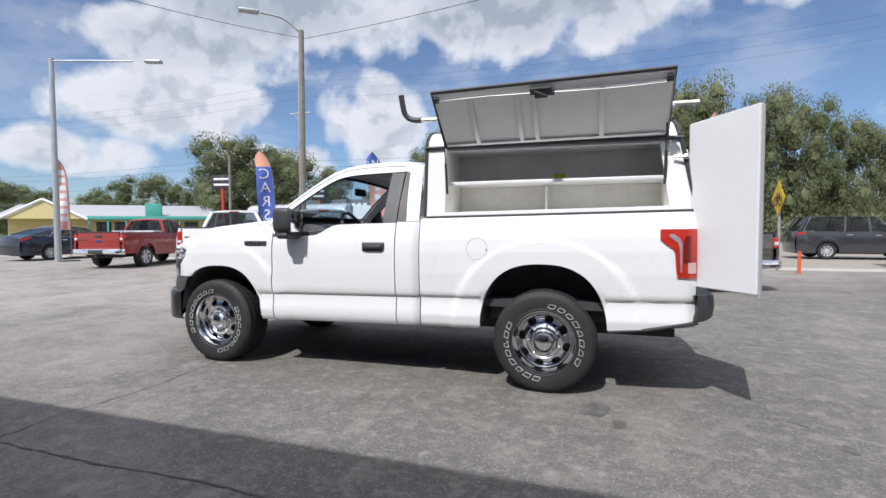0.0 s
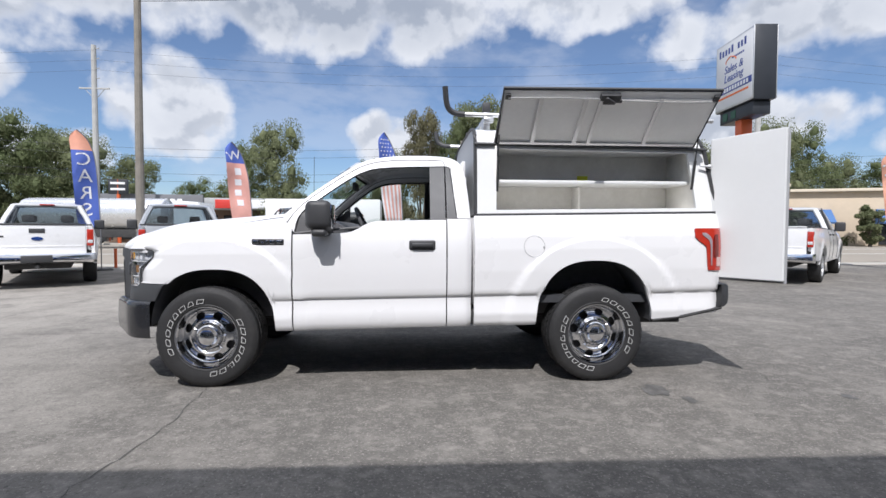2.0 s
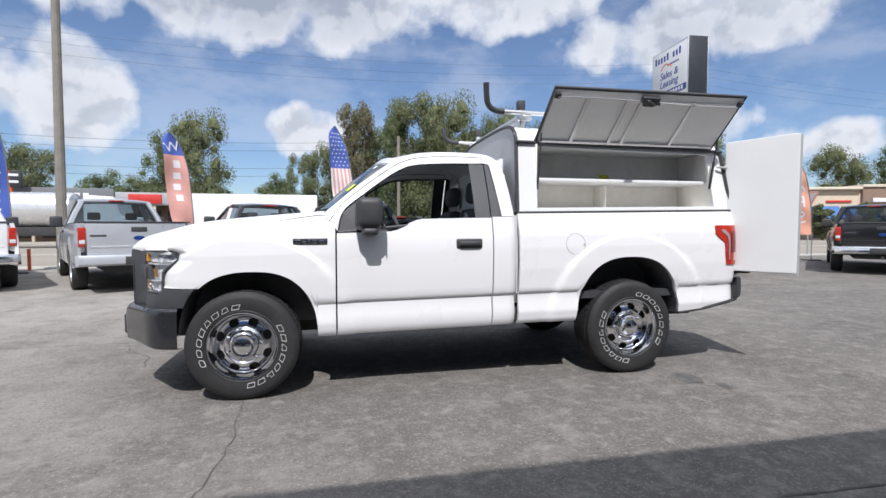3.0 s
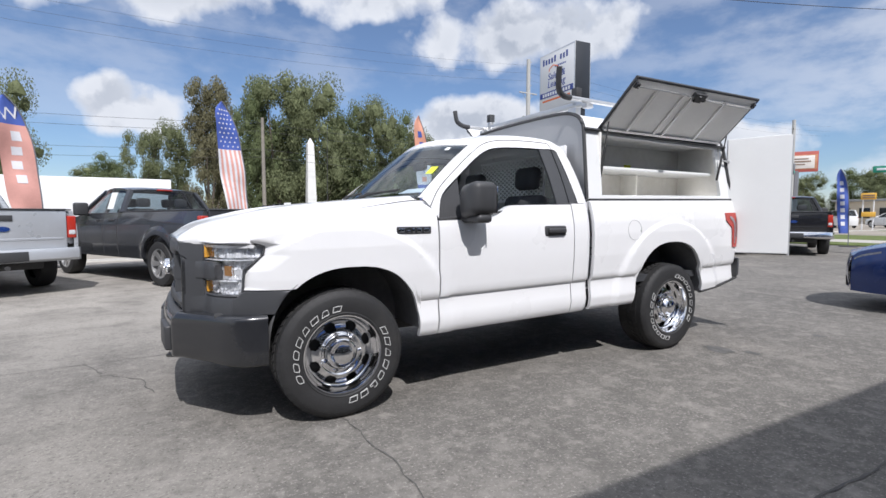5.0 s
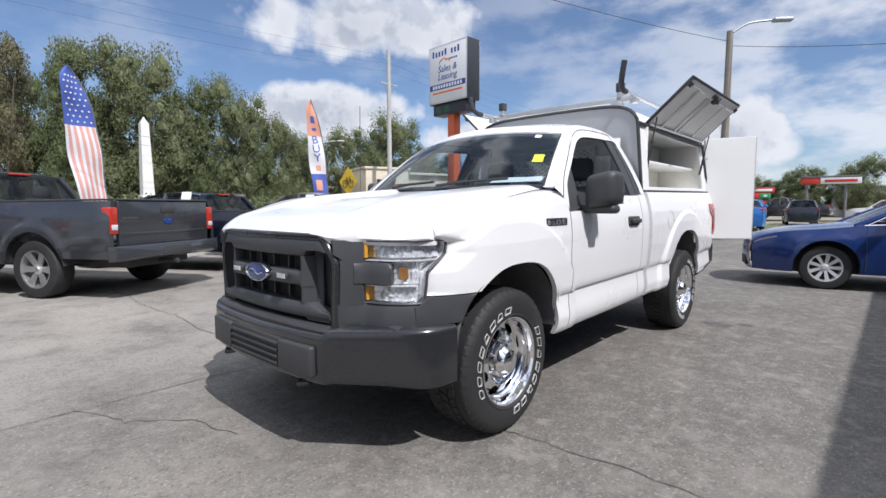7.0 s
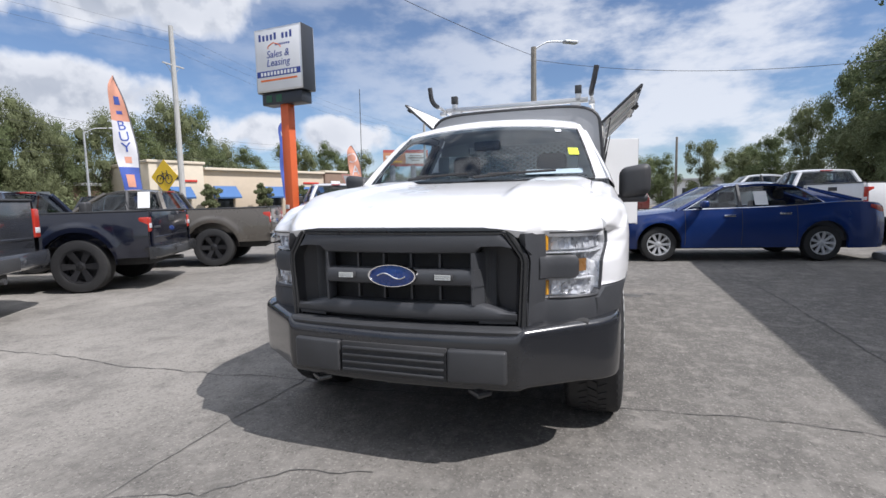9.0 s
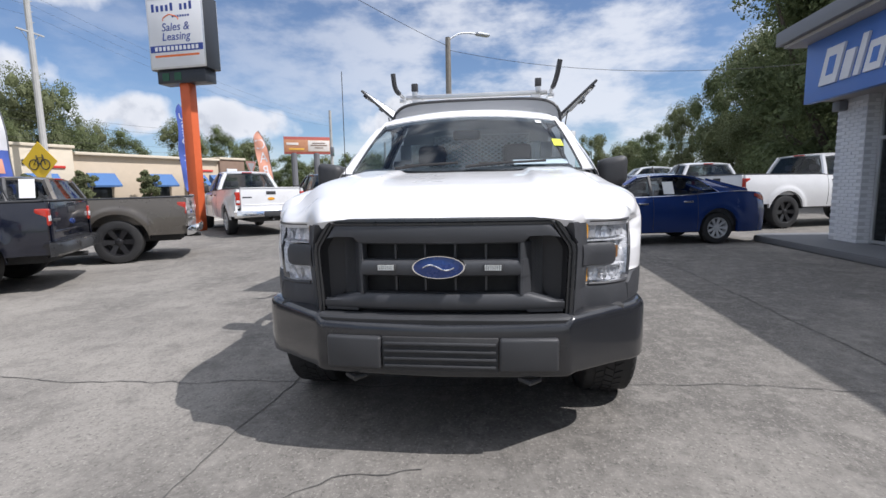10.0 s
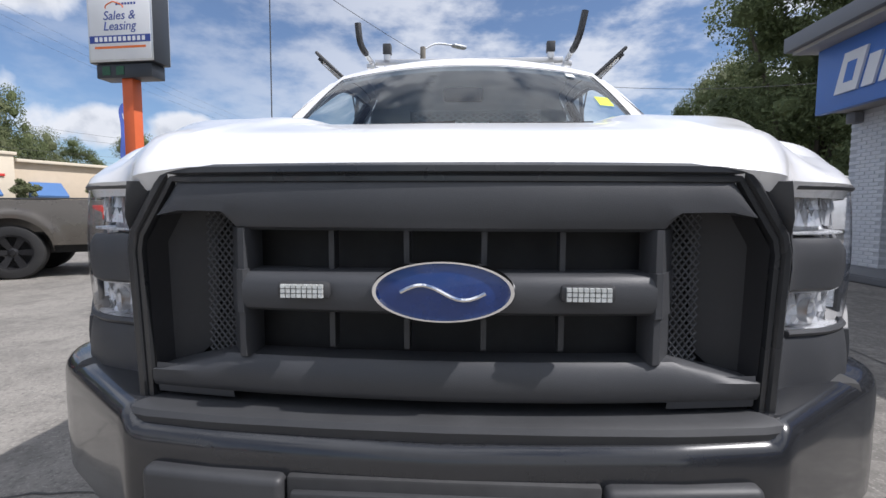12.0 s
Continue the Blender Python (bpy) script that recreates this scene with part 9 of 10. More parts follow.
def diner():
    B, L = local_building("restaurant", (-53.5, 31.0), (-38.5, 41.0), "yellow roadside restaurant with teal trim and grey roof")
    bm = bmesh.new()
    add_box(bm, (0.5, 1.5, 0), (L, 11, 2.6), 0.04)
    part("wall", bm, M["yellow_wall"], B)
    bm = bmesh.new()
    prism(bm, [(0.3, 2.55), (5.5, 4.0), (6.5, 4.0), (12, 2.6)], -0.3, L + 0.3, "x")
    part("roof", bm, M["roof_grey"], B)
    bm = bmesh.new()
    prism(bm, [(1.0, 2.4), (4.2, 4.1), (7.4, 2.4)], -0.4, 1.4, "y")
    part("gable", bm, M["yellow_wall"], B)
    for p, q in (((0.6, 2.35), (4.2, 4.25)), ((4.2, 4.25), (7.8, 2.35))):
        bm = bmesh.new()
        tube(bm, [(p[0], -0.45, p[1]), (q[0], -0.45, q[1])], 0.13, 4)
        part("bargeboard", bm, M["sign_white"], B)
    bm = bmesh.new()
    add_box(bm, (7.5, 0.2, 2.35), (L + 0.5, 0.4, 2.7), 0.02)
    part("eaves_trim", bm, M["teal"], B)
    bm = bmesh.new()
    add_box(bm, (12.5, 0.6, 2.6), (14.0, 0.9, 4.0), 0.03)
    part("sign_panel", bm, M["teal"], B)
    for k in range(6):
        bm = bmesh.new()
        add_box(bm, (7.9 + 1.6 * k, 1.42, 0.9), (9.2 + 1.6 * k, 1.52, 2.1), 0.02)
        part("window", bm, M["shop_dark"], B)
        bm = bmesh.new()
        add_box(bm, (7.6 + 1.6 * k, 0.3, 0), (7.75 + 1.6 * k, 0.45, 2.4), 0.02)
        part("post", bm, M["teal"], B)


tan_shops()
strip_shops()
diner()


def simple_block(a, b, h, mat, label, depth=9.0):
    B, L = local_building("far_building", a, b, label)
    bm = bmesh.new()
    add_box(bm, (0, 0, 0), (L, depth, h), 0.05)
    part("wall", bm, mat, B)
    bm = bmesh.new()
    add_box(bm, (-0.3, -0.4, h), (L + 0.3, depth + 0.3, h + 0.3), 0.04)
    part("roof", bm, M["roof_grey"], B)
    n = int(L / 2.4)
    for k in range(n):
        bm = bmesh.new()
        add_box(bm, (0.7 + 2.4 * k, -0.06, 0.8), (2.0 + 2.4 * k, 0.04, 2.2), 0.02)
        part("window", bm, M["shop_dark"], B)


simple_block((80, 33), (76, 12), 3.1, M["stucco_light"], "low pale shop across the side road")
simple_block((23, 52), (31, 52), 3.4, M["brown_wall"], "low house with brown walls among the trees")
simple_block((66, 6), (66, -14), 3.2, M["sign_white"], "low white shop behind parked cars")


def obelisk():
    O = empty("monument", pose(7.2, 43.7, 0) @ Matrix.Diagonal((0.79, 0.79, 0.80, 1)), "white stone obelisk on a stepped plinth", "monument")
    bm = bmesh.new()
    vs = []
    for z, h in ((2.6, 0.50), (9.3, 0.34), (9.95, 0.02)):
        vs.append([bm.verts.new((sx * h, sy * h, z)) for sx, sy in ((-1, -1), (1, -1), (1, 1), (-1, 1))])
    for a, b in zip(vs, vs[1:]):
        for k in range(4):
            bm.faces.new((a[k], a[(k + 1) % 4], b[(k + 1) % 4], b[k]))
    bm.faces.new(vs[-1])
    part("shaft", bm, M["stone_white"], O, smooth=False)
    bm = bmesh.new()
    add_box(bm, (-0.85, -0.85, 0), (0.85, 0.85, 1.9), 0.05)
    add_box(bm, (-0.65, -0.65, 1.9), (0.65, 0.65, 2.65), 0.05)
    part("plinth", bm, M["stone_white"], O)


obelisk()


def post_sign(x, y, h, w, hh, face, post, label, yaw=0):
    S = empty("shop_sign", pose(x, y, 0, 0, 0, yaw), label, "sign")
    bm = bmesh.new()
    tube(bm, [(0, 0, 0), (0, 0, h)], 0.16, 8)
    part("post", bm, post, S)
    bm = bmesh.new()
    add_box(bm, (-w / 2, -0.15, h - hh), (w / 2, 0.15, h), 0.03)
    p = part("panel", bm, face, S)
    for k in range(2):
        bm = bmesh.new()
        add_box(bm, (-w * 0.38, -0.19, h - hh * (0.35 + 0.4 * k)), (w * 0.38, -0.14, h - hh * (0.2 + 0.4 * k)), 0.01)
        part("bar", bm, M["sign_white"] if face != M["sign_white"] else M["sign_red"], p)


post_sign(-38.5, 43.8, 7.2, 2.4, 1.5, M["sign_dark"], M["sign_red"], "dark shop sign on a red post", 15)
post_sign(-27.0, 44.5, 5.6, 1.5, 1.3, M["sign_dark"], M["orange"], "small dark and orange shop sign on a post", 10)
M["board_pale"] = material("pale_board", (0.70, 0.66, 0.62), 0.7, var=0.08, scale=1)
M["board_tan"] = material("tan_board", (0.50, 0.24, 0.13), 0.7, var=0.25, scale=0.6, fine=5)
M["board_red"] = material("faded_red_board", (0.42, 0.10, 0.08), 0.7, var=0.15, scale=0.6, fine=5)
M["sign_leaf_green"] = material("green_sign_face", (0.05, 0.30, 0.12), 0.5, var=0.06, scale=3)
M["sign_yellow"] = material("orange_yellow_sign", (0.70, 0.40, 0.06), 0.5, var=0.06, scale=3)


def panel_sign(name, x, y, yaw, posts, panels, label, post_r=0.12, post_mat="grey_trim"):
    """A sign on posts: panels as (x0, x1, z0, z1, material), each with pale or dark bars where it has writing."""
    S = empty(name, pose(x, y, 0, 0, 0, yaw), label, "sign")
    for px, ph in posts:
        bm = bmesh.new()
        tube(bm, [(px, 0.12, 0), (px, 0.12, ph)], post_r, 10)
        part("post", bm, M[post_mat], S)
    for k, (x0, x1, z0, z1, mat, bars) in enumerate(panels):
        bm = bmesh.new()
        add_box(bm, (x0, -0.10 - 0.02 * k, z0), (x1, 0.10 - 0.004 * k, z1), 0.02)
        p = part("panel", bm, M[mat], S)
        for a, b, c, d, bmat in bars:
            bm = bmesh.new()
            add_box(bm, (x0 + (x1 - x0) * a, -0.13 - 0.02 * k, z0 + (z1 - z0) * c), (x0 + (x1 - x0) * b, -0.09 - 0.02 * k, z0 + (z1 - z0) * d), 0.006)
            part("bar", bm, M[bmat], p)


panel_sign("billboard", 60.8, 31.5, -62, ((-1.6, 6.5), (1.5, 6.5)),
           [(-2.9, 3.7, 6.35, 8.75, "board_red", ()), (-2.9, 3.6, 6.65, 8.35, "board_tan", ((0.05, 0.30, 0.55, 0.75, "board_pale"), (0.10, 0.42, 0.15, 0.30, "sign_yellow"))),
            (0.35, 3.35, 6.75, 8.25, "board_pale", ((0.2, 0.8, 0.72, 0.80, "brown_wall"), (0.12, 0.88, 0.50, 0.60, "brown_wall"), (0.3, 0.7, 0.28, 0.36, "brown_wall")))],
           "wide faded red and tan roadside billboard", 0.42)
panel_sign("shop_sign", 59.9, 12.1, -80, ((-0.9, 3.2), (0.9, 3.2)),
           [(-1.35, 1.35, 2.75, 3.32, "sign_red", ((0.08, 0.92, 0.25, 0.7, "sign_white"),)), (-1.25, -0.1, 2.12, 2.68, "sign_red", ()), (-0.06, 1.0, 2.12, 2.68, "sign_leaf_green", ((0.35, 0.65, 0.3, 0.65, "sign_white"),)),
            (-1.2, 1.25, 1.38, 1.92, "sign_dark", ((0.25, 0.75, 0.3, 0.65, "sign_red"),))],
           "red and green shop sign on two posts")
panel_sign("shop_sign", 54.5, 5.9, -86, ((-1.5, 3.4), (1.5, 3.4)),
           [(-2.0, -0.5, 3.35, 3.95, "sign_red", ()), (-0.46, 2.6, 3.35, 3.95, "sign_white", ((0.1, 0.9, 0.3, 0.7, "sign_red"),)), (-2.0, 2.6, 3.98, 4.14, "grey_trim", ())],
           "long red and white shop sign")
panel_sign("shop_sign", 47.7, 18.4, -72, ((-0.35, 2.9), (0.35, 2.9)),
           [(-0.5, 0.5, 2.55, 3.1, "sign_yellow", ((0.1, 0.9, 0.55, 0.75, "brown_wall"), (0.1, 0.9, 0.2, 0.4, "brown_wall"))), (-0.42, 0.5, 1.1, 1.5, "sign_yellow", ())],
           "small orange-yellow sign on white posts", 0.05, "sign_white")


def trailer_truck(x0, x1, y, label):
    T = empty("semi_trailer", pose(x0, y, 0), label, "trailer truck")
    L = x1 - x0
    bm = bmesh.new()
    add_box(bm, (0, -1.27, 1.15), (L, 1.27, 3.35), 0.04)
    b = part("box_body", bm, M["white_trailer"], T)
    bm = bmesh.new()
    add_box(bm, (0.1, -1.29, 1.05), (L - 0.1, 1.29, 1.22), 0.02)
    part("side_rail", bm, M["alu_grey"], b)
    for x in (0.9, 2.2, L - 1.2):
        for s in (-1, 1):
            car_wheel(T, x, s * 1.08, 0.52, s, M["steel_wheel"], 8, 0.28)
    bm = bmesh.new()
    add_box(bm, (0.3, -0.5, 0.6), (L - 0.3, 0.5, 1.06), 0.03)
    part("chassis", bm, M["dark"], T)


def tanker(x0, y, label):
    T = empty("tank_truck", pose(x0, y, 0), label, "tank truck")
    bm = bmesh.new()
    lathe(bm, [(0.02, 0.0), (0.7, 0.02), (0.98, 0.15), (1.02, 0.4), (1.02, 8.6), (0.98, 8.85), (0.7, 8.98), (0.02, 9.0)], 28, pose(0, 0, 2.25, 0, 0, -90))
    part("tank", bm, M["tank"], T)
    bm = bmesh.new()
    add_box(bm, (0.3, -0.5, 0.7), (11.0, 0.5, 1.25), 0.03)
    part("chassis", bm, M["dark"], T)
    bm = bmesh.new()
    prism(bm, [(9.7, 0.8), (12.6, 0.8), (12.6, 1.7), (11.6, 1.9), (11.3, 3.0), (9.7, 3.1)], -1.15, 1.15, "y")
    bmesh.ops.bevel(bm, geom=list(bm.edges), offset=0.08, segments=2, affect="EDGES")
    part("cab", bm, M["white_trailer"], T)
    for x in (1.0, 2.3, 9.3, 12.0):
        for s in (-1, 1):
            car_wheel(T, x, s * 1.05, 0.52, s, M["steel_wheel"], 8, 0.28)


trailer_truck(-11.5, -3.7, 35.2, "white box trailer passing on the road")
tanker(-26.5, 33.4, "polished tank truck on the road")

suv_blue = saloon(pose(24.2, 7.55, 0.05, 0, 0, 191), paint("bright_blue", (0.02, 0.14, 0.46), 0.25), "bright blue compact car with red lamp band", suv=True, high=1.50, wb=2.67, nose=0.9, tail=0.8, category="car")
bm = bmesh.new()
add_box(bm, (3.40, -0.72, 0.98), (3.50, 0.72, 1.07), 0.02)
part("lamp_band", bm, M["red_lens"], suv_blue, "red lamp band across the tail")
saloon(pose(35.8, 6.25, 0, 0, 0, 189), paint("midnight", (0.008, 0.013, 0.030), 0.25), "dark blue estate car across the side road", suv=True, high=1.62, wb=2.9, nose=0.9, tail=0.95)
saloon(pose(42.2, 12.2, 0, 0, 0, 232), paint("umber_grey", (0.16, 0.15, 0.14), 0.3), "brownish grey estate car across the side road", suv=True, high=1.75, wb=2.9, nose=0.9, tail=0.95)
pickup(pose(43.0, 9.6, 0, 0, 0, 262), paint("slate", (0.052, 0.055, 0.063), 0.18, 0.3), "dark grey pickup across the side road", name="parked_pickup")
saloon(pose(39, 1.5, 0, 0, 0, 190), paint("maroon", (0.12, 0.02, 0.02), 0.3), "dark red car beyond the side road", suv=True, high=1.6)
saloon(pose(36, 41.8, 0, 0, 0, -20), paint("silver", (0.5, 0.52, 0.55), 0.3), "silver car before the shops")
saloon(pose(12.0, 24.0, 0, 0, 0, 180), paint("slate", (0.052, 0.055, 0.063), 0.3), "dark grey estate car on the road", suv=True, high=1.75, wb=2.9)
saloon(pose(55.0, 23.4, 0, 0, 0, 215), paint("white", (0.78, 0.785, 0.79)), "white estate car beyond the side road", suv=True, high=1.75)
saloon(pose(57.2, 20.6, 0, 0, 0, 240), paint("white", (0.78, 0.785, 0.79)), "white saloon car beyond the side road")
saloon(pose(45.0, 3.0, 0, 0, 0, 260), paint("white", (0.78, 0.785, 0.79)), "white estate car behind the dark estate car", suv=True, high=1.7)
saloon(pose(57.0, 18.4, 0, 0, 0, 212), paint("bright_blue", (0.02, 0.14, 0.46)), "blue car beyond the side road")
saloon(pose(-18, 42.6, 0, 0, 0, 10), paint("silver", (0.5, 0.52, 0.55)), "silver car before the shop strip")
saloon(pose(-31, 43.0, 0, 0, 0, 10), paint("slate", (0.052, 0.055, 0.063)), "dark grey car before the shop strip", suv=True, high=1.7)

# ---- trees ----
M["leaf"] = material("leaves", (0.155, 0.175, 0.092), 0.7, var=0.35, scale=0.5, fine=3.0, spec=0.25, island=0.55)
M["leaf_dark"] = material("dark_leaves", (0.130, 0.158, 0.076), 0.7, var=0.35, scale=0.5, fine=3.0, spec=0.25, island=0.5)
M["leaf_dry"] = material("brownish_leaves", (0.185, 0.175, 0.105), 0.75, var=0.3, scale=0.5, fine=3.0, spec=0.2, island=0.4)
M["bark"] = material("bark", (0.12, 0.10, 0.08), 0.95, var=0.3, scale=3, fine=20, bump=0.6, bump_scale=20)

for key in ("leaf", "leaf_dark", "leaf_dry"):
    # leaves let some light through
    nt_ = M[key].node_tree
    b_ = nt_.nodes["Principled BSDF"]
    tl_ = nt_.nodes.new("ShaderNodeBsdfTranslucent")
    mx_ = nt_.nodes.new("ShaderNodeMixShader")
    mx_.inputs[0].default_value = 0.35
    nt_.links.new(b_.inputs["Base Color"].links[0].from_socket, tl_.inputs["Color"])
    nt_.links.new(b_.outputs[0], mx_.inputs[1])
    nt_.links.new(tl_.outputs[0], mx_.inputs[2])
    nt_.links.new(mx_.outputs[0], nt_.nodes["Material Output"].inputs["Surface"])


def crown_mesh(seed, n_leaf, clumps, rx, rz, leaf):
    """Many small leaf sprays on the outside of uneven clumps, with gaps between them."""
    rg = np.random.RandomState(seed)
    cents, rads = [], []
    for k in range(clumps):
        a = rg.uniform(0, 2 * np.pi)
        rr = np.sqrt(rg.uniform(0, 1)) * rx * 0.82
        h = rg.uniform(-0.95, 0.95)
        env = np.sqrt(max(0.05, 1 - (h * 0.9) ** 2))
        cents.append((rr * env * np.cos(a), rr * env * np.sin(a), h * rz))
        rads.append(rg.uniform(0.16, 0.34) * rx)
    cents, rads = np.array(cents), np.array(rads)
    w = rads ** 2
    idx = rg.choice(clumps, n_leaf, p=w / w.sum())
    d = rg.normal(size=(n_leaf, 3))
    d /= np.linalg.norm(d, axis=1)[:, None]
    rad = rads[idx] * (1 - 0.5 * rg.uniform(0, 1, n_leaf) ** 2.2) * (1 + 0.075 * rg.normal(size=n_leaf))
    c = cents[idx] + d * rad[:, None] * np.array([1, 1, 0.78])
    nrm = d + 0.9 * rg.normal(size=(n_leaf, 3))
    nrm /= np.linalg.norm(nrm, axis=1)[:, None]
    ref = rg.normal(size=(n_leaf, 3))
    u = np.cross(nrm, ref)
    u /= np.linalg.norm(u, axis=1)[:, None]
    v = np.cross(nrm, u)
    s = leaf * rg.uniform(0.55, 1.35, n_leaf)[:, None]
    bend = nrm * s * 0.25
    p = np.stack([c - u * s, c - v * s * 0.55 + bend, c + u * s * 1.1, c + v * s * 0.6 + bend], 1).reshape(-1, 3)
    me = bpy.data.meshes.new("crown")
    verts = [tuple(q) for q in p.tolist()]
    faces = [(4 * k, 4 * k + 1, 4 * k + 2, 4 * k + 3) for k in range(n_leaf)]
    # leafy inner mass of each clump, ragged and out of round
    cb = bmesh.new()
    bmesh.ops.create_icosphere(cb, subdivisions=1, radius=1.0)
    unit = [v.co.copy() for v in cb.verts]
    tris = [[v.index for v in fc.verts] for fc in cb.faces]
    cb.free()
    for (cx, cy, cz), rr in zip(cents.tolist(), rads.tolist()):
        base = len(verts)
        for u_ in unit:
            k_ = rr * (0.47 + 0.20 * noise.noise(u_ * 2.3 + Vector((cx, cy, cz))) + 0.10 * rg.uniform(-1, 1))
            verts.append((cx + u_.x * k_, cy + u_.y * k_, cz + u_.z * k_ * 0.8))
        faces += [tuple(base + i for i in tr) for tr in tris]
    me.from_pydata(verts, [], faces)
    return me, cents, rads


def make_tree(seed, height, spread, mat, label, n_leaf=19000, leaf=0.100, clumps=56, trunk_share=0.10):
    T = empty("tree", pose(0, 0, 0), label, "tree", "trees")
    rz = height * (1 - trunk_share) / 2
    cz = height * trunk_share + rz * 0.95
    me, cents, rads = crown_mesh(seed, n_leaf, clumps, spread / 2, rz, leaf)
    me.materials.append(mat)
    cr = new("crown", me)
    cr.parent = T
    cr.matrix_basis = pose(0, 0, cz)
    tagged(cr, kind="stuff")
    rg = random.Random(seed)
    bm = bmesh.new()
    r0 = 0.035 * height
    fork = Vector((rg.uniform(-0.3, 0.3), rg.uniform(-0.3, 0.3), height * trunk_share))
    tube(bm, [(0, 0, -0.1), (0, 0, 0.3), fork * 0.5, fork], r0, 9, True, [r0 * 1.35, r0, r0 * 0.85, r0 * 0.75])
    tr = part("trunk", bm, M["bark"], T)
    order = sorted(range(len(rads)), key=lambda k: -rads[k])[:7]
    for k in order:
        e = Vector(cents[k]) + Vector((0, 0, cz))
        m_ = fork + (e - fork) * 0.5 + Vector((0, 0, -0.06 * height))
        bm = bmesh.new()
        tube(bm, [fork, m_, e], r0 * 0.3, 6, True, [r0 * 0.55, r0 * 0.34, r0 * 0.1])
        part("limb", bm, M["bark"], tr)
    return T


TREES = [make_tree(21, 10, 11, M["leaf"], "broad live oak with grey-green leaves"),
         make_tree(22, 10, 9, M["leaf_dark"], "dense dark green oak", clumps=50),
         make_tree(23, 10, 8, M["leaf"], "tall green oak with an uneven crown", clumps=44, trunk_share=0.10),
         make_tree(24, 10, 7.5, M["leaf_dry"], "tall oak with brownish hanging moss", clumps=48, trunk_share=0.08)]
rt = random.Random(8)
# a ragged belt along the far side of the road, lowest before the gaps
# x, y, height, kind, and how broad the crown is
FAR = ((-92, 58, 8, 0, 1), (-80, 54, 7.2, 1, 1), (-70, 54, 6.2, 0, 1), (-60.5, 50, 7.8, 1, 0.9), (-54, 50, 7.6, 0, 0.9), (-48, 52, 9.8, 1, 0.9), (-43, 49, 11.4, 0, 0.85), (-38.5, 50, 11.2, 1, 0.8), (-34.5, 51, 9.8, 0, 0.8), (-30, 53, 8.4, 2, 0.8), (-26, 58, 6.6, 1, 0.8),
       (-30, 78, 7.5, 0, 1), (-20, 80, 7.5, 1, 1), (-11, 80, 7.5, 0, 1), (-17.6, 50, 9.4, 1, 0.55), (-14.4, 49, 11.0, 0, 0.55), (-8.8, 60, 7.0, 1, 0.7), (-5.4, 50, 8.6, 2, 0.45), (-3.2, 54, 9.4, 0, 0.45),
       (-0.3, 49, 12.7, 3, 0.50), (2.2, 55, 11.6, 1, 0.55), (3.6, 50, 13.0, 1, 0.45), (6.2, 50, 14.8, 2, 0.62), (9.4, 50, 14.0, 0, 0.55), (12.6, 49.5, 12.2, 1, 0.55), (15.6, 49, 12.6, 0, 0.5), (18.2, 49, 11.6, 1, 0.5), (21, 50, 10.2, 0, 0.5), (9, 62, 13, 1, 0.8), (16, 60, 11.5, 0, 0.8),
       (23.5, 51, 9.2, 0, 0.6), (27, 53, 9.2, 1, 0.6), (30.8, 52, 10.0, 0, 0.6), (35.5, 54, 10.8, 1, 0.7), (41, 54, 13.2, 0, 0.6), (45.5, 55, 13.4, 1, 0.55), (51, 56, 9.8, 0, 0.7), (56, 56, 9.4, 1, 0.8), (63, 52, 11.2, 0, 0.7), (70, 50, 11.2, 1, 0.7), (78, 48, 10.0, 0, 0.8), (88, 46, 8.6, 1, 1), (96, 30, 8, 0, 1), (98, 12, 7, 1, 1),
       (62, 3, 6.0, 0, 0.9), (56, -3, 5.8, 1, 0.8), (51, -6.3, 7.0, 2, 0.6), (54, -10.5, 5.6, 0, 0.8), (47, -11.5, 6.8, 1, 0.6), (43, -13.2, 8.4, 0, 0.5), (39.5, -15.2, 11.2, 1, 0.5), (70, -2, 6.5, 0, 1), (66, -14, 7, 1, 1),
       (79, 40.5, 6.2, 1, 0.8), (82, 37, 7.0, 0, 0.8), (84.5, 33, 7.6, 1, 0.8), (85.5, 29.5, 7.7, 0, 0.8), (86, 26.5, 6.6, 2, 0.8), (86, 23.5, 5.5, 1, 0.8), (87, 19.5, 4.4, 0, 0.9),
       (46.5, 11.6, 4.1, 1, 0.55), (67, 14.2, 4.7, 0, 0.9), (67, 12.0, 4.5, 2, 0.9), (66, 10.0, 5.0, 1, 0.75), (66, 8.2, 5.5, 0, 0.75), (68, 6.0, 4.6, 2, 0.9), (66, 4.5, 5.0, 1, 0.8),
       (-70, 40, 7, 0, 1), (-84, 34, 8, 1, 1), (-48, 66, 10, 1, 1), (36, -17, 12.5, 0, 0.7))
for x, y, h, k, broad in FAR:
    s_ = h * (1.08 if x < -20 else 1.04) / 10
    copy_thing(TREES[k], pose(x, y, 0, 0, 0, rt.uniform(0, 360)) @ Matrix.Diagonal((s_ * broad * rt.uniform(0.95, 1.15), s_ * broad * rt.uniform(0.95, 1.15), s_, 1)))
for T in TREES:
    for o in list(T.children_recursive) + [T]:
        bpy.data.objects.remove(o)
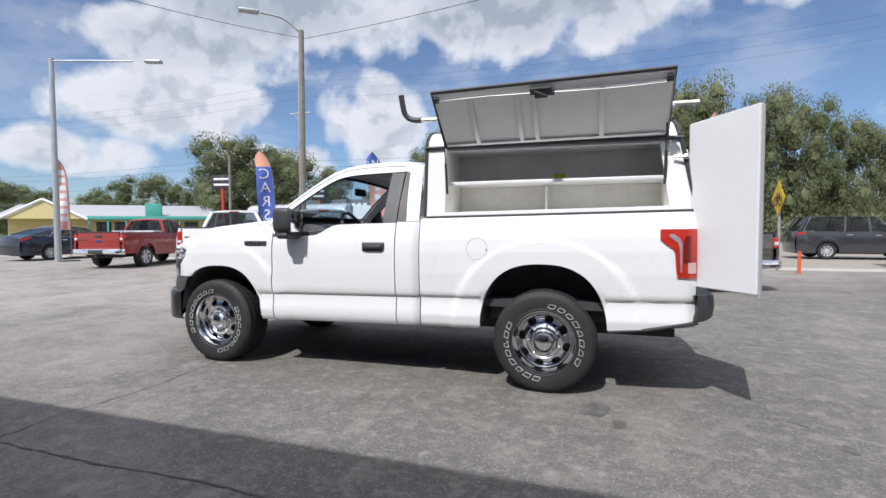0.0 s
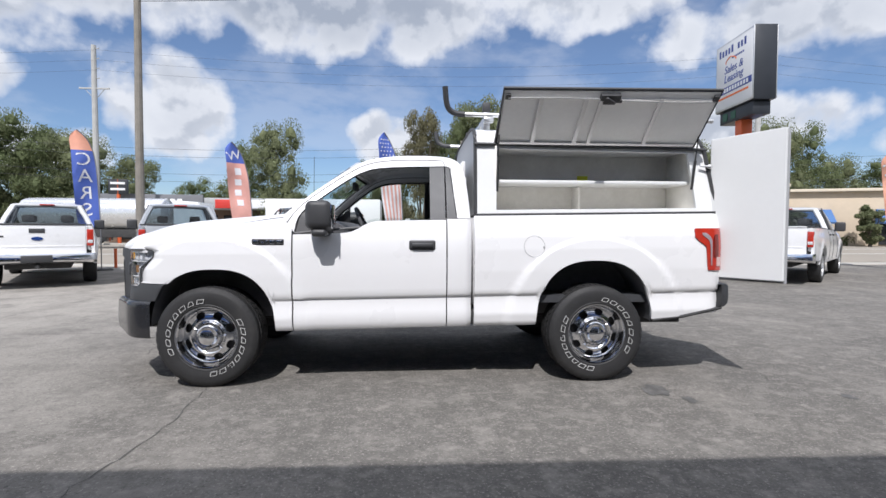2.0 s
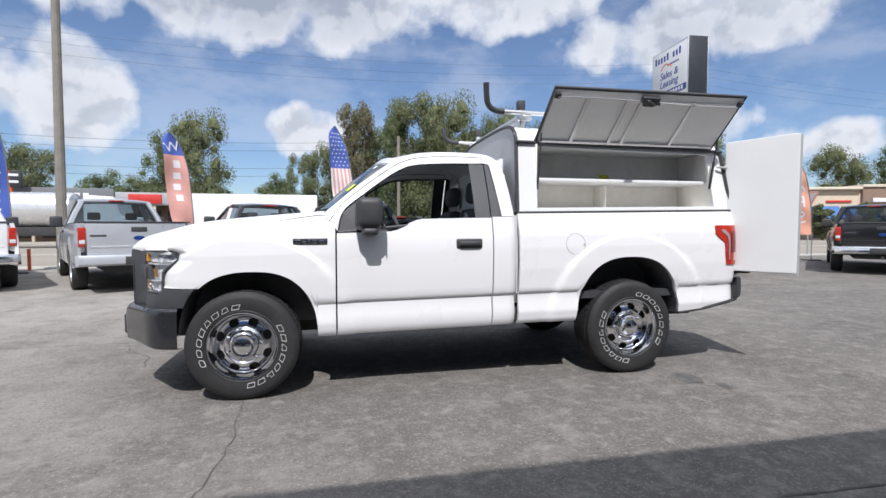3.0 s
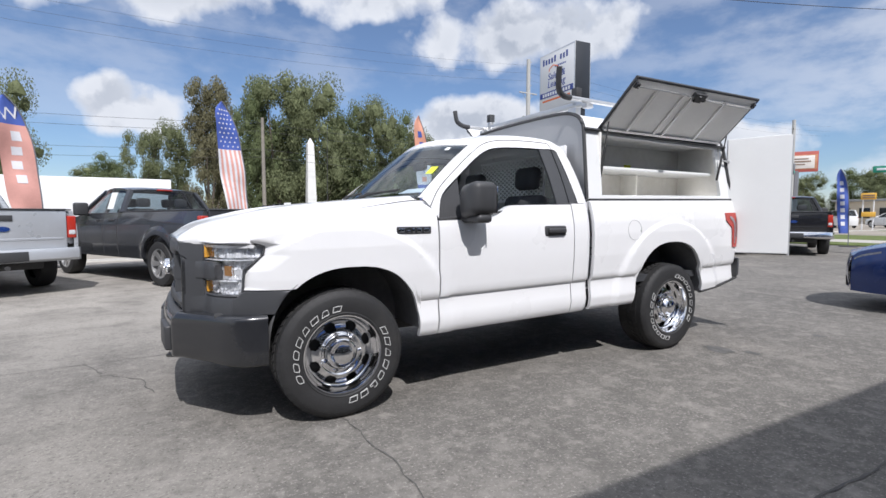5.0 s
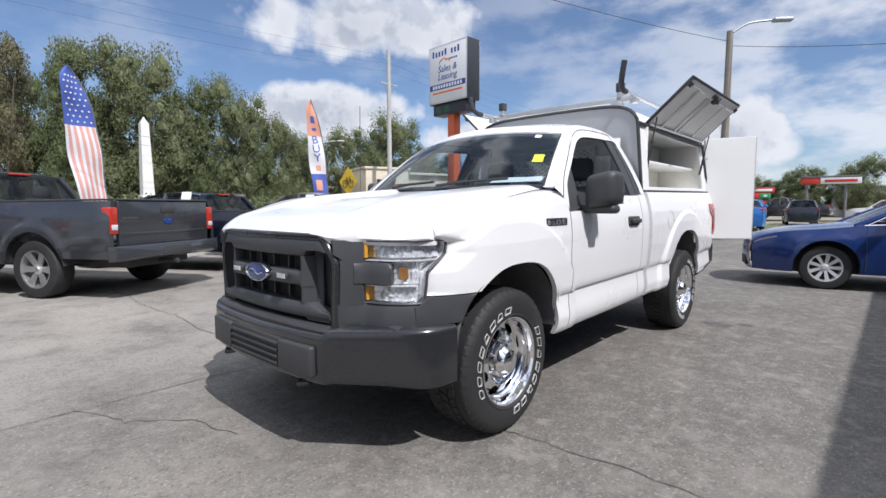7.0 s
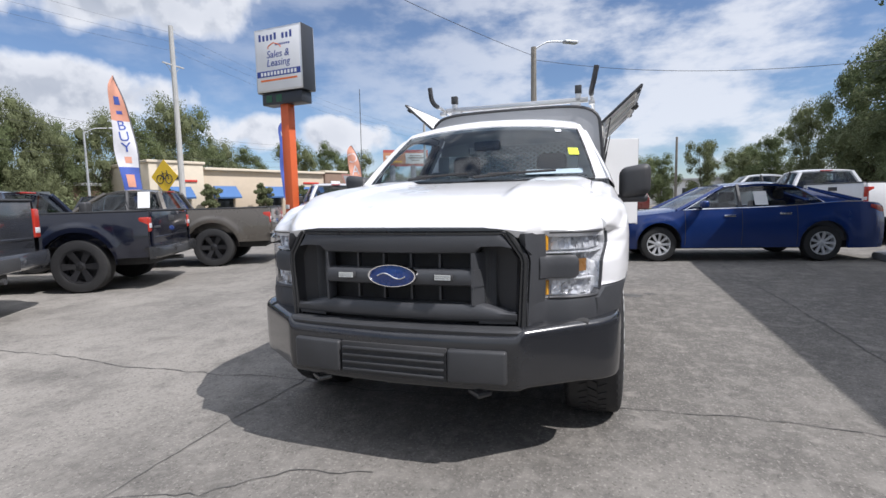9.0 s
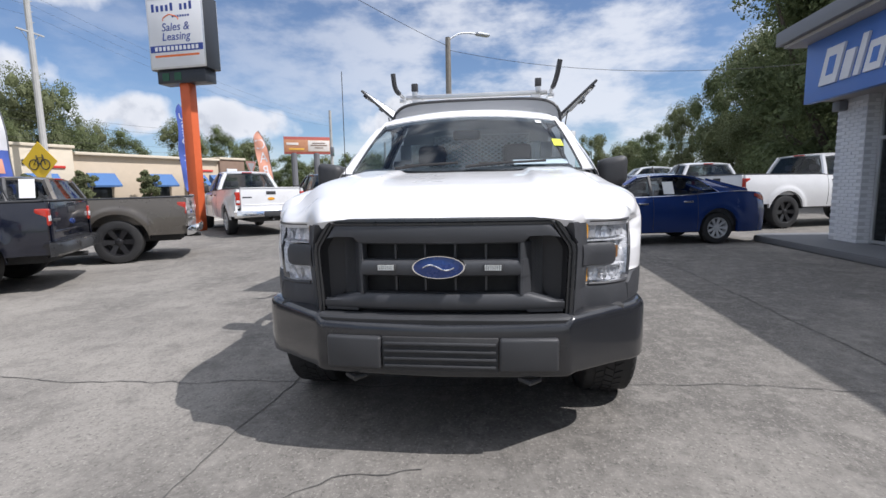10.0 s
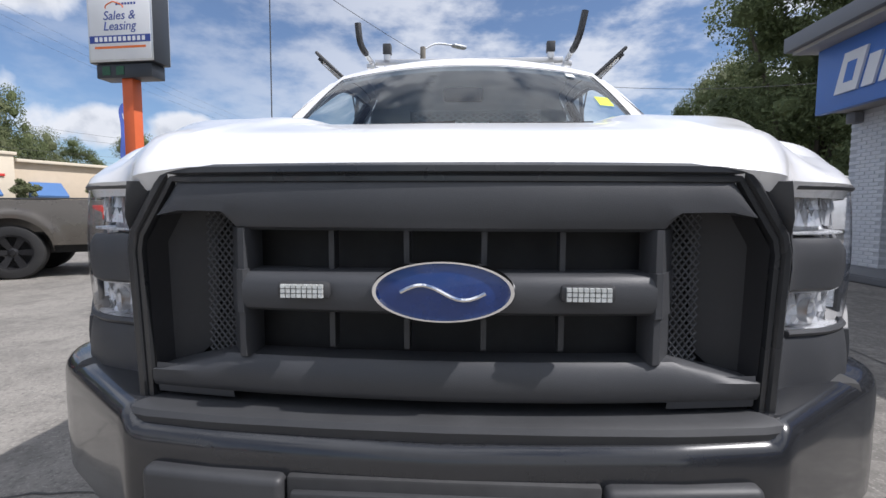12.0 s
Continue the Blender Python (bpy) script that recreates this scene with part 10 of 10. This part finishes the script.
# the tall trees behind the office, nearer and leafier
NEAR = [make_tree(31, 13, 10, M["leaf_dark"], "tall dark leafy tree behind the office", 34000, 0.095, 70, 0.12),
        make_tree(32, 12, 9, M["leaf"], "tall green leafy tree behind the office", 32000, 0.095, 60, 0.12)]
for k, (x, y, h) in enumerate(((20.5, -12.2, 1.05), (31, -14.5, 0.80), (17.0, -14.5, 1.15), (27, -16.0, 1.0), (14.0, -18.5, 1.1))):
    copy_thing(NEAR[k % 2], pose(x, y, 0, 0, 0, 70 * k) @ Matrix.Diagonal((h, h, h, 1)))
for T in NEAR:
    for o in list(T.children_recursive) + [T]:
        bpy.data.objects.remove(o)


def hedge(x0, x1, y, h, d, label, seed=1):
    rg = np.random.RandomState(seed)
    n = int((x1 - x0) * 160)
    c = np.stack([rg.uniform(x0, x1, n), y + d * rg.uniform(-0.5, 0.5, n), h * rg.uniform(0, 1, n) ** 0.6 * (0.85 + 0.15 * np.sin(rg.uniform(x0, x1, n)))], 1)
    u = rg.normal(size=(n, 3))
    u /= np.linalg.norm(u, axis=1)[:, None]
    v = np.cross(u, rg.normal(size=(n, 3)))
    v /= np.linalg.norm(v, axis=1)[:, None]
    s = 0.16
    p = np.stack([c - u * s, c - v * s * 0.6, c + u * s, c + v * s * 0.6], 1).reshape(-1, 3)
    me = bpy.data.meshes.new("hedge")
    me.from_pydata([tuple(q) for q in p.tolist()], [], [(4 * k, 4 * k + 1, 4 * k + 2, 4 * k + 3) for k in range(n)])
    me.materials.append(M["leaf"])
    tagged(new("hedge", me), label, "hedge", kind="stuff")


hedge(4, 22, 43.2, 2.3, 1.6, "clipped green hedge across the road", 1)
SHRUB = make_tree(41, 3.4, 2.2, M["leaf"], "small rounded green tree before the shops", 7000, 0.085, 44, 0.13)
for u, h in ((0.02, 0.85), (0.19, 0.95), (0.44, 1.0), (0.66, 0.95), (0.83, 1.0)):
    copy_thing(SHRUB, pose(27.6 + 20.9 * u - 0.7, 42.2 - 7.7 * u - 1.9, 0, 0, 0, 100 * u) @ Matrix.Diagonal((h, h, h, 1)))
for o in list(SHRUB.children_recursive) + [SHRUB]:
    bpy.data.objects.remove(o)
hedge(28.5, 44, 39.6, 0.9, 1.0, "low green hedge before the shops", 2)
